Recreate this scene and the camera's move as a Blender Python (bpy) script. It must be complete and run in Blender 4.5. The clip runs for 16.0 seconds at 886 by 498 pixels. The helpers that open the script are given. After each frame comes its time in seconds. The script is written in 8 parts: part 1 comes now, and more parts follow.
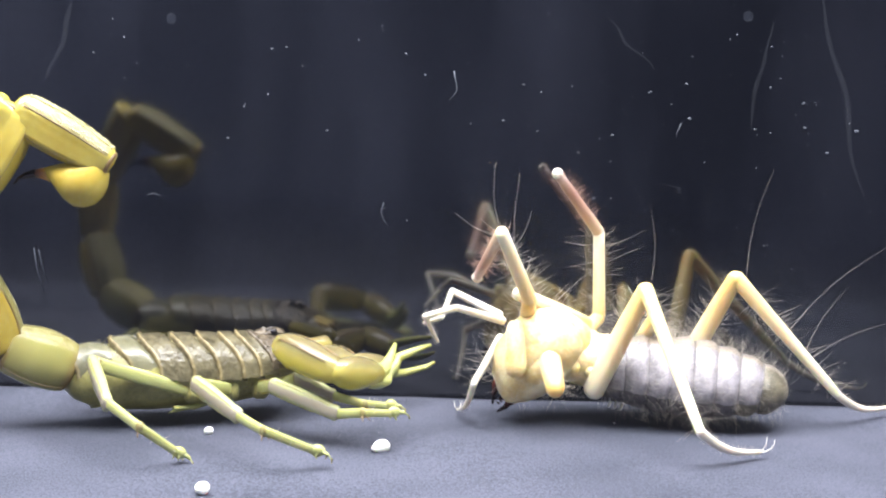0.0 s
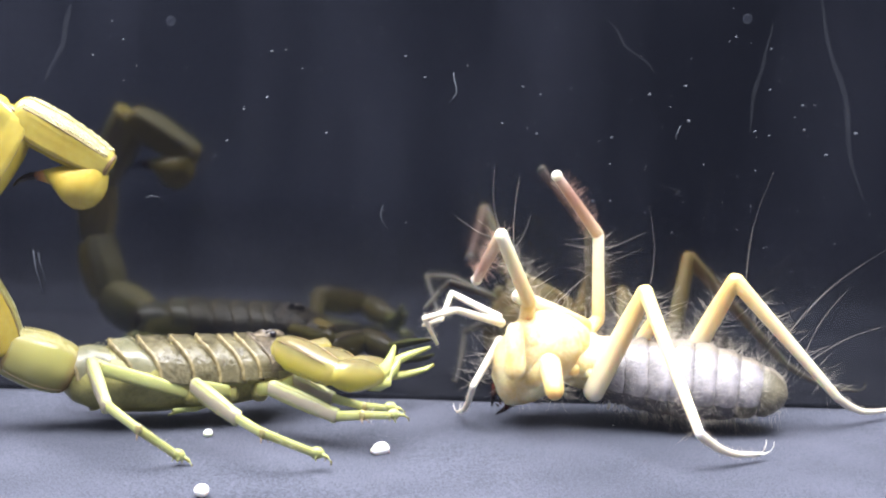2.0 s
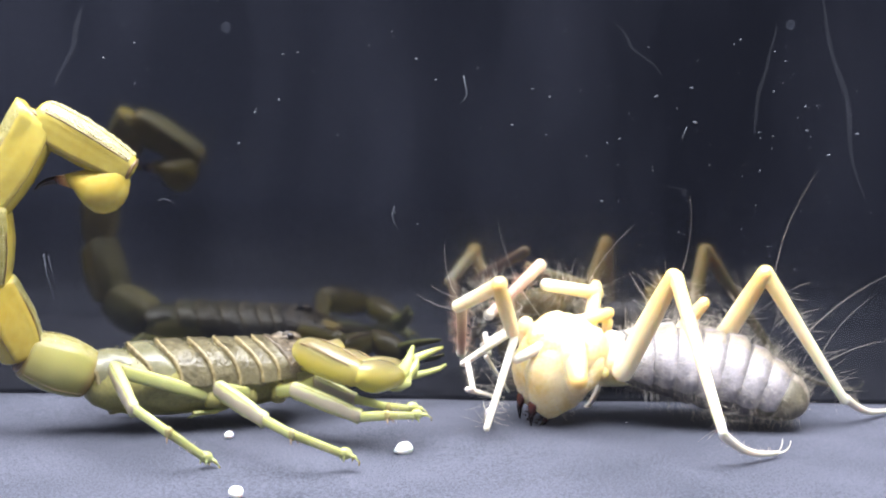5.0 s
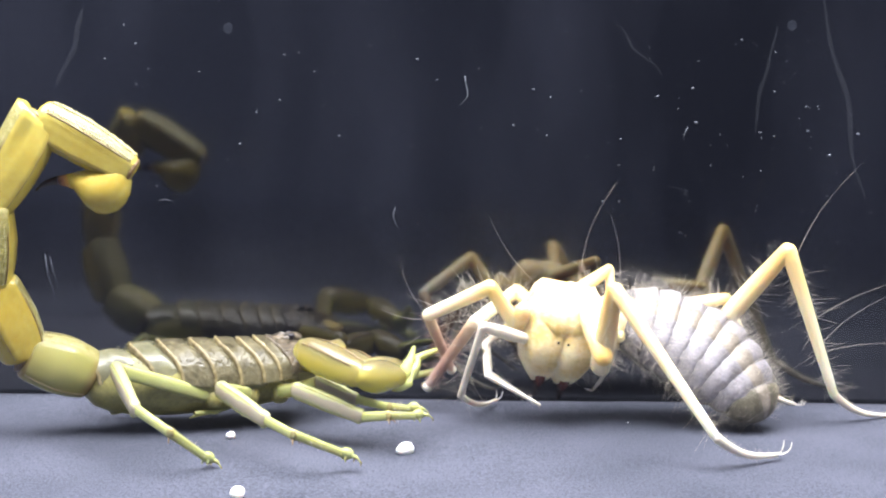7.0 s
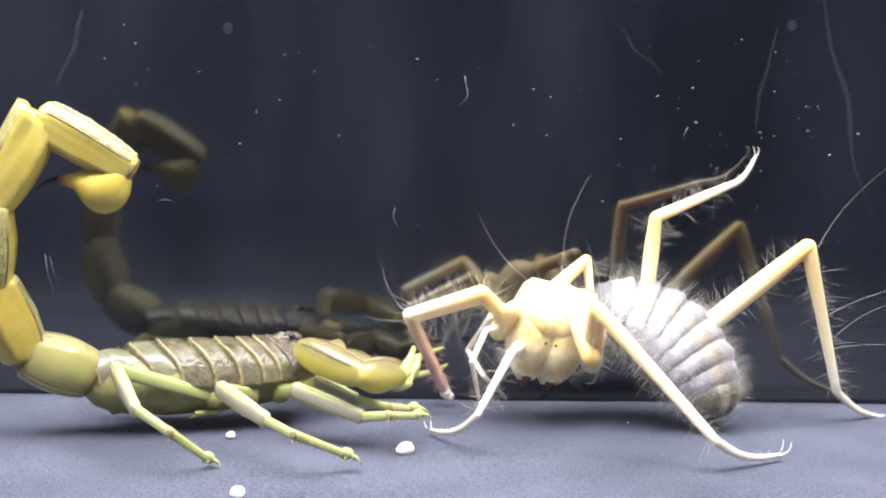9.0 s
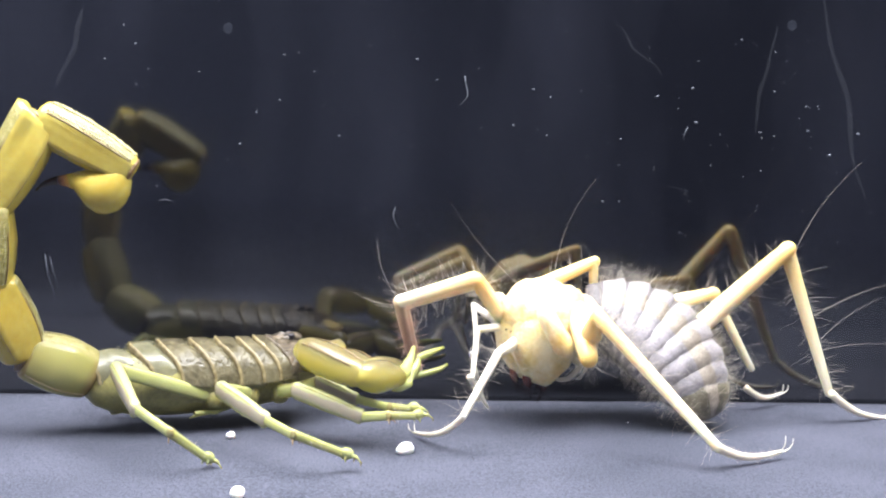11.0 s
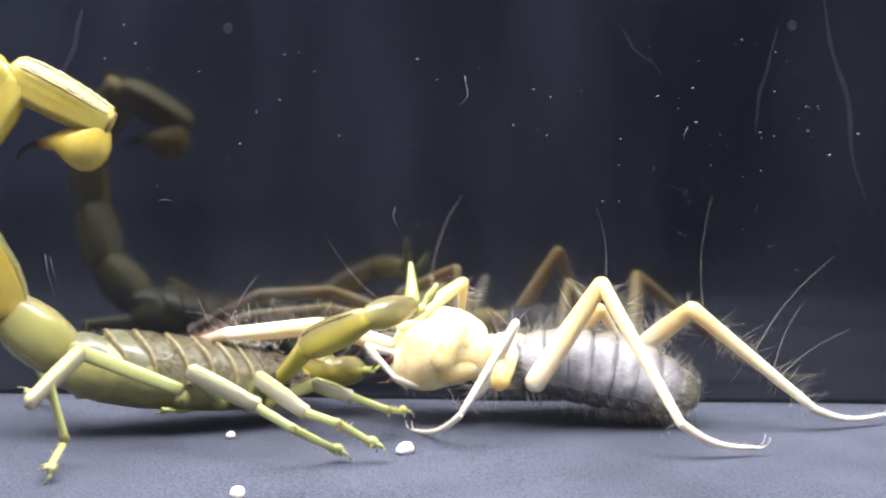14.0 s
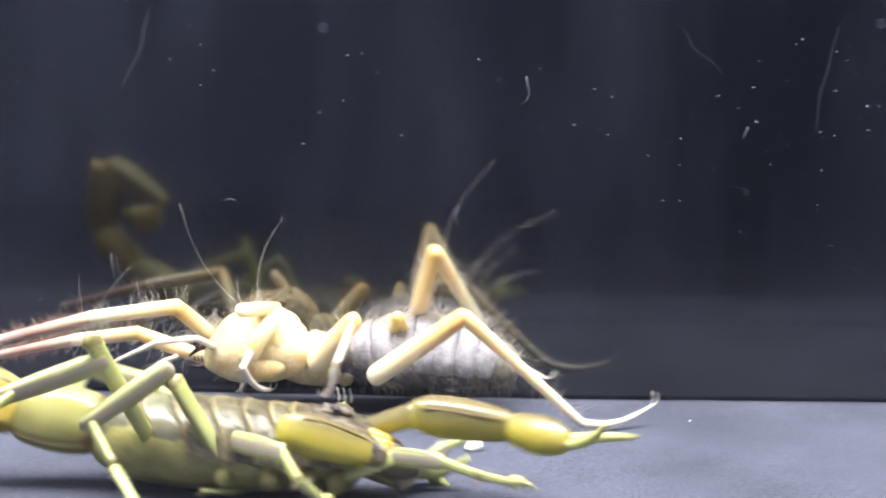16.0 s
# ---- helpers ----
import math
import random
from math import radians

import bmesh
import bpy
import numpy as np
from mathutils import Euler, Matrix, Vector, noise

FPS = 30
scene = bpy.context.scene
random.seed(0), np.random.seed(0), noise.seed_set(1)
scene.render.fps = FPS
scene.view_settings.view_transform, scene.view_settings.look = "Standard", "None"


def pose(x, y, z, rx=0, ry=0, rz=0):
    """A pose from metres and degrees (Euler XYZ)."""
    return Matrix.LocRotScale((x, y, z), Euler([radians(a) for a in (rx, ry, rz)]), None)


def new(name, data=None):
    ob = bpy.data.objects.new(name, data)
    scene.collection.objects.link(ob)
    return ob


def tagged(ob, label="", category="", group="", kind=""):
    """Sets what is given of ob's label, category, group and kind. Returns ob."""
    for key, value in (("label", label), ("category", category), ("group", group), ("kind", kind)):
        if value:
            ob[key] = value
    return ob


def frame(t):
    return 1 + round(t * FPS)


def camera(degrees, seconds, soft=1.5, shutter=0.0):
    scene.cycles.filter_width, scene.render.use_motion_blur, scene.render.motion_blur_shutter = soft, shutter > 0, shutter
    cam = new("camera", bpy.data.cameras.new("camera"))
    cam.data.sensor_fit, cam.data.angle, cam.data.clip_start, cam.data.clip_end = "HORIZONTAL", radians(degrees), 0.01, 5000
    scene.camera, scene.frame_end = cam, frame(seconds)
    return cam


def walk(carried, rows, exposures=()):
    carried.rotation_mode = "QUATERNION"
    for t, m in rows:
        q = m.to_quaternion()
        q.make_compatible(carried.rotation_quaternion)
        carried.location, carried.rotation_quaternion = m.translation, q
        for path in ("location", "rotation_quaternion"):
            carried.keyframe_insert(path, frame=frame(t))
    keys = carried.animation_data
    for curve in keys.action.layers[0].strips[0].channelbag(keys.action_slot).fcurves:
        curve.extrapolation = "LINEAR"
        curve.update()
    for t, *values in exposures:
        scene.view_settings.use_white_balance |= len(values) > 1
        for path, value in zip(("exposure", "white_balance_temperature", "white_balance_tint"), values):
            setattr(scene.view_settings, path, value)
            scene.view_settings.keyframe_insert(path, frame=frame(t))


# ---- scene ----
# A scorpion and a sun spider meet in a small tank with a dark glass back, filmed close by from a low camera.
MM = 0.001
GLASS = 0.1819            # front face of the dark back pane
cam = camera(40.0, 16.0, soft=2.1, shutter=0.8)
walk(cam, [
    (0, pose(0.00845, 0.00157, 0.03987, 84.431, -1.475, -0.364)),
    (0.5, pose(0.00844, 0.00157, 0.03987, 84.464, -1.475, -0.370)),
    (1, pose(0.00845, 0.00157, 0.03987, 84.503, -1.475, -0.394)),
    (2, pose(0.00845, 0.00157, 0.03987, 84.540, -1.475, -0.393)),
    (2.5, pose(0.00763, 0.00130, 0.03993, 84.529, -1.433, -0.831)),
    (3, pose(0.00537, 0.00104, 0.03998, 84.514, -1.391, -1.383)),
    (3.5, pose(0.00229, 0.00077, 0.04004, 84.512, -1.350, -2.089)),
    (4, pose(0.00088, 0.00050, 0.04009, 84.502, -1.308, -2.446)),
    (4.2, pose(0.00055, 0.00039, 0.04011, 84.511, -1.291, -2.496)),
    (6.3, pose(0.00000, 0.00000, 0.04019, 84.537, -1.230, -2.500)),
    (15, pose(0.00000, 0.00000, 0.04019, 84.537, -1.230, -2.500)),
    (15.5, pose(-0.00158, -0.00030, 0.04004, 84.622, -1.207, -2.248)),
    (16, pose(-0.00616, -0.00100, 0.03969, 84.628, -1.153, -1.537))],
    exposures=[(0, 0.0), (9.2, 0.03), (11.3, -0.06), (12.5, -0.2), (14, -0.2), (15, -0.23), (16, -0.05)])

# ---- light: one bright lamp over the tank, dim room light around ----
world = bpy.data.worlds.new("room_light")
scene.world = world
world.use_nodes = True
wn, wl = world.node_tree.nodes, world.node_tree.links
wn["Background"].inputs[0].default_value = (0.57, 0.64, 1.0, 1)
side, apart, fade = wn.new("ShaderNodeTexCoord"), wn.new("ShaderNodeSeparateXYZ"), wn.new("ShaderNodeMapRange")
fade.interpolation_type = "SMOOTHSTEP"          # the room is brighter on its left side
for socket, value in zip(("From Min", "From Max", "To Min", "To Max"), (-0.6, 0.6, 0.66, 0.14)):
    fade.inputs[socket].default_value = value
wl.new(side.outputs["Generated"], apart.inputs[0])
wl.new(apart.outputs[0], fade.inputs["Value"])
over, both = wn.new("ShaderNodeMapRange"), wn.new("ShaderNodeMath")
over.interpolation_type = "SMOOTHSTEP"          # and brighter overhead
for socket, value in zip(("From Min", "From Max", "To Min", "To Max"), (0.10, 0.50, 0.46, 2.2)):
    over.inputs[socket].default_value = value
both.operation = "MULTIPLY"
wl.new(apart.outputs[2], over.inputs["Value"])
wl.new(fade.outputs[0], both.inputs[0])
wl.new(over.outputs[0], both.inputs[1])
wl.new(both.outputs[0], wn["Background"].inputs[1])
lamp_data = bpy.data.lights.new("tank_lamp", "AREA")
lamp_data.shape, lamp_data.size, lamp_data.size_y, lamp_data.energy = "RECTANGLE", 0.34, 0.13, 3.75
lamp_data.color = (0.95, 0.955, 1.0)
tank_lamp = new("tank_lamp", lamp_data)
tank_lamp.matrix_world = pose(-0.012, 0.116, 0.206, 4, 0, 0)
scene.view_settings.exposure = 0.0


# ---- materials ----
def shader(name):
    m = bpy.data.materials.new(name)
    m.use_nodes = True
    return m, m.node_tree.nodes, m.node_tree.links, m.node_tree.nodes["Principled BSDF"]


def surface(name, dark, light, scale=900.0, rough=0.4, bump=0.15, fine=5000.0, sss=0.0, specular=0.5, deep=0.0012):
    """Two colours mixed by coarse and fine noise, with fine relief. Scales are per metre."""
    m, n, l, b = shader(name)
    co = n.new("ShaderNodeTexCoord")
    big, small = n.new("ShaderNodeTexNoise"), n.new("ShaderNodeTexNoise")
    big.inputs["Scale"].default_value, small.inputs["Scale"].default_value = scale, fine
    big.inputs["Detail"].default_value = small.inputs["Detail"].default_value = 3
    for t in (big, small):
        l.new(co.outputs["Object"], t.inputs["Vector"])
    add = n.new("ShaderNodeMath")
    add.operation = "MULTIPLY_ADD"
    l.new(small.outputs["Fac"], add.inputs[0])
    add.inputs[1].default_value = 0.45
    l.new(big.outputs["Fac"], add.inputs[2])
    ramp = n.new("ShaderNodeValToRGB")
    ramp.color_ramp.elements[0].position, ramp.color_ramp.elements[1].position = 0.5, 0.95
    ramp.color_ramp.elements[0].color, ramp.color_ramp.elements[1].color = (*dark, 1), (*light, 1)
    l.new(add.outputs[0], ramp.inputs[0])
    l.new(ramp.outputs[0], b.inputs["Base Color"])
    bp = n.new("ShaderNodeBump")
    bp.inputs["Strength"].default_value, bp.inputs["Distance"].default_value = bump, 0.0004
    l.new(small.outputs["Fac"], bp.inputs["Height"])
    l.new(bp.outputs[0], b.inputs["Normal"])
    b.inputs["Roughness"].default_value = rough
    b.inputs["Specular IOR Level"].default_value = specular
    if sss:
        b.inputs["Subsurface Weight"].default_value = sss
        b.inputs["Subsurface Radius"].default_value = (1.0, 0.7, 0.25)
        b.inputs["Subsurface Scale"].default_value = deep
    return m


def along(name, stops, rough=0.4, bump=0.12, sss=0.2, axis=0, mottle=0.16, grain=2500, deep=0.001):
    """Colour that runs along one axis of a piece (x unless said otherwise), with fine mottling."""
    m, n, l, b = shader(name)
    co, sep, ramp = n.new("ShaderNodeTexCoord"), n.new("ShaderNodeSeparateXYZ"), n.new("ShaderNodeValToRGB")
    noise_t = n.new("ShaderNodeTexNoise")
    noise_t.inputs["Scale"].default_value, noise_t.inputs["Detail"].default_value = grain, 4
    l.new(co.outputs["Object"], noise_t.inputs["Vector"])
    l.new(co.outputs["Generated"], sep.inputs[0])
    add = n.new("ShaderNodeMath")
    add.operation = "MULTIPLY_ADD"
    l.new(noise_t.outputs["Fac"], add.inputs[0])
    add.inputs[1].default_value = mottle
    l.new(sep.outputs[axis], add.inputs[2])
    els = ramp.color_ramp.elements
    while len(els) < len(stops):
        els.new(0.5)
    for e, (at, c) in zip(els, stops):
        e.position, e.color = min(1, at + mottle / 2), (*c, 1)
    l.new(add.outputs[0], ramp.inputs[0])
    l.new(ramp.outputs[0], b.inputs["Base Color"])
    bp = n.new("ShaderNodeBump")
    bp.inputs["Strength"].default_value, bp.inputs["Distance"].default_value = bump, 0.0003
    l.new(noise_t.outputs["Fac"], bp.inputs["Height"])
    l.new(bp.outputs[0], b.inputs["Normal"])
    b.inputs["Roughness"].default_value = rough
    b.inputs["Subsurface Weight"].default_value = sss
    b.inputs["Subsurface Radius"].default_value = (1.0, 0.7, 0.3)
    b.inputs["Subsurface Scale"].default_value = deep
    return m


def plain(name, colour, rough=0.4, specular=0.5, alpha=1.0):
    m, n, l, b = shader(name)
    b.inputs["Base Color"].default_value = (*colour, 1)
    b.inputs["Roughness"].default_value = rough
    b.inputs["Specular IOR Level"].default_value = specular
    b.inputs["Alpha"].default_value = alpha
    return m


def dark_glass():
    """Dark back pane: almost black, smudged, with a clear mirror gloss."""
    m, n, l, b = shader("dark_glass")
    co, t, ramp = n.new("ShaderNodeTexCoord"), n.new("ShaderNodeTexNoise"), n.new("ShaderNodeValToRGB")
    mp = n.new("ShaderNodeMapping")
    mp.inputs["Scale"].default_value = (1, 1, 0.25)
    l.new(co.outputs["Object"], mp.inputs[0])
    l.new(mp.outputs[0], t.inputs["Vector"])
    t.inputs["Scale"].default_value, t.inputs["Detail"].default_value = 60, 5
    ramp.color_ramp.elements[0].position, ramp.color_ramp.elements[1].position = 0.4, 0.75
    ramp.color_ramp.elements[0].color, ramp.color_ramp.elements[1].color = (0.002, 0.0022, 0.0034, 1), (0.008, 0.0086, 0.0122, 1)
    l.new(t.outputs["Fac"], ramp.inputs[0])
    l.new(ramp.outputs[0], b.inputs["Base Color"])
    b.inputs["Roughness"].default_value = 0.085
    b.inputs["IOR"].default_value = 1.98
    return m


def clear_glass():
    m, n, l, b = shader("clear_glass")
    n.remove(b)
    tr, gl, mix, fr = n.new("ShaderNodeBsdfTransparent"), n.new("ShaderNodeBsdfGlossy"), n.new("ShaderNodeMixShader"), n.new("ShaderNodeFresnel")
    gl.inputs["Roughness"].default_value = 0.02
    fr.inputs["IOR"].default_value = 1.3
    l.new(fr.outputs[0], mix.inputs[0])
    l.new(tr.outputs[0], mix.inputs[1])
    l.new(gl.outputs[0], mix.inputs[2])
    l.new(mix.outputs[0], n["Material Output"].inputs[0])
    return m


def felt():
    """Dark blue-grey paper felt with pale fibres and pressed patches."""
    m, n, l, b = shader("grey_felt")
    co = n.new("ShaderNodeTexCoord")
    big, small, fib = n.new("ShaderNodeTexNoise"), n.new("ShaderNodeTexNoise"), n.new("ShaderNodeTexNoise")
    for t, s in ((big, 45), (small, 3600), (fib, 1300)):
        t.inputs["Scale"].default_value, t.inputs["Detail"].default_value = s, 4
        l.new(co.outputs["Object"], t.inputs["Vector"])
    mix, ramp = n.new("ShaderNodeMix"), n.new("ShaderNodeValToRGB")
    mix.inputs[0].default_value = 0.7
    l.new(big.outputs["Fac"], mix.inputs[2])
    l.new(small.outputs["Fac"], mix.inputs[3])
    els = ramp.color_ramp.elements
    els[0].position, els[1].position = 0.41, 0.59
    els[0].color, els[1].color = (0.025, 0.029, 0.041, 1), (0.070, 0.073, 0.098, 1)
    l.new(mix.outputs[0], ramp.inputs[0])
    l.new(ramp.outputs[0], b.inputs["Base Color"])
    add, bp = n.new("ShaderNodeMath"), n.new("ShaderNodeBump")
    l.new(small.outputs["Fac"], add.inputs[0])
    l.new(fib.outputs["Fac"], add.inputs[1])
    bp.inputs["Strength"].default_value, bp.inputs["Distance"].default_value = 0.42, 0.0005
    l.new(add.outputs[0], bp.inputs["Height"])
    l.new(bp.outputs[0], b.inputs["Normal"])
    b.inputs["Roughness"].default_value = 0.85
    b.inputs["Specular IOR Level"].default_value = 0.25
    return m


FELT, GLASS_DARK, GLASS_CLEAR = felt(), dark_glass(), clear_glass()
DUST = plain("pale_dust", (0.085, 0.092, 0.108), 0.9, 0.2)
SMEAR = plain("grey_smear", (0.3, 0.32, 0.36), 0.9, 0.1, 0.028)
SPOT = plain("pale_spot", (0.5, 0.55, 0.65), 0.9, 0.1, 0.03)
CRUMB = surface("white_crumb", (0.7, 0.7, 0.66), (0.85, 0.85, 0.82), 700, 0.6, 0.3, 2500, 0.2)
# scorpion
SHELL = surface("amber_shell", (0.33, 0.235, 0.034), (0.42, 0.345, 0.08), 120, 0.11, 0.05, 1300, 0.3)
SHELL_GREEN = along("straw_shell", [(0.0, (0.13, 0.07, 0.025)), (0.09, (0.20, 0.15, 0.05)), (0.2, (0.24, 0.225, 0.07)), (0.6, (0.27, 0.255, 0.085)), (0.9, (0.24, 0.215, 0.07)), (1.0, (0.19, 0.14, 0.045))], 0.16, 0.10, 0.3, 0, 0.14, 300)
CREST = surface("pale_crest", (0.21, 0.185, 0.055), (0.30, 0.27, 0.11), 1400, 0.26, 0.6, 3000, 0.2)
PALM = along("gold_palm", [(0.05, (0.38, 0.335, 0.04)), (0.42, (0.36, 0.30, 0.05)), (0.6, (0.32, 0.265, 0.07)), (0.8, (0.20, 0.175, 0.07)), (0.97, (0.14, 0.115, 0.055))], 0.09, 0.3, 0.35, 2, 0.2, 420)
LIMB = along("pale_green_limb", [(0.0, (0.24, 0.215, 0.09)), (0.06, (0.31, 0.32, 0.115)), (0.5, (0.355, 0.37, 0.145)), (0.88, (0.33, 0.34, 0.125)), (0.96, (0.22, 0.19, 0.08))], 0.16, 0.12, 0.4, 0, 0.16)
FINGER = along("yellow_green_finger", [(0.0, (0.34, 0.33, 0.09)), (0.5, (0.36, 0.38, 0.13)), (0.95, (0.31, 0.32, 0.11))], 0.16, 0.08, 0.4, 0, 0.15, 700)
KNEE = along("pinkish_knee_piece", [(0.1, (0.31, 0.33, 0.13)), (0.4, (0.27, 0.235, 0.165)), (0.75, (0.29, 0.25, 0.185)), (0.92, (0.33, 0.34, 0.16))], 0.16, 0.14, 0.35, 2, 0.4, 700)
BACK = surface("grey_brown_back", (0.044, 0.037, 0.020), (0.135, 0.117, 0.068), 420, 0.17, 0.6, 1700)
REAR = surface("grey_olive_rear", (0.085, 0.082, 0.048), (0.17, 0.16, 0.098), 260, 0.2, 0.2, 1500, 0.15)
HEAD_DARK = surface("dark_head", (0.016, 0.013, 0.011), (0.14, 0.11, 0.07), 650, 0.26, 0.8, 1800)
RIM = surface("cream_rim", (0.12, 0.092, 0.04), (0.27, 0.22, 0.115), 1100, 0.25, 0.2, 3000)
BELLY = surface("olive_belly", (0.13, 0.115, 0.035), (0.31, 0.285, 0.095), 260, 0.28, 0.15, 2500, 0.2)
KEEL = surface("granular_keel", (0.28, 0.24, 0.10), (0.42, 0.38, 0.2), 2500, 0.3, 0.3, 5000)
JOINT = surface("brown_joint", (0.09, 0.05, 0.018), (0.19, 0.12, 0.045), 900, 0.35, 0.2, 4000)
DARK_EYE = plain("black_eye", (0.006, 0.005, 0.008), 0.12)
STING = along("amber_to_black_sting", [(0.0, (0.55, 0.34, 0.03)), (0.25, (0.24, 0.09, 0.02)), (0.42, (0.015, 0.008, 0.008))], 0.2, 0.05, 0)
TEETH = plain("dark_teeth", (0.05, 0.03, 0.015), 0.4)
# sun spider
SKIN = surface("cream_hide", (0.60, 0.41, 0.13), (0.82, 0.73, 0.46), 260, 0.42, 0.4, 2600, 0.65, deep=0.0022)
FEMUR = along("cream_femur", [(0.0, (0.78, 0.71, 0.52)), (0.45, (0.75, 0.62, 0.33)), (0.95, (0.69, 0.49, 0.17))], 0.38, 0.3, 0.6, 0, 0.2, 1800, deep=0.0018)
TIBIA = along("cream_tibia", [(0.0, (0.70, 0.51, 0.19)), (0.3, (0.75, 0.62, 0.33)), (0.95, (0.78, 0.73, 0.56))], 0.38, 0.3, 0.6, 0, 0.2, 1800, deep=0.0018)
TARSUS = along("ivory_tarsus", [(0.0, (0.66, 0.59, 0.45)), (0.9, (0.64, 0.59, 0.50))])
PALP_END = along("russet_palp_end", [(0.0, (0.62, 0.48, 0.30)), (0.28, (0.48, 0.32, 0.22)), (0.7, (0.34, 0.19, 0.15)), (0.95, (0.45, 0.32, 0.27))], 0.5, 0.25)
WHITE_LIMB = surface("ivory_limb", (0.56, 0.51, 0.42), (0.70, 0.66, 0.57), 500, 0.42, 0.2, 3500, 0.2)
PLATE = surface("lavender_grey_plate", (0.115, 0.106, 0.109), (0.31, 0.287, 0.30), 420, 0.45, 0.45, 3500, 0.1)
STRIPE = surface("tan_back_stripe", (0.11, 0.09, 0.07), (0.29, 0.25, 0.20), 450, 0.42, 0.4, 3000)
# dark folds between abdomen rings; also painted as shade on their undersides
FOLD_UNDERSHADE = surface("dark_fold_and_undershade", (0.04, 0.036, 0.036), (0.12, 0.108, 0.108), 500, 0.6, 0.3, 3000)
VENT = surface("olive_vent", (0.045, 0.04, 0.025), (0.15, 0.13, 0.085), 500, 0.5, 0.4, 3000)
FANG = along("russet_to_black_fang", [(0.0, (0.24, 0.09, 0.05)), (0.4, (0.08, 0.022, 0.016)), (0.7, (0.015, 0.006, 0.006))], 0.25, 0.05, 0)
HAIR = plain("pale_hair", (0.44, 0.39, 0.32), 0.5, 0.4)
RED_HAIR = plain("russet_hair", (0.42, 0.25, 0.18), 0.5, 0.4)


# ---- mesh helpers ----
def link(name, bm, material, parent=None, label="", smooth=True, loc=None):
    me = bpy.data.meshes.new(name)
    bmesh.ops.recalc_face_normals(bm, faces=bm.faces)
    bm.to_mesh(me)
    bm.free()
    for m in (material if isinstance(material, (list, tuple)) else [material]):
        me.materials.append(m)
    for p in me.polygons:
        p.use_smooth = smooth
    ob = new(name, me)
    ob.parent = parent
    if loc is not None:
        ob.matrix_basis = loc
    if label:
        tagged(ob, label)
    return ob


def part(name, bm, material, parent, label="", loc=None):
    return link(name, bm, material, parent, label, True, loc)


def lathe(bm, profile, seg=14, sy=1.0, sz=1.0, bow=None, mat=0, lump=0.0, arch=None, box=1.0):
    """A body turned round x: profile rows (x, radius) in mm. bow(x) lifts the axis; arch flattens the underside; box below 1 squares the section."""
    rings = []
    for x, r in profile:
        lift = bow(x) if bow else 0.0
        ring = []
        for k in range(seg):
            a = 2 * math.pi * k / seg
            y, z = math.copysign(abs(math.cos(a)) ** box, math.cos(a)) * r * sy, math.copysign(abs(math.sin(a)) ** box, math.sin(a)) * r * sz
            if arch is not None and z < 0:
                z *= arch
            if lump:
                f = 1 + lump * noise.noise((x * 0.6, y * 0.6 + 7, z * 0.6))
                y, z = y * f, z * f
            ring.append(bm.verts.new((x * MM, y * MM, (z + lift) * MM)))
        rings.append(ring)
    for a, b in zip(rings, rings[1:]):
        for k in range(seg):
            bm.faces.new((a[k], a[(k + 1) % seg], b[(k + 1) % seg], b[k])).material_index = mat
    for ring in (rings[0], rings[-1]):
        bm.faces.new(ring).material_index = mat
    return rings


def limb_profile(length, r0, r1, knob0=1.0, knob1=1.12, n=9, belly=0.0):
    """Radii along a limb piece with rounded ends and slightly swollen joints."""
    rows = [(-r0 * 0.75 * knob0, r0 * 0.3), (-r0 * 0.45 * knob0, r0 * 0.78 * knob0)]
    for i in range(n + 1):
        u = i / n
        r = r0 + (r1 - r0) * u + belly * math.sin(math.pi * u)
        r *= 1 + (knob0 - 1) * max(0, 1 - u * 6) + (knob1 - 1) * max(0, 1 - (1 - u) * 7)
        rows.append((u * length, r))
    rows += [(length + r1 * 0.45, r1 * 0.78), (length + r1 * 0.75, r1 * 0.3)]
    return rows


def wire(bm, pts, r0, r1, seg=6, mat=0, swell=1.0):
    """A thin tapering rod through points in mm; swell above 1 keeps it thick towards its tip."""
    pts = [Vector(p) for p in pts]
    rings = []
    for i, p in enumerate(pts):
        d = (pts[min(i + 1, len(pts) - 1)] - pts[max(i - 1, 0)]).normalized()
        s = d.orthogonal().normalized()
        q = d.cross(s)
        r = r0 + (r1 - r0) * (i / (len(pts) - 1)) ** swell
        rings.append([bm.verts.new((p + (s * math.cos(2 * math.pi * k / seg) + q * math.sin(2 * math.pi * k / seg)) * r) * MM) for k in range(seg)])
    for a, b in zip(rings, rings[1:]):
        for k in range(seg):
            bm.faces.new((a[k], a[(k + 1) % seg], b[(k + 1) % seg], b[k])).material_index = mat
    bm.faces.new(rings[0]).material_index = mat
    bm.faces.new(rings[-1]).material_index = mat


def ball(bm, centre, radii, sub=2, mat=0):
    made = bmesh.ops.create_icosphere(bm, subdivisions=sub, radius=1)["verts"]
    for v in made:
        v.co = Vector([(c + u * r) * MM for c, u, r in zip(centre, v.co, radii)])
    for f in {f for v in made for f in v.link_faces}:
        f.material_index = mat


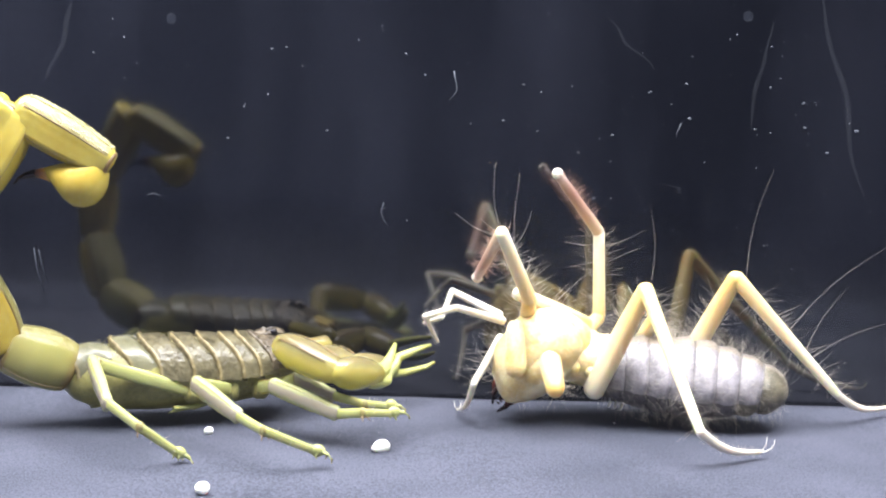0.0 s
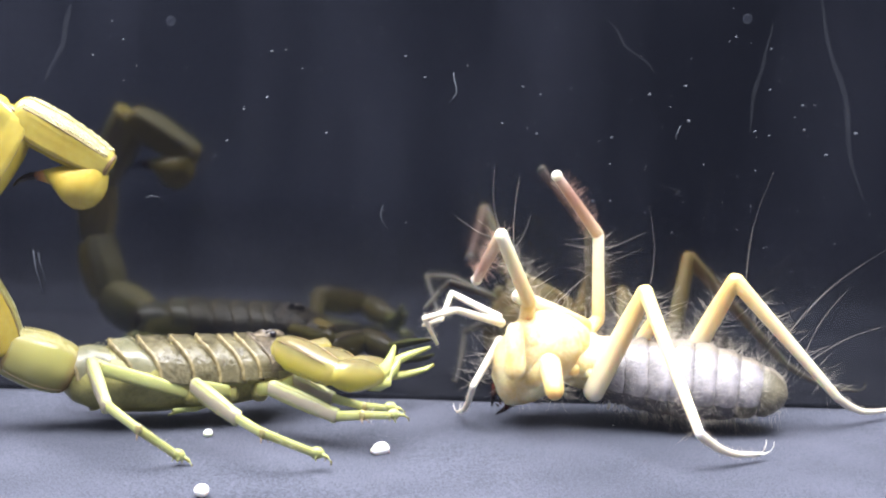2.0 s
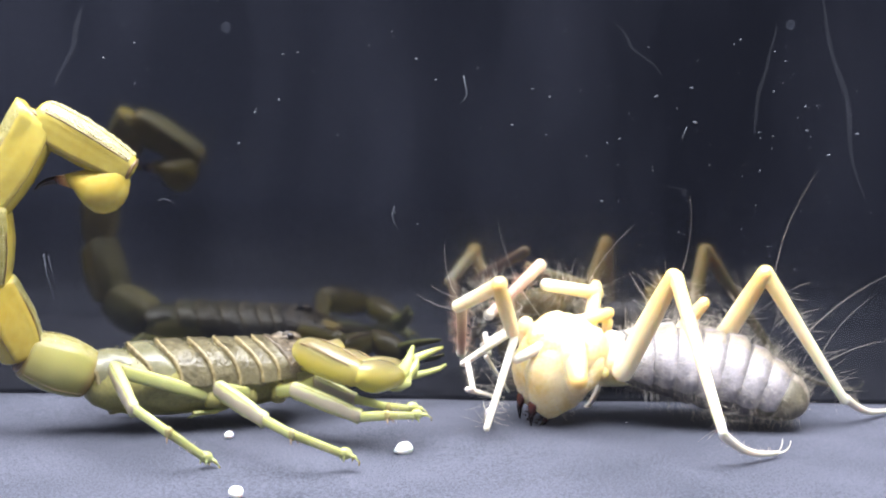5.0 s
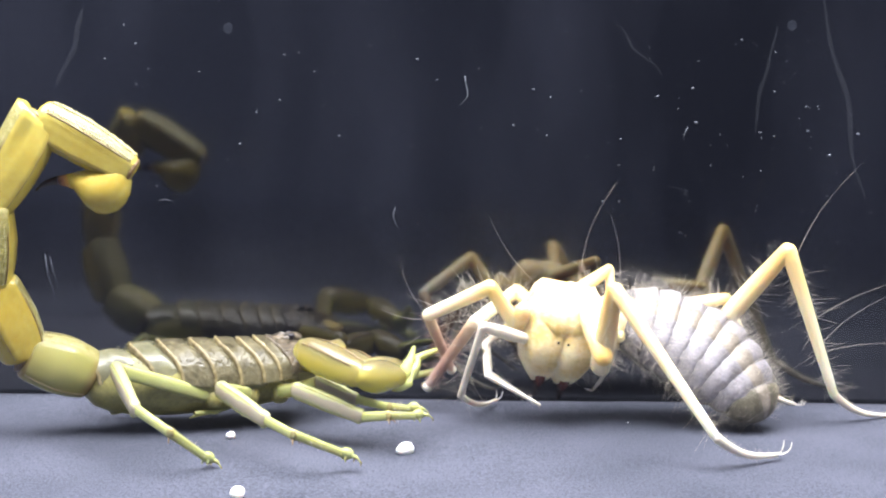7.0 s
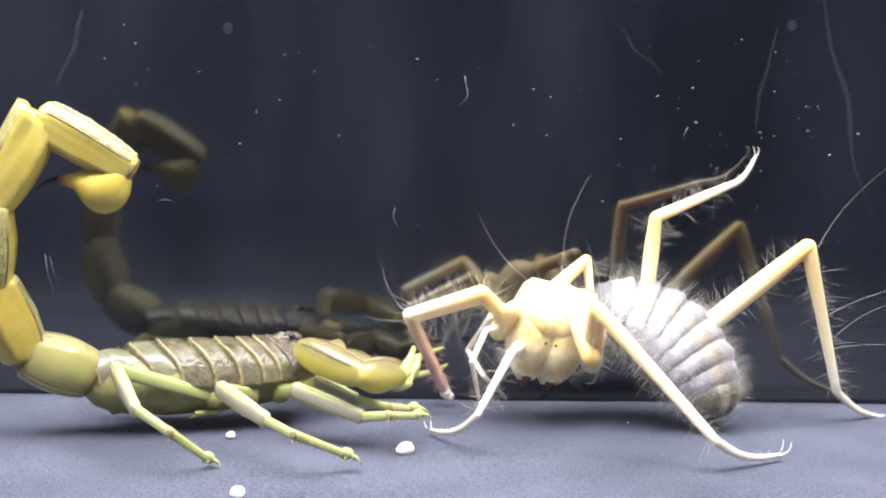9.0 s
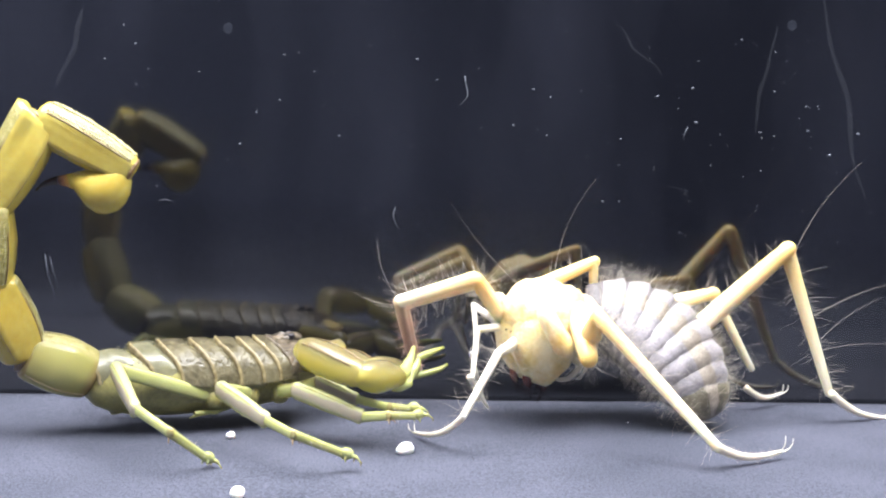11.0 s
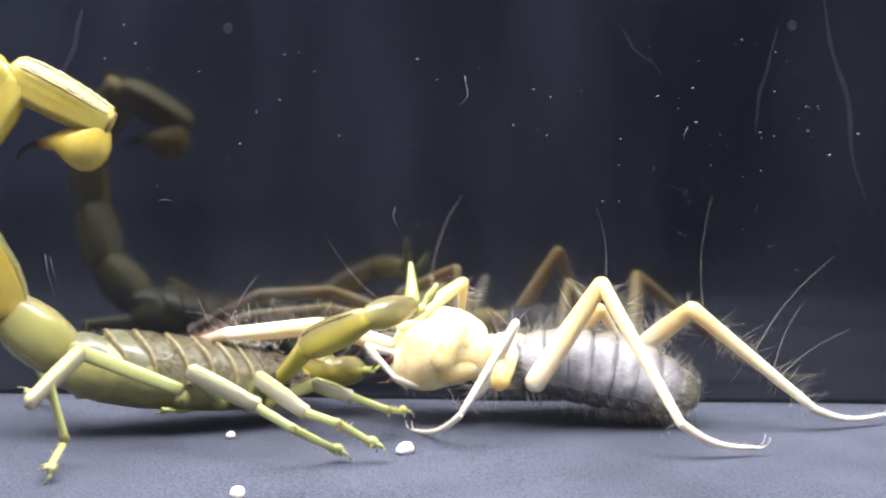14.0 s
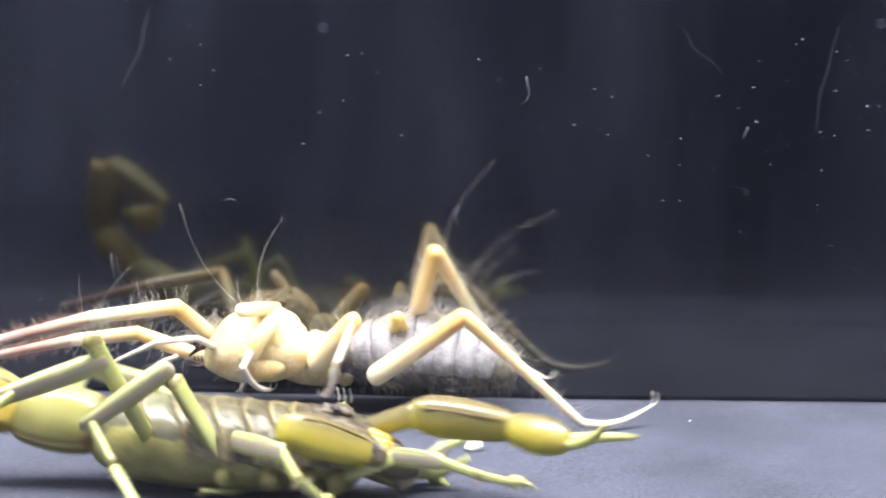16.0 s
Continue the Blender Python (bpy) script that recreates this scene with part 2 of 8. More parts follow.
def hairs(rng, length, r0, r1, count, short=(0.8, 2.0), lean=0.5, thick=0.03, sy=1.0, sz=1.0):
    """Bristles standing off a limb piece."""
    bm = bmesh.new()
    for i in range(count):
        u, a = rng.uniform(0.03, 0.98), rng.uniform(0, 2 * math.pi)
        r = (r0 + (r1 - r0) * u) * 0.95
        out = Vector((0, math.cos(a), math.sin(a)))
        root = Vector((u * length, out.y * r * sy, out.z * r * sz))
        d = (out + Vector((rng.uniform(-0.3, 1.0) * lean, rng.uniform(-0.25, 0.25), rng.uniform(-0.25, 0.25)))).normalized()
        n = short[0] + (short[1] - short[0]) * rng.random() ** 1.7
        sag = Vector((rng.uniform(-0.25, 0.25), rng.uniform(-0.25, 0.25), rng.uniform(-0.1, 0.3))) * 0.45
        wire(bm, [root + d * n * j / 3 + sag * n * (j / 3) ** 2 for j in range(4)], thick, thick * 0.3, 3)
    return bm


def claw_pair(size, spread=0.35):
    bm = bmesh.new()
    for s in (-1, 1):
        wire(bm, [(0, 0, 0), (0.3 * size, s * spread * 0.4 * size, 0.12 * size), (0.58 * size, s * spread * 0.8 * size, 0.38 * size), (0.66 * size, s * spread * size, 0.7 * size), (0.58 * size, s * spread * 1.05 * size, 0.98 * size)], 0.13, 0.03, 5)
    return bm


K = {}   # what moves


# ---- the place ----
def slab(bm, x0, x1, y0, y1, z0, z1, bev=0.0):
    made = bmesh.ops.create_cube(bm, size=1)["verts"]
    for v in made:
        v.co = Vector(((x0 + x1) / 2 + v.co.x * (x1 - x0), (y0 + y1) / 2 + v.co.y * (y1 - y0), (z0 + z1) / 2 + v.co.z * (z1 - z0)))
    if bev:
        bmesh.ops.bevel(bm, geom=list({e for v in made for e in v.link_edges}), offset=bev, segments=2, affect="EDGES")


def build_place():
    # felt sheet, slightly wavy, cut unevenly along the back pane
    bm = bmesh.new()
    nx, ny = 150, 60
    x0, x1, y0, y1 = -0.25, 0.25, 0.06, GLASS - 0.0012
    grid = []
    for j in range(ny + 1):
        row = []
        for i in range(nx + 1):
            x, y = x0 + (x1 - x0) * i / nx, y0 + (y1 - y0) * j / ny
            if j == ny:
                y += 0.0005 * noise.noise((x * 90, 0, 0)) + 0.0002 * noise.noise((x * 500, 3, 0))
            rise = max(0.0, min(1.0, (y - 0.166) / 0.014))      # the sheet lifts a little towards the back pane
            z = 0.00025 * noise.noise((x * 35, y * 35, 0)) - 0.0003 + 0.00045 * rise * rise
            row.append(bm.verts.new((x, y, z)))
        grid.append(row)
    for j in range(ny):
        for i in range(nx):
            bm.faces.new((grid[j][i], grid[j][i + 1], grid[j + 1][i + 1], grid[j + 1][i]))
    edge = [bm.verts.new((v.co.x, v.co.y, -0.003)) for v in grid[ny]]
    for i in range(nx):
        bm.faces.new((grid[ny][i], grid[ny][i + 1], edge[i + 1], edge[i]))
    tagged(link("floor", bm, FELT), "dark blue-grey felt sheet lying on the tank floor", "floor", kind="structure")
    bm = bmesh.new()
    slab(bm, -0.25, 0.25, 0.02, GLASS + 0.01, -0.012, -0.0035)
    tagged(link("tank_base", bm, plain("black_base", (0.02, 0.02, 0.024), 0.5), smooth=False), "black base plate under the felt sheet", "base", kind="structure")
    bm = bmesh.new()
    slab(bm, -0.7, 0.7, -0.6, 0.6, -0.042, -0.0121, 0.004)
    tagged(link("ground", bm, surface("dark_table_top", (0.03, 0.03, 0.035), (0.06, 0.06, 0.07), 30, 0.5, 0.1, 900), smooth=False), "plain dark grey table top under the tank", "table", kind="structure")
    bm = bmesh.new()
    slab(bm, -0.25, 0.25, GLASS, GLASS + 0.004, -0.0034, 0.2)
    tagged(link("wall_back", bm, GLASS_DARK, smooth=False), "dark reflecting glass back wall with smudges", "wall", kind="structure")
    bm = bmesh.new()
    slab(bm, -0.25, 0.25, 0.1045, 0.1065, 0.0003, 0.2)
    pane = tagged(link("window_front", bm, GLASS_CLEAR, smooth=False), "clear glass front pane with faint smears", "pane", kind="structure")
    pane.visible_shadow = False


STREAKS = ((64.2, 61.1, 8.1, -29.4, 0.5), (57.6, 57.0, -3.2, -16.0, 0.35), (32.9, 57.0, 7.5, -7.5, 0.3), (-45.5, 57.0, -2.5, -11.0, 0.6), (42.7, 33.0, 3.0, -1.6, 0.5))
FLECKS = ((45.9, 42.5, 0.34), (-41.8, 49.9, 0.2), (-28.1, 48.3, 0.16), (-19.6, 43.0, 0.15), (-22.1, 37.9, 0.26), (-7.5, 39.4, 0.22), (-15.7, 51.1, 0.24), (-13.6, 51.4, 0.2),
          (-11.2, 48.7, 0.18), (0.3, 54.8, 0.16), (3.9, 50.9, 0.26), (6.8, 47.9, 0.2), (39.8, 46.2, 0.22), (45.2, 47.6, 0.26), (34.6, 39.8, 0.22), (29.7, 37.1, 0.18), (32.2, 30.4, 0.22),
          (23.5, 40.1, 0.2), (21.3, 46.9, 0.22), (62.6, 45.2, 0.26), (63.0, 41.6, 0.24), (55.7, 41.2, 0.22), (57.9, 40.7, 0.18), (66.5, 38.0, 0.3), (70.7, 41.3, 0.34), (18.4, 41.5, 0.24))


def build_dust():
    rng = random.Random(11)
    # specks on the back pane
    bm = bmesh.new()
    for i in range(720):
        x, z = rng.uniform(-0.075, 0.10), rng.uniform(0.003, 0.062)
        if rng.random() < 0.35:
            x, z = rng.gauss(0.05, 0.02), rng.uniform(0.02, 0.055)
        r = 0.035 + 0.11 * rng.random() ** 4
        ball(bm, (x / MM, GLASS / MM - 0.02, z / MM), (r * rng.uniform(0.7, 1.4), 0.05, r * rng.uniform(0.7, 1.6)), 1)
    tagged(link("dust_specks", bm, DUST), "pale dust specks stuck on the dark glass", "dust", kind="stuff")
    # larger flecks that can be told apart
    for x, z, r in FLECKS:
        bm = bmesh.new()
        ball(bm, (0, 0, 0), (r, 0.06, r * 0.55), 2)
        for v in bm.verts:
            v.co *= 1 + 0.35 * noise.noise(v.co * 9000 + Vector((x, z, 0)))
        ob = link("dust_fleck", bm, DUST)
        ob.matrix_basis = pose(x * MM, GLASS - 0.00004, z * MM, 0, rng.uniform(-30, 30), 0)
        tagged(ob, "pale dust fleck stuck on the dark glass", "dust", "flecks on the glass")
    # curled fibres
    def fibre(x, z, pts, r=0.07):
        b = bmesh.new()
        wire(b, [(p[0], 0, p[1]) for p in pts], r, r * 0.5, 5)
        ob = link("fibre", b, DUST)
        ob.matrix_basis = pose(x * MM, GLASS - 0.00008, z * MM)
        tagged(ob, "short curled pale fibre stuck on the dark glass", "fibre", "fibres on the glass")
    fibre(11.0, 46.6, [(0, 2.0), (0.15, 1.0), (0.45, 0), (0.5, -0.9), (0, -1.7), (-0.6, -2.2)], 0.10)
    fibre(44.3, 41.2, [(0.4, 0.6), (0.1, -0.2), (-0.25, -0.9), (-0.1, -1.5)], 0.08)
    fibre(-32.6, 29.0, [(-1.3, 0.2), (-0.5, 0.5), (0.4, 0.3), (1.0, -0.3)], 0.07)
    fibre(0.5, 26.5, [(0.6, 2.5), (0.2, 1.2), (0.6, 0), (1.3, -1.0)], 0.06)
    fibre(-50.7, 18.0, [(0, 3.0), (0.4, 0.0), (1.5, -3.6)], 0.05)
    fibre(-50.0, 18.3, [(0, 2.4), (0.4, 0.5), (1.4, -2.6)], 0.04)
    # faint wiped streaks
    for x0, z0, dx, dz, w in STREAKS:
        b = bmesh.new()
        n = 14
        line = []
        for i in range(n + 1):
            u = i / n
            x, z = x0 + dx * u + 1.2 * noise.noise((x0, u * 3, 0)), z0 + dz * u
            q = w * (0.35 + 0.65 * math.sin(math.pi * u)) * (0.8 + 0.5 * noise.noise((u * 9, x0, 2)))
            line.append((b.verts.new(((x - q) * MM, 0, z * MM)), b.verts.new(((x + q) * MM, 0, z * MM))))
        for p, q in zip(line, line[1:]):
            b.faces.new((p[0], p[1], q[1], q[0]))
        ob = link("smear", b, SMEAR)
        ob.matrix_basis = pose(0, GLASS - 0.00015, 0)
        tagged(ob, "faint grey wiped smear on the dark glass", "smear", "smears on the glass")
    # two soft spots on the front pane
    for x, z in ((-13.75, 48.56), (34.35, 50.0)):
        b = bmesh.new()
        ball(b, (0, 0, 0), (0.42, 0.03, 0.42), 2)
        ob = link("spot", b, SPOT)
        ob.matrix_basis = pose(x * MM, 0.10446, z * MM)
        tagged(ob, "small pale water spot on the clear front pane", "spot", "spots on the front pane")
    # crumbs on the floor
    for x, y, r, seed in ((2.7, 150.7, (1.45, 1.0, 0.75), 1), (-20.2, 157.6, (0.75, 0.6, 0.5), 2), (-16.1, 131.7, (0.95, 0.8, 0.65), 3), (-46.0, 180.0, (0.45, 0.3, 0.25), 4), (34.5, 168.5, (0.16, 0.16, 0.12), 5)):
        b = bmesh.new()
        ball(b, (0, 0, 0), r, 3)
        for v in b.verts:
            v.co *= 1 + 0.28 * noise.noise(v.co * 900 + Vector((seed * 5, 0, 0)))
        low = min(v.co.z for v in b.verts)
        ob = link("crumb", b, CRUMB)
        ob.matrix_basis = pose(x * MM, y * MM, -low - 0.0004, 0, 0, seed * 40)
        tagged(ob, "white rice-like crumb lying on the felt" if seed == 1 else "small white crumb lying on the felt", "crumb", "crumbs on the floor")
    # lint on the felt
    b = bmesh.new()
    for i in range(420):
        x, y = rng.uniform(-90, 100), rng.uniform(115, 180)
        n, a = rng.uniform(0.15, 0.7), rng.uniform(0, 6.3)
        d = Vector((math.cos(a), math.sin(a), rng.uniform(0, 0.5))) * n
        p = Vector((x, y, -0.15))
        wire(b, [p, p + d * 0.5, p + d], 0.028, 0.02, 3)
    tagged(link("lint", b, DUST), "fine pale lint fibres caught on the felt", "lint", kind="stuff")


# ---- the scorpion ----
def arch_plate(x0, x1, half0, half1, top0, top1, drop, rim, seg=18):
    """One back plate: a bowed shield with a pale raised hind rim. Front edge at x1, hind edge at x0 (mm)."""
    bm = bmesh.new()
    rows = [(x1, -0.8, 0.95, 0), (x1 - 0.25 * (x1 - x0), -0.1, 0.99, 0), (x0 + 0.55 * (x1 - x0), 0.32, 1.025, 0), (x0 + 0.34, 0.3, 1.02, 0), (x0 + 0.20, 0.42, 1.027, 1), (x0 + 0.0, 0.44, 1.03, 1), (x0 - 0.1, 0.1, 1.0, 1), (x0 - 0.1, -0.5, 0.95, 1)]
    grid = []
    for x, lift, f, _ in rows:
        u = (x - x0) / (x1 - x0)
        h, t = half0 + (half1 - half0) * u, top0 + (top1 - top0) * u
        line = []
        for k in range(seg + 1):
            a = math.pi * (0.0 + k / seg)
            y, z = math.cos(a), math.sin(a) ** 0.75
            wob = 0.17 * noise.noise((x * 1.7, y * 7, 3)) if rim else 0
            slip = 0.22 * noise.noise((x0 * 3, y * 3.5, 8)) if rim else 0
            sink = drop * h / 5.3
            line.append(bm.verts.new(((x + slip) * MM + 0.0026 * (abs(y) ** 2.2), y * h * f * MM, (t - sink + z * sink + lift * (0.4 + 0.6 * z) + wob) * MM)))
        grid.append(line)
    for j in range(len(rows) - 1):
        for k in range(seg):
            f = bm.faces.new((grid[j][k], grid[j][k + 1], grid[j + 1][k + 1], grid[j + 1][k]))
            f.material_index = 1 if rows[j][3] or rows[j + 1][3] and j >= 3 else 0
    return bm


def tail_radius(length, r0, r1, u):
    return (r0 + (r1 - r0) * u) * (0.75 + 0.31 * math.sin(math.pi * (0.10 + 0.78 * u)) ** 0.8)


def tail_piece(length, r0, r1, crest, ridge=1.0, flare=0.0):
    """A tail ring: swollen shell, a sunken panel on each side between two ridges, and a pale crest above the upper ridge."""
    bm = bmesh.new()
    rows = [(-0.5, r0 * 0.55), (0.0, r0 * 0.82)]
    for i in range(15):
        u = i / 14
        rows.append((length * (0.04 + 0.92 * u), tail_radius(length, r0, r1, u)))
    rows += [(length, r1 * 0.7), (length + 0.4, r1 * 0.5)]
    rings = lathe(bm, rows, 36, 0.94, 1.0, lump=0.03, box=1.0 - 0.14 * ridge)
    for j, ring in enumerate(rings[2:-2]):
        ends = min(1, 2.6 * math.sin(math.pi * (j + 0.3) / (len(rings) - 3.4)))
        for v in ring:
            a = math.atan2(v.co.z, abs(v.co.y))
            f = 1 + ridge * (0.05 * math.exp(-((a - crest) / 0.10) ** 2) + 0.06 * math.exp(-((a + 0.75) / 0.12) ** 2) + 0.05 * math.exp(-((a - 1.2) / 0.15) ** 2))
            if -0.62 < a < crest - 0.1:
                f -= 0.075 * ridge * ends * min(1, (a + 0.62) * 6, (crest - 0.1 - a) * 6)
            if a > 0.3:
                f += flare * max(0, j / (len(rings) - 5) - 0.6)
                v.co.x += flare * 4.0 * MM * max(0, j / (len(rings) - 5) - 0.6) * min(1, (a - 0.3) * 2)
            v.co.y *= f
            v.co.z *= f
    for f in bm.faces:
        c = f.calc_center_median()
        f.material_index = 1 if math.atan2(c.z, abs(c.y)) > crest and 0.0003 < c.x < (length - 0.3) * MM else 0
    return bm


def keel_row(length, r0, r1, angle, size=1.0):
    """A row of uneven granules along a ridge."""
    bm = bmesh.new()
    rng = random.Random(int(angle * 100))
    n = int(length / 0.38)
    for i in range(n):
        u = (i + 0.5) / n
        r, q = 1.04 * tail_radius(length, r0, r1, u), size * rng.uniform(0.75, 1.3)
        y, z = (math.copysign(abs(w) ** 0.86, w) * r for w in (math.cos(angle), math.sin(angle)))
        ball(bm, (length * (0.04 + 0.92 * u), y * 0.97, z), (0.22 * q, 0.16 * q, 0.2 * q), 1)
    return bm


def build_scorpion():
    root = new("scorpion")
    tagged(root, "yellow deathstalker-like scorpion with grey-brown back and raised curled tail", "scorpion")
    K["scorpion"] = root
    rng = random.Random(4)
    # soft trunk under the plates
    bm = bmesh.new()
    lathe(bm, [(-1.2, 1.6), (0, 3.0), (2, 4.2), (5, 4.9), (10, 5.3), (16, 5.2), (21, 4.8), (25, 4.2), (28.5, 3.4), (30, 2.0)], 20, 1.0, 0.9, lambda x: -5.3 + 0.2 * math.sin(x / 30 * math.pi), lump=0.05)
    part("trunk", bm, BELLY, root, "soft olive flanks and belly")
    # belly plates
    for i in range(5):
        x = 2 + i * 3.6
        bm = arch_plate(x, x + 3.9, 4.4 + 0.2 * i, 4.5 + 0.2 * i, 0, 0, 3.0, False, 12)
        for v in bm.verts:
            v.co.z = -v.co.z - 0.0098 + 0.0009
            v.co.y *= 0.85
        part("belly_plate", bm, BELLY, root)
    # seven back plates, hind one longest
    xs = [-2.0, 4.6, 8.3, 12.6, 16.0, 19.0, 21.3, 23.3]
    halves = [3.3, 4.7, 5.25, 5.4, 5.4, 5.3, 5.1, 4.9]
    tops = [-1.5, -0.25, 0.0, -0.05, -0.15, -0.2, -0.25, -0.25]
    for i in range(7):
        bm = arch_plate(xs[i], xs[i + 1] + 0.7, halves[i], halves[i + 1], tops[i], tops[i + 1] - 0.1, 5.3, True)
        plate = part("back_plate", bm, [REAR if i < 2 else BACK, RIM], root)
        b2 = bmesh.new()
        for k in range(60):
            u, a = rng.random(), rng.uniform(0.12, math.pi - 0.12)
            x = xs[i] + 0.7 + u * (xs[i + 1] - xs[i] - 0.9)
            h = halves[i] + (halves[i + 1] - halves[i]) * u
            t = tops[i] + (tops[i + 1] - tops[i]) * u
            ball(b2, (x + 2.6 * abs(math.cos(a)) ** 2.2, math.cos(a) * h * 1.01, t - h + math.sin(a) ** 0.75 * h + 0.12), (0.11, 0.1, 0.1), 1)
        part("granules", b2, REAR, plate)
    # head shield with eyes
    bm = arch_plate(23.0, 29.8, 4.9, 3.5, -0.2, -1.1, 4.8, True)
    shield = part("head_shield", bm, [HEAD_DARK, HEAD_DARK], root, "dark glossy granular head shield")
    b2 = bmesh.new()
    ball(b2, (26.0, 0, -0.35), (2.2, 1.3, 0.8), 3)
    for v in b2.verts:
        v.co.z += 0.0005 * noise.noise(v.co * 1500) + 0.0002 * noise.noise(v.co * 4000)
    part("eye_mound", b2, HEAD_DARK, shield)
    b2 = bmesh.new()
    for k in range(90):
        u, a = rng.random(), rng.uniform(0.1, math.pi - 0.1)
        h, q = 4.9 - 1.4 * u, rng.uniform(0.1, 0.22)
        ball(b2, (23.3 + u * 6.0 + 2.5 * abs(math.cos(a)) ** 2.2, math.cos(a) * h, -0.2 - 0.9 * u - h * 0.9 + math.sin(a) ** 0.75 * h * 0.9 + 0.2), (q, q, q), 1)
    part("granules", b2, HEAD_DARK, shield)
    for s in (-1, 1):
        b2 = bmesh.new()
        ball(b2, (26.4, s * 1.0, -0.05), (0.55, 0.5, 0.5), 2)
        part("eye", b2, DARK_EYE, shield, "shiny black eye")
        b2 = bmesh.new()
        for k in range(3):
            ball(b2, (28.6 + k * 0.35, s * (3.0 - k * 0.2), -1.9 - 0.1 * k), (0.2, 0.2, 0.2), 1)
        part("side_eyes", b2, DARK_EYE, shield)
        # jaws
        b2 = bmesh.new()
        lathe(b2, limb_profile(3.2, 1.1, 0.75), 12)
        jaw = part("jaw", b2, SHELL, root, "", pose(29.0 * MM, s * 1.3 * MM, -2.9 * MM, 0, 12, -s * 3))
        b2 = bmesh.new()
        wire(b2, [(3.2, 0.3, 0.2), (4.2, 0.45, 0.1), (4.9, 0.1, -0.3)], 0.35, 0.06, 6)
        wire(b2, [(3.2, -0.4, -0.2), (4.1, -0.5, -0.2), (4.8, -0.1, -0.4)], 0.3, 0.06, 6)
        part("jaw_tip", b2, JOINT, jaw)
        # comb organs
        b2 = bmesh.new()
        wire(b2, [(18, s * 1.2, -9.0), (15.5, s * 3.0, -9.4), (12.5, s * 4.6, -9.0)], 0.5, 0.3, 6)
        comb = part("comb", b2, LIMB, root)
        b2 = bmesh.new()
        for k in range(14):
            u = k / 13
            x, y = 17.4 - 4.8 * u, s * (1.5 + 3.0 * u)
            wire(b2, [(x, y, -9.3), (x - 0.7, y - s * 0.5, -9.8)], 0.16, 0.12, 4)
        part("comb_teeth", b2, LIMB, comb)
    # tail
    rad = ((3.8, 3.4), (3.3, 3.2), (3.15, 3.1), (3.15, 3.05), (2.98, 2.25))
    tl = (9.1, 10.1, 10.2, 12.5, 12.7)
    for i in range(5):
        r0, r1 = rad[i]
        crest = (0.72, 0.6, 0.6, 0.62, 0.44)[i]
        K["sco_T%d" % i] = seg = part("tail_ring", tail_piece(tl[i], r0, r1, crest, 0.3 if i == 0 else 1.0, (0, 0.2, 0.25, 0.7, 0.0)[i]), [SHELL_GREEN if i == 0 else SHELL, CREST], root, "straw-yellow ridged tail ring with a pale granular crest")
        fine = (0.45, 0.65, 0.65, 0.7, 1.0)[i]
        for a, q in ((1.2, fine), (math.pi - 1.2, fine), (crest + 0.14, fine * 0.6), (math.pi - crest - 0.14, fine * 0.6)):
            part("keel", keel_row(tl[i], r0, r1, a, q), KEEL, seg)
        for a in ((math.pi + 0.75, -0.75) if i == 0 else (crest - 0.03, math.pi - crest + 0.03, -0.75, math.pi + 0.75)):
            b2 = bmesh.new()
            wire(b2, [(tl[i] * (0.06 + 0.88 * u), math.copysign(abs(math.cos(a)) ** 0.86, math.cos(a)) * 1.0 * q, math.copysign(abs(math.sin(a)) ** 0.86, math.sin(a)) * 1.05 * q) for u in (0, 0.08, 0.15, 0.22, 0.3, 0.4, 0.5, 0.6, 0.7, 0.78, 0.85, 0.93, 1) for q in [tail_radius(tl[i], r0, r1, u) * (1.0 + 0.012 * math.sin(u * 40))]], *((0.1, 0.08) if math.sin(a) > 0 else (0.045, 0.045)), 5)
            part("keel_line", b2, JOINT, seg)
        b2 = bmesh.new()
        lathe(b2, [(tl[i] - 0.3, r1 * 0.6), (tl[i] - 0.1, r1 * 0.74), (tl[i] + 0.15, r1 * 0.74), (tl[i] + 0.35, r1 * 0.55)], 18)
        part("joint_band", b2, JOINT, seg)
        if i == 4:
            for ob in (seg, *seg.children):
                ob.data.transform(Matrix.Translation((-0.2 * MM, 0, -0.25 * MM)) @ Matrix.Rotation(radians(1.6), 4, "Y"))
    bm = bmesh.new()
    prof = [(-0.75, 0.7), (-0.55, 1.35), (-0.1, 2.0), (0.7, 2.55), (1.8, 2.92), (3.1, 3.02), (4.3, 2.85), (5.2, 2.4), (5.9, 1.75), (6.35, 1.2), (6.75, 0.9), (7.0, 0.55)]
    lathe(bm, prof, 24, 0.95, 1.0, lambda x: 0.9 - 0.95 * float(np.interp(x, [p[0] for p in prof], [p[1] for p in prof])))
    K["sco_T5"] = bulb = part("venom_bulb", bm, SHELL, root, "glossy amber venom bulb")
    b2 = bmesh.new()
    wire(b2, [(6.4, 0, -0.2), (7.4, 0, 0.2), (8.5, 0, 0.4), (9.6, 0, 0.36), (10.5, 0, 0.1), (11.3, 0, -0.45)], 0.9, 0.1, 10)
    neck = bmesh.new()
    ball(neck, (-0.5, 0, 0.15), (1.2, 1.5, 1.0), 2)
    part("bulb_neck", neck, SHELL, bulb)
    part("sting", b2, STING, bulb, "black curved sting")
    for ob in (bulb, *bulb.children):
        ob.data.transform(Matrix.Translation((1.55 * MM, 0, 0)))
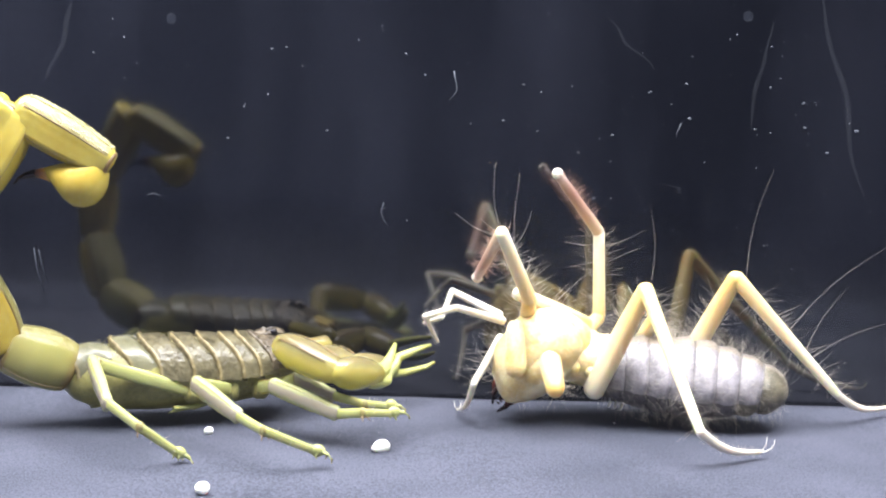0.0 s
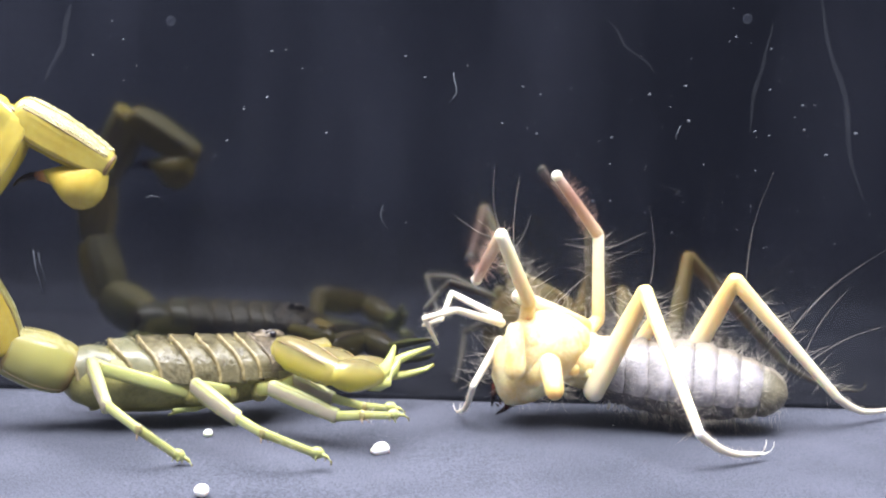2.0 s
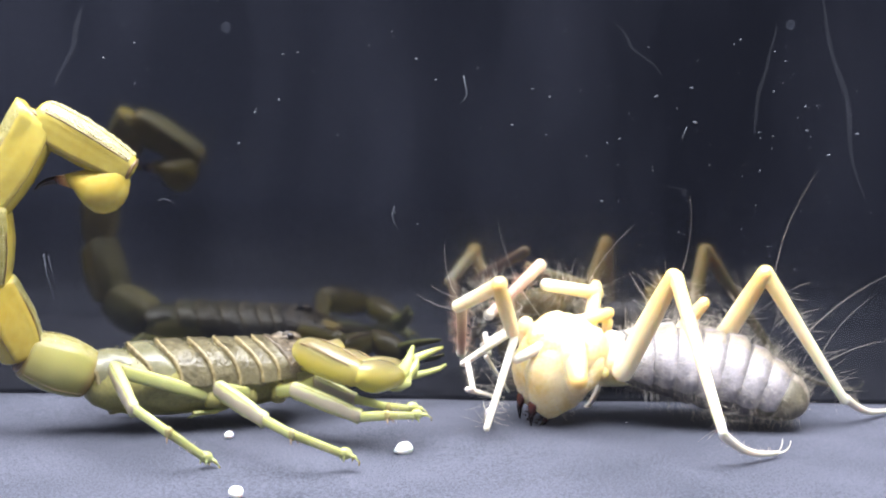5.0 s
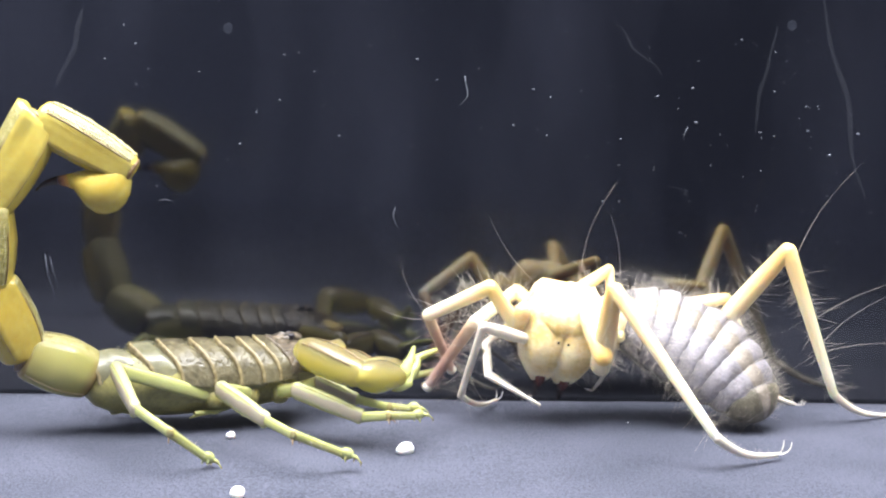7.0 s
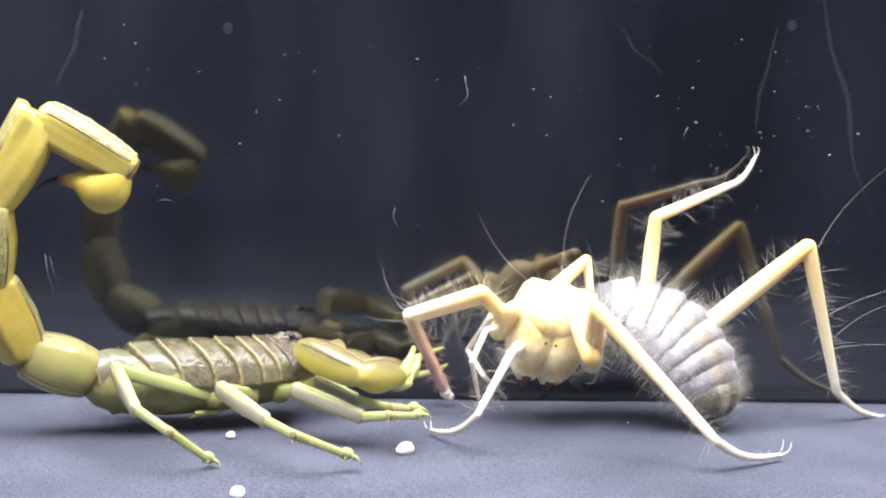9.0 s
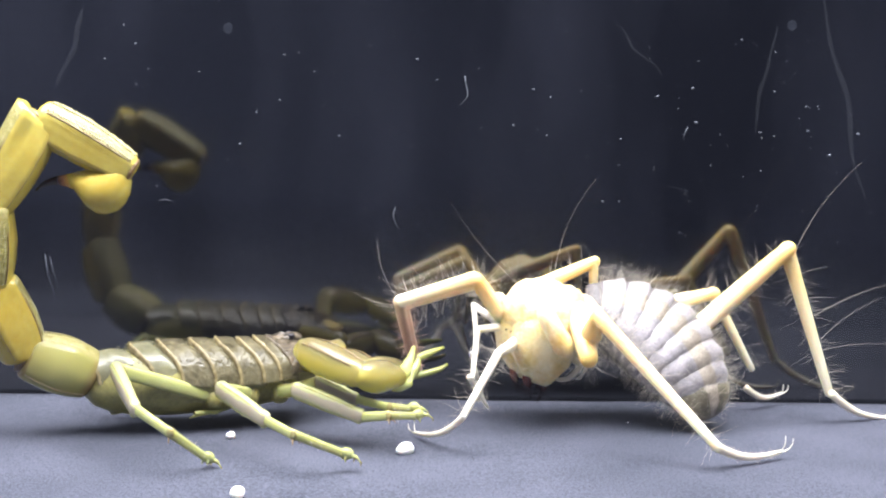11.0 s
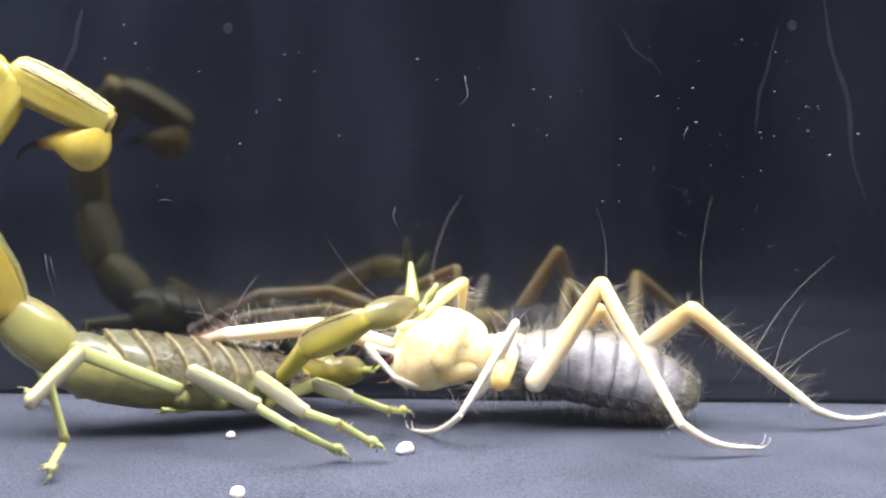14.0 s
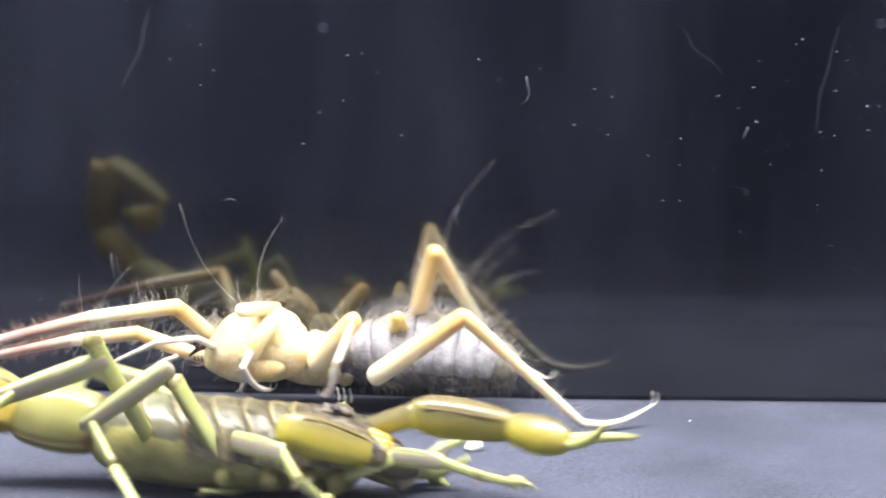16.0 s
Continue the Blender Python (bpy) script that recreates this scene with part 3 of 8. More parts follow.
    # pincers
    for key, (a, b, c, d), s in (("NP", (8, 10.5, 8.5, 6.7), -1), ("FP", (8.5, 10.5, 7.5, 7.5), 1)):
        bm = bmesh.new()
        lathe(bm, limb_profile(a, 1.15, 1.4), 12)
        K["sco_%sa" % key] = part("pincer_upper_arm", bm, PALM, root)
        bm = bmesh.new()
        lathe(bm, [(-1.0, 0.9), (-0.4, 1.55), (0.8, 2.0), (2.6, 2.25), (5.2, 2.2), (7.8, 1.95), (b - 0.9, 1.7), (b, 1.35), (b + 0.6, 0.7)], 20, 0.85, 1.0, lump=0.07, box=0.72)
        K["sco_%sb" % key] = seg = part("pincer_forearm", bm, PALM, root, "glossy amber forearm with brown keels")
        for ang in (0.9, -0.9, math.pi - 0.62):
            b2 = bmesh.new()
            wire(b2, [(b * u, math.copysign(abs(math.cos(ang)) ** 0.72, math.cos(ang)) * 0.85 * q, math.copysign(abs(math.sin(ang)) ** 0.72, math.sin(ang)) * q) for u, q in ((0.06, 1.98), (0.16, 2.14), (0.25, 2.24), (0.5, 2.2), (0.74, 1.96), (0.9, 1.7))], 0.1, 0.1, 5)
            part("keel", b2, JOINT, seg)
        b2 = bmesh.new()
        for k in range(26):
            u, ang = 0.05 + 0.9 * k / 25, math.pi + 0.75 + 0.12 * math.sin(k * 1.3)
            q = 2.2 - 0.5 * u
            ball(b2, (b * u, math.cos(ang) * q * 0.97, math.sin(ang) * 1.14 * q), (0.1 + 0.08 * (k % 3 == 0), 0.09, 0.1), 1)
        part("granules", b2, TEETH, seg)
        bm = bmesh.new()
        lathe(bm, [(-0.9, 0.7), (-0.3, 1.35), (0.8, 1.9), (2.6, 2.3), (4.6, 2.3), (6.4, 1.95), (c, 1.45), (c + 0.7, 0.9)], 16, 0.85, 0.95, lump=0.06)
        K["sco_%sc" % key] = hand = part("pincer_palm", bm, PALM, root, "swollen glossy amber pincer palm")
        b2 = bmesh.new()
        bend = [(c - 2.0, 0, -0.9), (c + 0.6, 0, -1.1), (c + 2.2, 0, -0.7), (c + 3.5, 0, 0.4), (c + 4.2, 0, 1.6), (c + 4.5, 0, 2.5)] if s < 0 else [(c - 2.0, 0, -0.6), (c + 0.6, 0, -0.3), (c + 2.6, -0.5, 0.2), (c + 4.3, -1.2, 0.9), (c + 5.7, -2.0, 1.7), (c + 6.4, -2.6, 2.5)]
        wire(b2, bend, 1.0 if s < 0 else 0.62, 0.22, 10, 0, 2.2)
        part("fixed_finger", b2, FINGER, hand)
        b2 = bmesh.new()
        for k in range(12):
            u = k / 11
            ball(b2, (c + 0.9 + 2.7 * u, 0, -0.1 + 2.3 * u * u) if s < 0 else (c + 0.9 + 4.6 * u, -1.9 * u * u, 0.25 + 1.7 * u * u), (0.1, 0.1, 0.12), 1)
        part("finger_teeth", b2, TEETH, hand)
        bm = bmesh.new()
        side = -1.3 if s < 0 else 0.25
        wire(bm, [(-0.9, 0, 0.0), (0.6, 0, 0.35 * side), (2.4, 0, 0.6 * side), (d * 0.52, 0, 0.6 * side), (d * 0.76, 0, 0.3 * side), (d, 0, -0.25 * side)], 1.05 if s < 0 else 0.72, 0.25, 10, 0, 2.2)
        K["sco_%sd" % key] = finger = part("moving_finger", bm, FINGER, root, "pale yellow curved finger")
        b2 = bmesh.new()
        for k in range(12):
            u = k / 11
            ball(b2, (0.8 + (d - 1.4) * u, 0, -0.3 + 0.4 * u), (0.1, 0.1, 0.12), 1)
        part("finger_teeth", b2, TEETH, finger)
    # hips
    for x, y in ((15, 4.2), (20, 4.2), (24, 4.0), (27, 3.5)):
        for s in (-1, 1):
            bm = bmesh.new()
            lathe(bm, limb_profile(3.2, 1.45, 1.25), 14, 0.85, 1.05, box=0.75)
            part("hip", bm, BELLY, root, "", pose((x + 0.6) * MM, s * (y - 3.0) * MM, -7.6 * MM, 0, -8, s * 100))
    # walking legs
    for leg, ls, f in (("4", (14, 11.5, 7, 7), 1.0), ("3", (11, 10, 6.5, 7.5), 0.98), ("2", (8.5, 10, 5.5, 5.5), 0.95), ("1", (7, 7, 5.5, 4.5), 0.85)):
        for side in "LR":
            radii = ((0.70, 0.78), (1.0, 0.76), (0.58, 0.50), (0.46, 0.40))
            for i, nm in enumerate(("thigh", "knee_piece", "shin", "foot")):
                r0, r1 = (r * f for r in radii[i])
                bm = bmesh.new()
                lathe(bm, limb_profile(ls[i], r0, r1, 1.05, 1.24, 8, (0.1, 0.18, 0, 0)[i]), 16 if i < 2 else 12, 0.72, 1.12 if i < 2 else 1.2, box=0.7 if i < 2 else 0.9)
                K["sco_%s%s%s" % (side, leg, "abcd"[i])] = seg = part(nm, bm, KNEE if i == 1 else LIMB, root)
                if i < 2:
                    for ang in (math.pi - 1.0, math.pi + 1.0):
                        b2 = bmesh.new()
                        wire(b2, [(ls[i] * u, math.cos(ang) * q * 0.9, math.sin(ang) * q * 1.14) for u in (0.05, 0.2, 0.4, 0.6, 0.8, 0.95) for q in [r0 + (r1 - r0) * u + 0.17 * math.sin(math.pi * u)]], 0.09, 0.07, 5)
                        part("keel", b2, CREST, seg)
                if i == 2:
                    b2 = bmesh.new()
                    for s in (-1, 1):
                        wire(b2, [(ls[i] - 0.1, s * 0.2, -0.3), (ls[i] + 0.3, s * 0.45, -0.75), (ls[i] + 0.45, s * 0.5, -1.0)], 0.14, 0.03, 5)
                    part("spur", b2, JOINT, seg)
                if i == 3:
                    b2 = bmesh.new()
                    ball(b2, (-0.2, 0, 0), (0.75, 0.5, 0.55), 2)
                    for s in (-1, 1):
                        wire(b2, [(0, s * 0.2, 0), (0.6, s * 0.5, 0.0), (1.1, s * 0.75, -0.25), (1.2, s * 0.8, -0.6)], 0.24, 0.04, 6)
                        wire(b2, [(-0.3, s * 0.2, -0.1), (-0.35, s * 0.35, -0.5), (-0.2, s * 0.4, -0.75)], 0.2, 0.04, 6)
                    for v in b2.verts:
                        v.co *= 1.3
                    part("claw", b2, LIMB, seg, "", pose(ls[i] * MM, 0, 0.2 * MM))
                    part("bristles", hairs(rng, ls[i], r0, r1, 26, (0.3, 0.7), thick=0.03), HAIR, seg)


# ---- the sun spider ----
# long feeling hairs: how far along the piece they stand, and their way (mm)
LONG_HAIRS = {"Pc": ((0.0, (-6.4, 1.6, 6.6)), (1.0, (-2.1, 6.2, 2.3))), "Pb": ((9.0, (4.4, 3.2, 3.3)), (7.0, (6.2, 0.7, -8.4))),
              "Qb": ((11.5, (8.4, -8.1, 1.8)), (10.2, (0.8, -13.2, 2.0)), (12.2, (4.7, -4.0, 1.9)), (10.2, (2.9, 6.4, 1.9))), "N4b": ((1.0, (-7.4, -1.1, 9.6)),),
              "F4b": ((2.2, (-10.3, -2.2, 13.1)), (11.0, (-0.4, -3.0, 18.0)), (15.0, (-3.8, -2.4, 10.5)), (16.0, (2.8, -2.8, 11.3))),
              "F2a": ((1.5, (-5.4, 3.5, 15.6)), (6.0, (9.4, -2.9, 12.8)))}


def build_solifuge():
    root = new("sun_spider")
    tagged(root, "pale cream hairy sun spider with grey segmented abdomen", "spider")
    K["solifuge"] = root
    rng = random.Random(9)
    # head: broad domed shield and two swollen jaws
    bm = bmesh.new()
    ball(bm, (-1.9, 0, 0.7), (5.2, 5.6, 4.7), 4)
    for v in bm.verts:
        v.co *= 1 + 0.07 * noise.noise(v.co * 450) + 0.025 * noise.noise(v.co * 1500)
        v.co.z -= 0.0005 * math.exp(-(v.co.y / 0.0007) ** 2)        # furrow along the middle
    K["sol_head"] = head = part("head_shield", bm, SKIN, root, "domed cream head shield")
    for s in (-1, 1):
        bm = bmesh.new()
        lathe(bm, [(-7.2, 1.8), (-6.2, 3.0), (-4.4, 3.9), (-2.4, 4.35), (-0.4, 4.5), (1.8, 4.45), (3.6, 3.9), (5.2, 2.9), (6.3, 2.0), (7.0, 1.1)], 26, 0.86, 1.12, lambda x: -0.02 * x * x, lump=0.05)
        for v in bm.verts:
            v.co *= 1 + 0.05 * noise.noise(v.co * 700 + Vector((s * 3, 0, 0)))
        jaw = part("jaw", bm, SKIN, head, "swollen cream jaw", pose(0.3 * MM, s * 1.95 * MM, 0.0, 0, 0, -s * 2))
        b2 = bmesh.new()
        wire(b2, [(5.0, 0, 0.9), (6.8, 0, 0.8), (8.0, 0, 0.2), (9.2, 0, -0.7)], 0.95, 0.12, 10)
        wire(b2, [(4.8, 0, -1.7), (6.6, 0, -2.1), (8.0, 0, -2.3), (9.5, 0, -1.9)], 0.85, 0.12, 10)
        for k in range(5):
            wire(b2, [(6.4 + k * 0.5, 0, -1.6 + 0.05 * k), (6.5 + k * 0.5, 0, -0.9 + 0.05 * k)], 0.16, 0.04, 5)
        part("fang", b2, FANG, jaw, "russet fang with black tip")
        part("bristles", hairs(rng, 9.5, 3.9, 3.1, 380, (0.7, 2.8), lean=1.0, thick=0.021), HAIR, jaw, "", pose(-3.5 * MM, 0, 0))
        b2 = bmesh.new()
        ball(b2, (-0.8, s * 4.5, -2.4), (3.3, 1.5, 1.8), 3)
        for v in b2.verts:
            v.co.z += 0.0003 * noise.noise(v.co * 600)
        part("palp_base", b2, SKIN, head, "swollen cream base of the feeler")
        b2 = bmesh.new()
        lathe(b2, [(-1.0, 0.5), (-0.6, 0.95), (0.2, 1.2), (1.6, 1.3), (3.4, 1.4), (4.8, 1.5), (5.6, 1.4), (6.2, 1.1), (6.6, 0.6), (6.7, 0.2)], 18, lump=0.08)
        lean = Vector((0.68, 0.12 * s, -0.72)).to_track_quat("X", "Z").to_matrix().to_4x4()
        bmesh.ops.transform(b2, matrix=Matrix.Translation((-2.4 * MM, s * 6.1 * MM, 3.7 * MM)) @ lean, verts=b2.verts)
        part("leg_lobe", b2, SKIN, head, "pale hanging base of the front leg")
        b2 = bmesh.new()
        ball(b2, (1.2, s * 0.7, 4.62), (0.2, 0.19, 0.18), 2)
        part("eye", b2, DARK_EYE, head, "small black eye")
    # chest
    bm = bmesh.new()
    lathe(bm, [(-6.0, 2.2), (-5, 3.0), (-3, 3.7), (-0.5, 3.9), (2, 3.8), (4, 3.2), (5.4, 2.2)], 20, 1.0, 1.0, lump=0.08)
    K["sol_thorax"] = chest = part("chest", bm, SKIN, root, "cream chest with soft folds")
    for i, x in enumerate((-4.4, -2.2, 0.2)):
        b2 = bmesh.new()
        lathe(b2, [(x - 0.95, 3.4), (x - 0.6, 3.75), (x, 3.95), (x + 0.6, 3.85), (x + 0.95, 3.5)], 20, 1.02, 1.02, lambda q: 0.15)
        part("chest_plate", b2, SKIN, chest)
    for i in range(4):
        for s in (-1, 1):
            b2 = bmesh.new()
            lathe(b2, limb_profile(2.4, 1.25, 0.9), 12)
            part("leg_base", b2, SKIN, chest, "", pose((2.6 - i * 2.3) * MM, s * 1.2 * MM, -1.0 * MM, 0, 6, s * (75 + i * 8)))
    for i in range(3):
        b2 = bmesh.new()
        wire(b2, [(-3.0 - i * 0.9, 3.4, -3.4), (-3.2 - i * 0.9, 3.6, -4.4)], 0.14, 0.14, 6)
        ball(b2, (-3.3 - i * 0.9, 3.65, -4.9), (0.2, 0.4, 0.6), 2)
        part("racket_organ", b2, WHITE_LIMB, chest)
    part("bristles", hairs(rng, 8, 3.9, 3.6, 260, (0.8, 2.3), thick=0.025), HAIR, chest, "", pose(-4 * MM, 0, 0))
    # abdomen rings
    radii = [3.9, 4.75, 5.25, 5.5, 5.5, 5.2, 4.6, 3.5]
    for i, r in enumerate(radii):
        bm = bmesh.new()
        nxt = radii[i + 1] if i < 7 else 1.8
        if i < 7:
            rows = [(-3.4, r * 0.82), (-2.4, r * 0.89), (-1.4, r * 0.955), (0, (r * 2 + nxt) / 3 * 1.02), (0.9, (r + nxt * 2) / 3 * 1.02), (1.4, nxt * 0.985), (1.7, nxt * 0.93), (2.1, nxt * 0.8)]
        else:
            rows = [(-2.3, r * 0.9), (-1.4, r * 1.02), (-0.4, r * 0.98), (0.5, r * 0.85), (1.3, r * 0.64), (1.9, r * 0.4), (2.2, r * 0.15)]
        rings = lathe(bm, rows, 28, 1.27, 0.95, lump=0.06)
        bm.faces.ensure_lookup_table()
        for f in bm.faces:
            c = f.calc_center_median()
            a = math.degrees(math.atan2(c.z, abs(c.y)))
            # folds at both ring edges, back stripe; slot 3 paints shade on the underside
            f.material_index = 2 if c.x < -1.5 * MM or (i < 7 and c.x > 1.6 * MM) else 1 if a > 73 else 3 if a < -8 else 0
        ring = part("abdomen_ring", bm, [VENT if i == 7 else PLATE, STRIPE, FOLD_UNDERSHADE, FOLD_UNDERSHADE if i < 6 else VENT], root, "olive-brown blunt abdomen end" if i == 7 else "lavender-grey abdomen ring with tan back stripe")
        K["sol_ring%d" % i] = ring
        part("bristles", hairs(rng, 3.8, r, nxt, 360, (0.7, 3.3), lean=0.8, thick=0.016, sy=1.27, sz=0.95), HAIR, ring, "", pose(-2.0 * MM, 0, 0))
    # limbs
    specs = {"P": ((10.4, 12.5, 13.0), ((1.1, 1.12), (1.12, 0.95), (0.95, 0.72)), True),
             "Q": ((10.3, 12.7, 12.4), ((1.1, 1.1), (1.1, 0.95), (0.95, 0.72)), True),
             "N1": ((8.8, 6.9, 8.9), ((0.62, 0.48), (0.48, 0.4), (0.4, 0.22)), False),
             "F1": ((8.7, 9.7, 8.1), ((0.6, 0.46), (0.46, 0.38), (0.38, 0.22)), False),
             "N2": ((9.5, 9.3, 7.6), ((1.75, 1.45), (0.7, 0.5), (0.5, 0.3)), False),
             "F2": ((12.8, 9.4, 7.9), ((1, 0.88), (0.88, 0.55), (0.55, 0.26)), False),
             "N3": ((9.1, 13.9, 12.7), ((0.8, 0.68), (0.68, 0.5), (0.5, 0.26)), False),
             "F3": ((9.7, 13.5, 8.1), ((1.05, 0.92), (0.92, 0.58), (0.58, 0.28)), False),
             "N4": ((16.5, 21.9, 11.0), ((1.55, 1.15), (1.15, 0.68), (0.68, 0.3)), False),
             "F4": ((17.2, 22.6, 11.8), ((1.5, 1.15), (1.15, 0.66), (0.66, 0.3)), False)}
    for key, (ls, rr, palp) in specs.items():
        thin = key in ("N1", "F1")
        for i in range(3):
            r0, r1 = (0.92 * q for q in rr[i])
            bm = bmesh.new()
            sag = 1.0 if i == 2 and not palp and not thin else 0.0
            lathe(bm, limb_profile(ls[i], r0, r1, 1.0, 1.0, 10, 0.14 if i == 0 and not thin else 0), 14, 0.92, 1.04, lambda x: -sag * math.sin(math.pi * max(0, min(1, x / ls[i]))))
            if palp:
                mt, nm = (FEMUR, TIBIA, PALP_END)[i], ("feeler_upper", "feeler_middle", "feeler_end")[i]
            else:
                mt, nm = (WHITE_LIMB,) * 3 if thin or key == "N3" else (FEMUR, TIBIA, TARSUS), ("thigh", "shin", "foot")[i]
                mt = mt[i]
            K["sol_%s%s" % (key, "abc"[i])] = seg = part(nm, bm, mt, root, "russet blunt feeler end" if palp and i == 2 else "")
            big = key in ("N4", "F4")
            n = (260 if i == 2 else 130) if palp else 60 if thin else 160 if big else 90
            b2 = hairs(rng, ls[i], r0, r1, n, (0.3, 1.0) if thin else (0.4, 1.9) if palp and i == 2 else (0.6, 4.2) if i < 2 else (0.25, 0.7), lean=0.9, thick=0.02)
            for v in b2.verts:
                v.co.z -= sag * MM * math.sin(math.pi * max(0, min(1, v.co.x / MM / ls[i])))
            part("bristles", b2, RED_HAIR if palp and i == 2 else HAIR, seg)
            for u, way in LONG_HAIRS.get(key + "abc"[i], ()):
                b2 = bmesh.new()
                way, side = Vector(way), Vector(way).cross(Vector((1, 0.3, 0))).normalized()
                wire(b2, [Vector((u, 0, 0)) + way * q + side * way.length * 0.09 * math.sin(math.pi * q) for q in (0, 0.1, 0.22, 0.36, 0.5, 0.64, 0.78, 0.9, 1)], 0.024, 0.01, 4)
                part("long_hair", b2, HAIR, seg)
            if i == 2 and not palp and not thin:
                part("claw", claw_pair(2.1 if big else 1.5, 0.3), WHITE_LIMB, seg, "", pose(ls[i] * MM, 0, 0))
            elif i == 2 and palp:
                b2 = bmesh.new()
                ball(b2, (ls[i] + 0.5, 0, 0), (0.75, 0.8, 0.8), 2)
                part("feeler_tip", b2, WHITE_LIMB, seg)


build_place()
build_dust()
build_scorpion()
build_solifuge()


def motions():
    # the sun spider: body, then limb by limb
    walk(K["solifuge"], [(0, pose(0.0307, 0.17, 0, 0, 0, 0)), (3.6, pose(0.0307, 0.17, 0, 0, 0, 0)), (3.8, pose(0.0308, 0.17, 0, 0, 0, 0)), (4, pose(0.0315, 0.17, 0, 0, 0, 0)), (4.2, pose(0.0321, 0.17, 0, 0, 0, 0)), (6.5, pose(0.033, 0.17, 0, 0, 0, 0)), (7, pose(0.0322, 0.17, 0, 0, 0, 0)), (7.3, pose(0.0316, 0.17, 0, 0, 0, 0)), (7.5, pose(0.0311, 0.17, 0, 0, 0, 0)), (7.7, pose(0.0316, 0.17, 0, 0, 0, 0)), (8, pose(0.0322, 0.17, 0, 0, 0, 0)), (8.5, pose(0.0306, 0.17, 0, 0, 0, 0)), (8.8, pose(0.0298, 0.17, 0, 0, 0, 0)), (9, pose(0.0294, 0.17, 0, 0, 0, 0)), (9.2, pose(0.0292, 0.1699, 0, 0, 0, 0)), (11.5, pose(0.0272, 0.169, 0, 0, 0, 0)), (12, pose(0.0257, 0.169, 0, 0, 0, 0)), (12.5, pose(0.0257, 0.169, 0, 0, 0, 0)), (13, pose(0.0241, 0.169, 0, 0, 0, 0)), (13.5, pose(0.0213, 0.169, 0, 0, 0, 0)), (14, pose(0.0166, 0.17, 0, 0, 0, 0)), (14.5, pose(0.0135, 0.1705, 0, 0, 0, 0)), (15, pose(0.0051, 0.1715, 0, 0, 0, 0)), (15.5, pose(-0.007, 0.173, 0, 0, 0, 0)), (16, pose(-0.0192, 0.1735, 0, 0, 0, 0))])
    walk(K["sol_head"], [(0, pose(-0.0073, -0.002, 0.0095, 0, 48, -204)), (3.6, pose(-0.0073, -0.002, 0.0095, 0, 48, -204)), (3.8, pose(-0.0084, -0.002, 0.0075, 0, 50, -200)), (4, pose(-0.0087, -0.002, 0.0074, 0, 52, -196)), (4.2, pose(-0.0091, -0.002, 0.0072, 0, 54, -192)), (6.5, pose(-0.0071, -0.002, 0.0124, -61, 78, -150)), (7, pose(-0.0078, -0.002, 0.0127, -70, 80, -160)), (7.5, pose(-0.0069, -0.002, 0.0127, -74, 80, -164)), (8, pose(-0.0069, -0.002, 0.0127, -74, 80, -164)), (8.5, pose(-0.0065, -0.002, 0.0127, -74, 80, -164)), (9, pose(-0.0067, -0.002, 0.0126, -74, 78, -164)), (11.5, pose(-0.007, -0.002, 0.0133, 0, 72, -162)), (12, pose(-0.0061, -0.002, 0.0123, 0, 56, -154)), (12.5, pose(-0.0064, -0.002, 0.0101, 0, 38, -158)), (13, pose(-0.0066, -0.002, 0.0098, 0, 34, -160)), (13.5, pose(-0.0069, -0.002, 0.0095, 0, 26, -164)), (14, pose(-0.0094, -0.002, 0.01, 0, 14, -168)), (14.5, pose(-0.0094, -0.002, 0.0106, 0, 8, -170)), (15, pose(-0.0085, -0.002, 0.0099, 0, 4, -172)), (15.5, pose(-0.0096, -0.002, 0.0095, 0, 2, -174)), (16, pose(-0.0083, -0.002, 0.0093, 0, 4, -174))])
    walk(K["sol_thorax"], [(0, pose(0, 0, 0.0084, 0, -14, -167)), (3.6, pose(0, 0, 0.0084, 0, -14, -167)), (3.8, pose(0, 0, 0.0069, 0, -7, -169)), (4, pose(0, 0, 0.0065, 0, -5, -169)), (4.2, pose(0, 0, 0.0065, 0, -4, -169)), (6.5, pose(0, 0, 0.0139, 0, 7, -168)), (7, pose(0, 0, 0.0138, 0, 4, -168)), (7.5, pose(0, 0, 0.0138, 0, 4, -168)), (8, pose(0, 0, 0.013, 0, 7, -167)), (8.5, pose(0, 0, 0.0137, 0, 6, -166)), (9, pose(0, 0, 0.0139, 0, 7, -166)), (11.5, pose(0, 0, 0.0139, 0, 4, -158)), (12, pose(0, 0, 0.0116, 0, -1, -160)), (12.5, pose(0, 0, 0.0092, 0, -4, -167)), (13, pose(0, 0, 0.009, 0, -3, -167)), (13.5, pose(0, 0, 0.0089, 0, -2, -168)), (14, pose(0, 0, 0.008, 0, -5, -170)), (14.5, pose(0, 0, 0.0075, 0, -7, -171)), (15, pose(0, 0, 0.0068, 0, -5, -173)), (15.5, pose(0, 0, 0.0072, 0, -3, -172)), (16, pose(0, 0, 0.007, 0, -3, -172))])
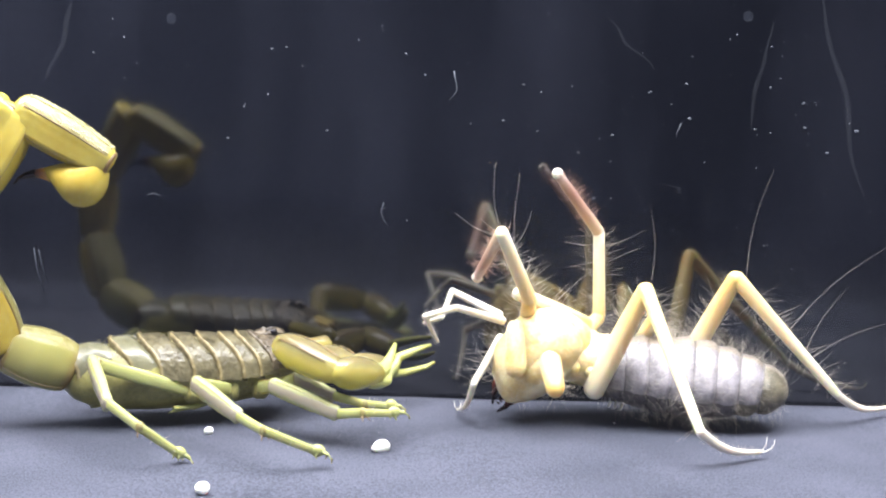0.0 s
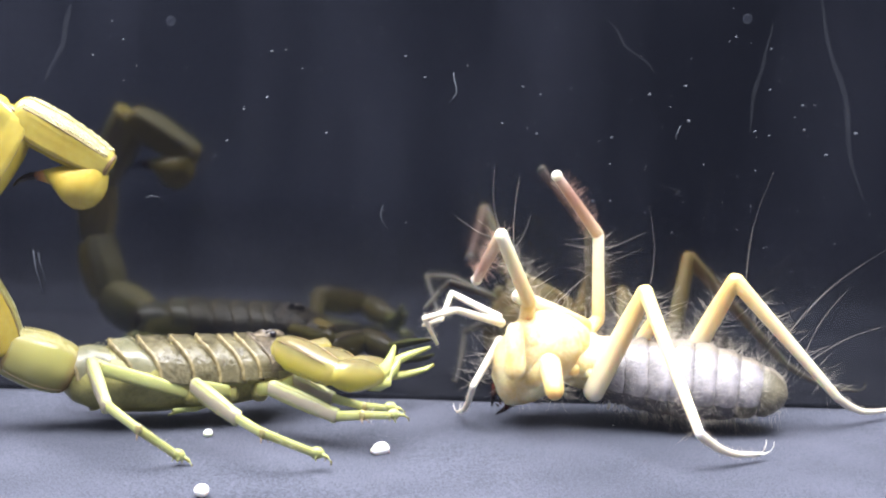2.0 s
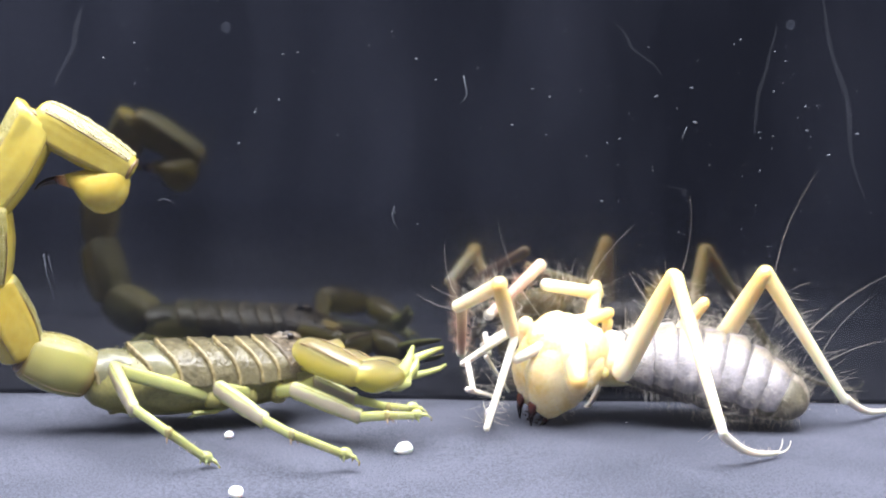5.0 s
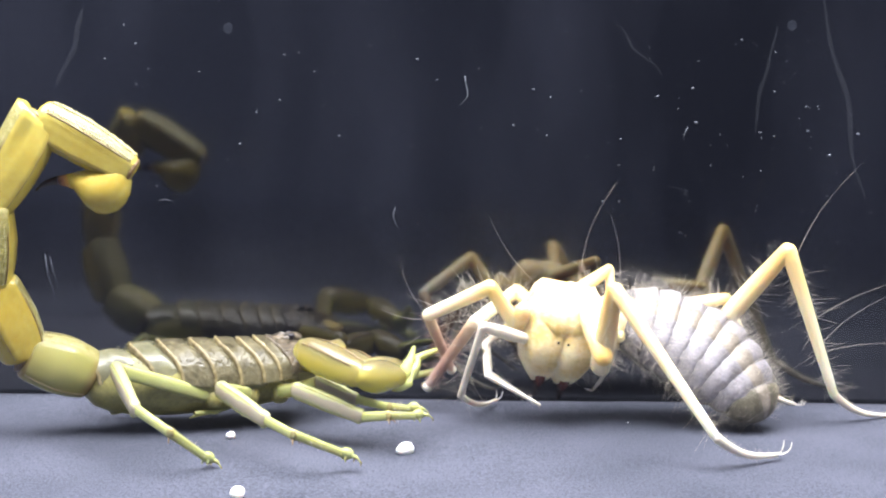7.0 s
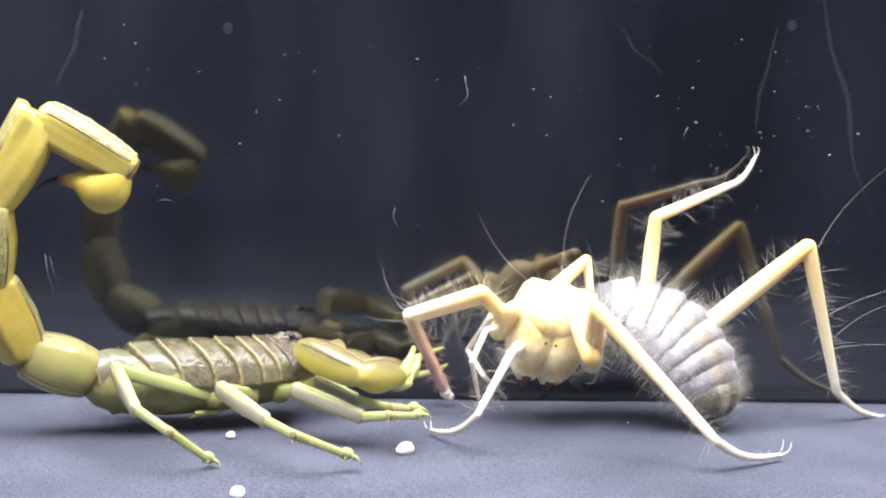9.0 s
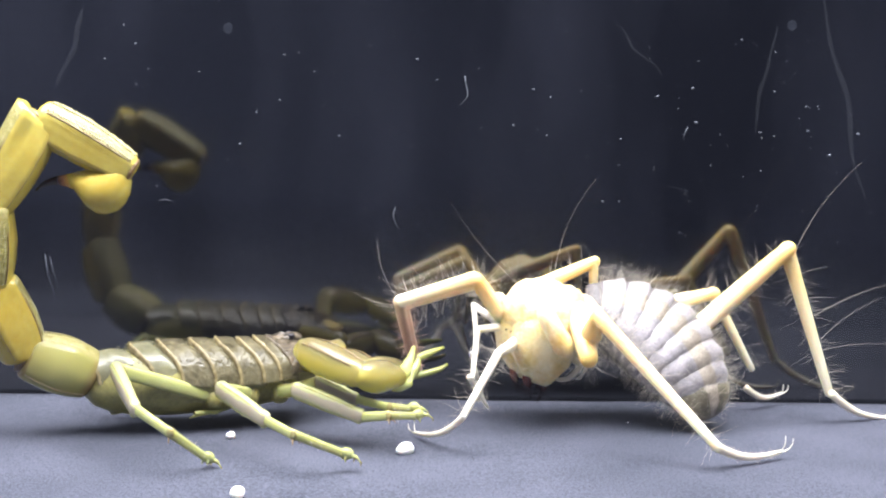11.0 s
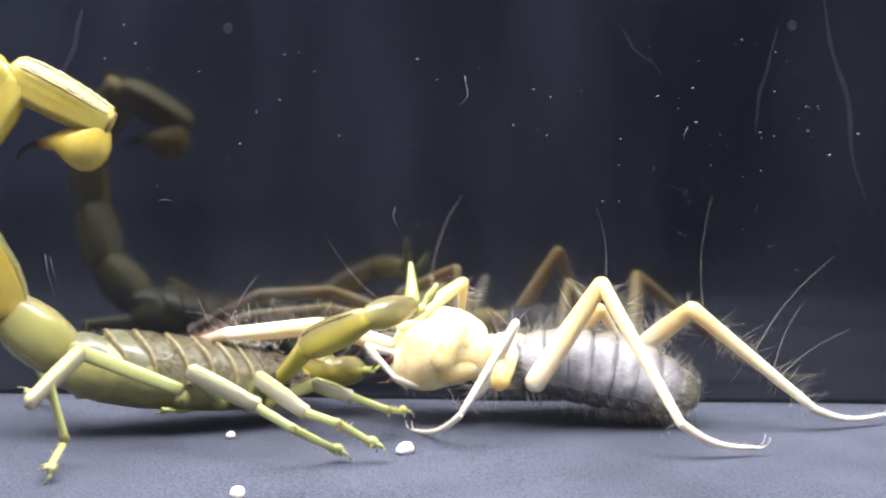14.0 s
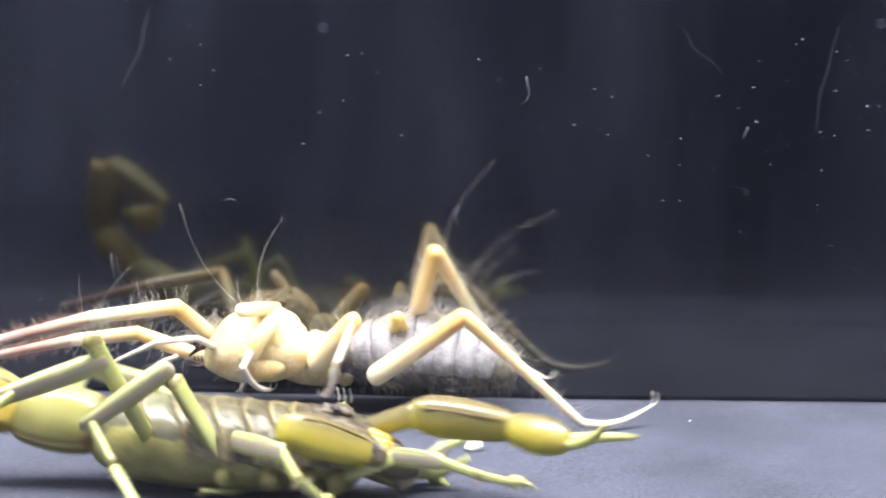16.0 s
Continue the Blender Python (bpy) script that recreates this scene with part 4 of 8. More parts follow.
    walk(K["sol_ring0"], [(0, pose(0.0033, -0.0001, 0.0072, 9, 3, -5)), (3.6, pose(0.0033, -0.0001, 0.0072, 9, 3, -5)), (3.8, pose(0.0033, -0.0001, 0.0065, 9, 3, -5)), (4, pose(0.0033, -0.0001, 0.0063, 8, 2, -5)), (4.2, pose(0.0033, -0.0001, 0.0064, 9, 1, -5)), (6.5, pose(0.0036, -0.0001, 0.0145, 46, 10, -4)), (7, pose(0.0035, -0.0001, 0.014, 46, 14, -4)), (7.5, pose(0.0037, -0.0001, 0.0141, 46, 12, -4)), (8, pose(0.0034, -0.0001, 0.0145, 46, 11, -4)), (8.5, pose(0.0034, -0.0001, 0.0149, 46, 11, -5)), (9, pose(0.0034, -0.0001, 0.0152, 46, 8, -5)), (11.5, pose(0.0031, 0.0009, 0.0149, 46, 10, -5)), (12, pose(0.0035, 0.0009, 0.0123, 48, -1, -5)), (12.5, pose(0.0035, -0.0001, 0.0091, 9, -9, -5)), (13, pose(0.0036, -0.0001, 0.0091, 9, -3, -5)), (13.5, pose(0.0037, -0.0001, 0.0087, 9, 0, -5)), (14, pose(0.004, -0.0001, 0.0081, 9, -1, -5)), (14.5, pose(0.0048, -0.0001, 0.0074, 9, -4, -5)), (15, pose(0.009, -0.0001, 0.0074, 9, -5, -5)), (15.5, pose(0.0067, -0.0001, 0.0079, 9, -7, -5)), (16, pose(0.0071, -0.0001, 0.0082, 9, -10, -5))])
    walk(K["sol_ring1"], [(0, pose(0.0064, -0.0005, 0.007, 8, 3, -6)), (3.6, pose(0.0064, -0.0005, 0.007, 8, 3, -6)), (3.8, pose(0.0064, -0.0005, 0.0063, 8, 4, -6)), (4, pose(0.0064, -0.0005, 0.0062, 8, 3, -7)), (4.2, pose(0.0065, -0.0004, 0.0063, 8, 2, -6)), (6.5, pose(0.0066, -0.0004, 0.0139, 45, 15, -7)), (7, pose(0.0062, -0.0004, 0.0132, 44, 19, -8)), (7.5, pose(0.0064, -0.0004, 0.0133, 44, 18, -9)), (8, pose(0.0063, -0.0004, 0.0138, 44, 18, -8)), (8.5, pose(0.006, -0.0004, 0.0142, 44, 20, -10)), (9, pose(0.006, -0.0005, 0.0146, 43, 18, -11)), (11.5, pose(0.0057, 0.0006, 0.0142, 43, 19, -11)), (12, pose(0.0062, 0.0006, 0.0122, 45, 7, -9)), (12.5, pose(0.0064, -0.0004, 0.0093, 9, -1, -5)), (13, pose(0.0067, -0.0004, 0.0091, 9, 4, -5)), (13.5, pose(0.0069, -0.0004, 0.0086, 9, 4, -5)), (14, pose(0.0072, -0.0004, 0.008, 9, 3, -5)), (14.5, pose(0.0078, -0.0004, 0.0075, 9, -1, -5)), (15, pose(0.0116, -0.0004, 0.0076, 8, -1, -5)), (15.5, pose(0.0095, -0.0004, 0.0082, 9, -4, -5)), (16, pose(0.0101, -0.0004, 0.0086, 9, -6, -5))])
    walk(K["sol_ring2"], [(0, pose(0.0095, -0.0008, 0.0068, 8, 4, -7)), (3.6, pose(0.0095, -0.0008, 0.0068, 8, 4, -7)), (3.8, pose(0.0097, -0.0008, 0.0061, 8, 5, -7)), (4, pose(0.0096, -0.0009, 0.006, 8, 5, -8)), (4.2, pose(0.0098, -0.0008, 0.0061, 8, 4, -7)), (6.5, pose(0.0095, -0.0008, 0.0129, 43, 21, -12)), (7, pose(0.0089, -0.0008, 0.0121, 42, 24, -12)), (7.5, pose(0.009, -0.0009, 0.0123, 42, 25, -14)), (8, pose(0.009, -0.0009, 0.0126, 42, 27, -13)), (8.5, pose(0.0086, -0.001, 0.013, 40, 29, -16)), (9, pose(0.0085, -0.0011, 0.0135, 40, 28, -18)), (11.5, pose(0.0081, 0, 0.0132, 40, 28, -17)), (12, pose(0.0088, 0, 0.0116, 42, 16, -15)), (12.5, pose(0.0094, -0.0007, 0.0091, 9, 8, -5)), (13, pose(0.0098, -0.0007, 0.0087, 9, 10, -5)), (13.5, pose(0.0101, -0.0007, 0.0083, 9, 8, -5)), (14, pose(0.0103, -0.0007, 0.0078, 9, 6, -5)), (14.5, pose(0.0108, -0.0006, 0.0075, 9, 3, -5)), (15, pose(0.0143, -0.0006, 0.0076, 8, 2, -5)), (15.5, pose(0.0124, -0.0006, 0.0083, 8, 0, -5)), (16, pose(0.0129, -0.0006, 0.0088, 9, -2, -5))])
    walk(K["sol_ring3"], [(0, pose(0.0126, -0.0013, 0.0066, 8, 4, -9)), (3.6, pose(0.0126, -0.0013, 0.0066, 8, 4, -9)), (3.8, pose(0.0128, -0.0013, 0.0058, 8, 6, -8)), (4, pose(0.0127, -0.0013, 0.0057, 8, 6, -9)), (4.2, pose(0.013, -0.0012, 0.0058, 8, 6, -8)), (6.5, pose(0.0122, -0.0015, 0.0116, 40, 28, -17)), (7, pose(0.0115, -0.0015, 0.0108, 39, 29, -18)), (7.5, pose(0.0113, -0.0016, 0.011, 38, 31, -20)), (8, pose(0.0115, -0.0016, 0.0111, 38, 36, -21)), (8.5, pose(0.0108, -0.0018, 0.0115, 36, 37, -24)), (9, pose(0.0106, -0.0019, 0.012, 35, 38, -25)), (11.5, pose(0.0102, -0.0008, 0.0117, 36, 37, -25)), (12, pose(0.0111, -0.0008, 0.0107, 38, 25, -21)), (12.5, pose(0.0123, -0.0009, 0.0085, 9, 16, -5)), (13, pose(0.0128, -0.001, 0.008, 9, 16, -5)), (13.5, pose(0.0133, -0.0009, 0.0077, 9, 12, -5)), (14, pose(0.0134, -0.0009, 0.0074, 9, 10, -5)), (14.5, pose(0.0138, -0.0009, 0.0072, 9, 6, -5)), (15, pose(0.0169, -0.0009, 0.0074, 9, 6, -6)), (15.5, pose(0.0152, -0.0009, 0.0082, 9, 4, -5)), (16, pose(0.0159, -0.0009, 0.0088, 9, 3, -5))])
    walk(K["sol_ring4"], [(0, pose(0.0157, -0.0018, 0.0064, 8, 5, -10)), (3.6, pose(0.0157, -0.0018, 0.0064, 8, 5, -10)), (3.8, pose(0.016, -0.0018, 0.0055, 8, 6, -10)), (4, pose(0.0158, -0.0018, 0.0053, 8, 7, -10)), (4.2, pose(0.0162, -0.0017, 0.0055, 8, 7, -9)), (6.5, pose(0.0147, -0.0024, 0.01, 36, 35, -24)), (7, pose(0.0138, -0.0024, 0.0093, 35, 35, -25)), (7.5, pose(0.0135, -0.0026, 0.0094, 34, 38, -28)), (8, pose(0.0136, -0.0026, 0.0091, 32, 44, -30)), (8.5, pose(0.0126, -0.0028, 0.0096, 31, 45, -32)), (9, pose(0.0124, -0.0029, 0.0102, 30, 45, -33)), (11.5, pose(0.012, -0.0018, 0.01, 31, 44, -33)), (12, pose(0.0133, -0.0017, 0.0094, 34, 33, -28)), (12.5, pose(0.0151, -0.0012, 0.0076, 9, 23, -5)), (13, pose(0.0157, -0.0012, 0.007, 9, 20, -5)), (13.5, pose(0.0164, -0.0012, 0.0069, 9, 16, -5)), (14, pose(0.0165, -0.0012, 0.0068, 9, 13, -5)), (14.5, pose(0.0167, -0.0011, 0.0068, 9, 9, -5)), (15, pose(0.0195, -0.0011, 0.007, 9, 10, -6)), (15.5, pose(0.0181, -0.0011, 0.0079, 9, 8, -5)), (16, pose(0.0187, -0.0011, 0.0085, 9, 7, -5))])
    walk(K["sol_ring5"], [(0, pose(0.0188, -0.0023, 0.0061, 8, 5, -11)), (3.6, pose(0.0188, -0.0023, 0.0061, 8, 5, -11)), (3.8, pose(0.0191, -0.0023, 0.0051, 8, 7, -11)), (4, pose(0.0189, -0.0024, 0.0049, 8, 8, -11)), (4.2, pose(0.0193, -0.0023, 0.005, 8, 9, -11)), (6.5, pose(0.0169, -0.0035, 0.0081, 31, 41, -31)), (7, pose(0.0158, -0.0035, 0.0075, 31, 40, -33)), (7.5, pose(0.0153, -0.0037, 0.0075, 28, 43, -36)), (8, pose(0.0152, -0.0037, 0.0069, 25, 51, -40)), (8.5, pose(0.0141, -0.0039, 0.0076, 25, 50, -41)), (9, pose(0.0139, -0.004, 0.0082, 25, 50, -41)), (11.5, pose(0.0135, -0.0029, 0.008, 25, 49, -41)), (12, pose(0.0151, -0.0028, 0.0078, 29, 40, -35)), (12.5, pose(0.0178, -0.0014, 0.0062, 10, 30, -5)), (13, pose(0.0186, -0.0015, 0.0058, 9, 24, -5)), (13.5, pose(0.0194, -0.0014, 0.0059, 9, 20, -5)), (14, pose(0.0196, -0.0014, 0.006, 9, 15, -5)), (14.5, pose(0.0197, -0.0014, 0.0063, 9, 12, -5)), (15, pose(0.022, -0.0014, 0.0064, 9, 14, -6)), (15.5, pose(0.0208, -0.0014, 0.0074, 9, 12, -5)), (16, pose(0.0216, -0.0014, 0.0081, 9, 11, -5))])
    walk(K["sol_ring6"], [(0, pose(0.0219, -0.003, 0.0058, 8, 6, -12)), (3.6, pose(0.0219, -0.003, 0.0058, 8, 6, -12)), (3.8, pose(0.0223, -0.003, 0.0046, 8, 8, -12)), (4, pose(0.022, -0.003, 0.0044, 8, 10, -12)), (4.2, pose(0.0225, -0.0029, 0.0045, 8, 10, -12)), (6.5, pose(0.0187, -0.0048, 0.0059, 25, 47, -40)), (7, pose(0.0176, -0.0048, 0.0055, 25, 44, -41)), (7.5, pose(0.0168, -0.0049, 0.0055, 22, 48, -44)), (8, pose(0.0165, -0.005, 0.0045, 17, 56, -52)), (8.5, pose(0.0154, -0.0051, 0.0053, 19, 54, -49)), (9, pose(0.0151, -0.0052, 0.006, 20, 54, -48)), (11.5, pose(0.0147, -0.0041, 0.0059, 19, 53, -49)), (12, pose(0.0167, -0.0041, 0.006, 25, 45, -41)), (12.5, pose(0.0202, -0.0017, 0.0046, 10, 36, -5)), (13, pose(0.0214, -0.0017, 0.0045, 10, 28, -5)), (13.5, pose(0.0225, -0.0017, 0.0047, 9, 23, -5)), (14, pose(0.0227, -0.0017, 0.0051, 9, 18, -4)), (14.5, pose(0.0226, -0.0016, 0.0055, 9, 16, -5)), (15, pose(0.0246, -0.0016, 0.0057, 9, 18, -6)), (15.5, pose(0.0236, -0.0016, 0.0067, 9, 16, -5)), (16, pose(0.0244, -0.0016, 0.0075, 9, 15, -5))])
    walk(K["sol_ring7"], [(0, pose(0.025, -0.0036, 0.0054, 8, 6, -13)), (3.6, pose(0.025, -0.0036, 0.0054, 8, 6, -13)), (3.8, pose(0.0254, -0.0036, 0.0041, 8, 9, -13)), (4, pose(0.0251, -0.0037, 0.0038, 8, 11, -13)), (4.2, pose(0.0256, -0.0036, 0.0039, 8, 12, -13)), (6.5, pose(0.0201, -0.0063, 0.0035, 19, 51, -49)), (7, pose(0.019, -0.0062, 0.0034, 18, 48, -50)), (7.5, pose(0.018, -0.0063, 0.0034, 16, 51, -53)), (8, pose(0.0173, -0.0063, 0.002, 9, 59, -63)), (8.5, pose(0.0163, -0.0064, 0.003, 13, 57, -57)), (9, pose(0.0161, -0.0064, 0.0038, 15, 57, -55)), (11.5, pose(0.0157, -0.0054, 0.0037, 14, 55, -56)), (12, pose(0.018, -0.0054, 0.004, 20, 49, -47)), (12.5, pose(0.0226, -0.0019, 0.0027, 11, 41, -6)), (13, pose(0.0241, -0.0019, 0.0029, 10, 31, -5)), (13.5, pose(0.0253, -0.0019, 0.0034, 9, 26, -5)), (14, pose(0.0257, -0.0019, 0.004, 9, 20, -4)), (14.5, pose(0.0255, -0.0019, 0.0046, 9, 19, -5)), (15, pose(0.027, -0.0019, 0.0048, 9, 22, -6)), (15.5, pose(0.0263, -0.0019, 0.0058, 9, 20, -5)), (16, pose(0.0273, -0.0019, 0.0066, 9, 18, -5))])
    walk(K["sol_N4a"], [(0, pose(0.00022, -0.00504, 0.00502, 0, -63.3, -38.9)), (3.6, pose(0.00022, -0.00504, 0.00502, 0, -63.3, -38.9)), (3.8, pose(-0.00017, -0.00727, 0.00596, -4.2, -62.9, -34.2)), (4, pose(-0.00034, -0.00813, 0.00588, -0.8, -64.3, -37.9)), (4.2, pose(-0.00035, -0.00802, 0.00586, -1.8, -64.9, -36.9)), (6.5, pose(-0.0002, -0.00537, 0.01321, 32, -43.3, -77.4)), (7, pose(-0.00279, -0.00636, 0.00863, 42.8, -47.7, -92.4)), (7.5, pose(-0.0017, -0.00564, 0.00809, 46.2, -44.5, -97.1)), (8, pose(-0.00175, -0.00632, 0.00824, 49, -45.1, -101.1)), (8.5, pose(-0.00205, -0.00583, 0.00891, 47.9, -36.1, -99.4)), (9, pose(-0.00101, -0.00449, 0.00864, 46.4, -35.6, -96.8)), (11.5, pose(-0.00114, -0.00148, 0.00941, 41.3, -28.4, -87.2)), (12, pose(0.00115, -0.00076, 0.00766, 36.8, -37.3, -79)), (12.5, pose(0.00221, -0.00453, 0.00607, 35.6, -54.8, -77.3)), (13, pose(0.00309, -0.00414, 0.00597, 27.9, -54.8, -67.9)), (13.5, pose(0.00463, -0.00217, 0.0047, 23.3, -52.7, -62.2)), (14, pose(0.00359, -0.00791, 0.00649, -21.6, -58.4, -9)), (14.5, pose(0.00398, -0.00881, 0.00577, -21.5, -54.5, -9.1)), (15, pose(0.00766, -0.01185, 0.00621, 10.1, -46.5, -49.3)), (15.5, pose(0.00871, -0.00702, 0.00646, 7.8, -61, -46.5)), (16, pose(0.00879, -0.00924, 0.00643, -5.7, -35.1, -28.9))])
    walk(K["sol_N4b"], [(0, pose(0.00598, -0.00969, 0.01976, 0, 44.6, -72.4)), (3.6, pose(0.00598, -0.00969, 0.01976, 0, 44.6, -72.4)), (3.8, pose(0.00605, -0.01151, 0.02065, 0.9, 51.1, -71.1)), (4, pose(0.0053, -0.01253, 0.02075, -0.1, 50.7, -72.5)), (4.2, pose(0.00525, -0.01221, 0.0208, -0.9, 51.2, -73.4)), (6.5, pose(0.00243, -0.01709, 0.02453, 11.3, 60.2, -58.7)), (7, pose(-0.00324, -0.01746, 0.02084, 29.2, 49.7, -37.1)), (7.5, pose(-0.00316, -0.01732, 0.01965, 30.3, 46.6, -35.6)), (8, pose(-0.00399, -0.01776, 0.01993, 30.9, 47.5, -34.7)), (8.5, pose(-0.00422, -0.01899, 0.01863, 34, 42.8, -30.3)), (9, pose(-0.00259, -0.01781, 0.01825, 31.5, 42.1, -34.1)), (11.5, pose(-0.00043, -0.01598, 0.01725, 33, 42.1, -31.9)), (12, pose(0.00367, -0.01364, 0.01767, 22.1, 41.2, -48.2)), (12.5, pose(0.00431, -0.01381, 0.01955, 25.2, 48.1, -43.8)), (13, pose(0.00666, -0.01296, 0.01945, 23, 48.4, -46.7)), (13.5, pose(0.0093, -0.01102, 0.01783, 19.9, 42.4, -51.1)), (14, pose(0.01213, -0.00927, 0.02054, 17.2, 47.6, -54.9)), (14.5, pose(0.01343, -0.01033, 0.01921, 24.3, 47.9, -45.4)), (15, pose(0.01507, -0.02047, 0.01817, 68.2, 48.7, 11.4)), (15.5, pose(0.01423, -0.01282, 0.02089, 24, 51.8, -44.4)), (16, pose(0.02061, -0.01576, 0.01591, 63.6, 41.8, 8.1))])
    walk(K["sol_N4c"], [(0, pose(0.0107, -0.02453, 0.00442, 0, 19.6, 31.7)), (3.6, pose(0.0107, -0.02453, 0.00442, 0, 19.6, 31.7)), (3.8, pose(0.0105, -0.02451, 0.00361, 0, 15.4, 44.2)), (4, pose(0.00948, -0.02577, 0.00378, 0, 18, 29.2)), (4.2, pose(0.00917, -0.02537, 0.00373, 0, 16.8, 33.7)), (6.5, pose(0.00812, -0.02646, 0.00538, 0, 27, 30.2)), (7, pose(0.00824, -0.02613, 0.00389, 0, 17.8, 28.1)), (7.5, pose(0.00914, -0.02612, 0.00368, 0, 16.4, 27.1)), (8, pose(0.00822, -0.02622, 0.0037, 0, 16.4, 27.1)), (8.5, pose(0.00971, -0.02714, 0.00366, 0, 16.3, 31.5)), (9, pose(0.01084, -0.0269, 0.00359, 0, 15.8, 29.2)), (11.5, pose(0.01325, -0.02451, 0.00267, 0, 9.9, 26.3)), (12, pose(0.01457, -0.02583, 0.00337, 0, 12.9, 26.6)), (12.5, pose(0.01488, -0.02394, 0.00323, 0, 13.8, 22.1)), (13, pose(0.0166, -0.02351, 0.00312, 0, 12.3, 20.8)), (13.5, pose(0.01939, -0.02353, 0.00313, 0, 12, 19.8)), (14, pose(0.02059, -0.02131, 0.00444, 0, 19, 12.1)), (14.5, pose(0.02365, -0.0207, 0.00307, 0, 12, 11.7)), (15, pose(0.02897, -0.01767, 0.00203, 0, 13.2, 14.2)), (15.5, pose(0.02368, -0.02207, 0.00409, 0, 14.5, 20)), (16, pose(0.03694, -0.01343, 0.00116, 0, -6.3, 25.3))])
    walk(K["sol_F4a"], [(0, pose(0.01511, 0.00615, 0.00717, 0, -52.7, -66)), (3.6, pose(0.01511, 0.00615, 0.00717, 0, -52.7, -66)), (3.8, pose(0.01514, 0.00568, 0.00749, 1.1, -49.7, -67.3)), (4, pose(0.01517, 0.00568, 0.00718, 4.3, -51, -71.5)), (4.2, pose(0.01516, 0.00558, 0.0072, 6.7, -51.4, -74.6)), (6.5, pose(0.01532, 0.00397, 0.01179, -24, -50, -35.5)), (7, pose(0.01626, 0.00463, 0.01252, -10.1, -47.3, -53.9)), (7.5, pose(0.01743, 0.00128, 0.01239, -18.1, -45.3, -42.9)), (8, pose(0.01667, -0.00206, 0.01334, -29.9, -43.2, -26.1)), (8.5, pose(0.01606, -0.00106, 0.01313, -33.2, -46.3, -21.4)), (9, pose(0.01626, -0.00176, 0.01425, -38.4, -41.9, -14)), (11.5, pose(0.01627, 0.00356, 0.01206, -31.8, -47.7, -23.3)), (12, pose(0.01817, 0.00529, 0.00997, -18.6, -54.8, -40.1)), (12.5, pose(0.01749, 0.0034, 0.00795, -23, -59.6, -35)), (13, pose(0.01772, 0.00487, 0.00754, -18.3, -58.1, -40.4)), (13.5, pose(0.01934, 0.00736, 0.00785, -3.1, -49, -59.1)), (14, pose(0.02184, 0.0081, 0.00928, 8.5, -26.6, -77.7)), (14.5, pose(0.01868, 0.00564, 0.00866, 7.7, -38.5, -76.2)), (15, pose(0.01359, 0.00341, 0.007, -9.8, -50.9, -51.7)), (15.5, pose(0.02094, 0.00362, 0.01016, 6.1, -23, -77)), (16, pose(0.01449, 0.00177, 0.01313, 7.9, -38.8, -80.6))])
    walk(K["sol_F4b"], [(0, pose(0.01935, -0.00335, 0.02082, 0, 46.1, 7.4)), (3.6, pose(0.01935, -0.00335, 0.02082, 0, 46.1, 7.4)), (3.8, pose(0.01941, -0.00456, 0.02058, -1.1, 47.8, 5.9)), (4, pose(0.01859, -0.00457, 0.02052, -1.6, 47.6, 5.3)), (4.2, pose(0.01801, -0.00474, 0.02062, -0.6, 48.1, 6.6)), (6.5, pose(0.0243, -0.00245, 0.02493, -3.5, 67.6, 3.3)), (7, pose(0.02312, -0.00479, 0.02512, 9.2, 67.1, 16.9)), (7.5, pose(0.02627, -0.00693, 0.02459, 31.1, 65.1, 40.9)), (8, pose(0.0279, -0.00756, 0.02509, 37, 68.8, 47.3)), (8.5, pose(0.0271, -0.00538, 0.02554, 22.3, 69.2, 31.5)), (9, pose(0.02864, -0.00484, 0.02572, 21.6, 70.2, 30.8)), (11.5, pose(0.02688, -0.00101, 0.02475, -4.7, 66.6, 2.6)), (12, pose(0.02574, -0.00109, 0.024, -9.6, 61.1, -2.9)), (12.5, pose(0.0246, -0.00157, 0.02276, -2.4, 58, 5.5)), (13, pose(0.02463, -0.00101, 0.02211, -8.2, 54.5, -1.5)), (13.5, pose(0.02512, -0.00232, 0.02079, -8.9, 48.3, -2.4)), (14, pose(0.02511, -0.00691, 0.01695, -4.2, 37.7, 4.4)), (14.5, pose(0.02188, -0.00741, 0.01934, 1.1, 36.4, 13.3)), (15, pose(0.0203, -0.00508, 0.02032, 4.4, 48.6, 18.2)), (15.5, pose(0.02449, -0.01177, 0.01687, 7.5, 33, 22.8)), (16, pose(0.01667, -0.01144, 0.02388, 32.5, 33.7, 66.7))])
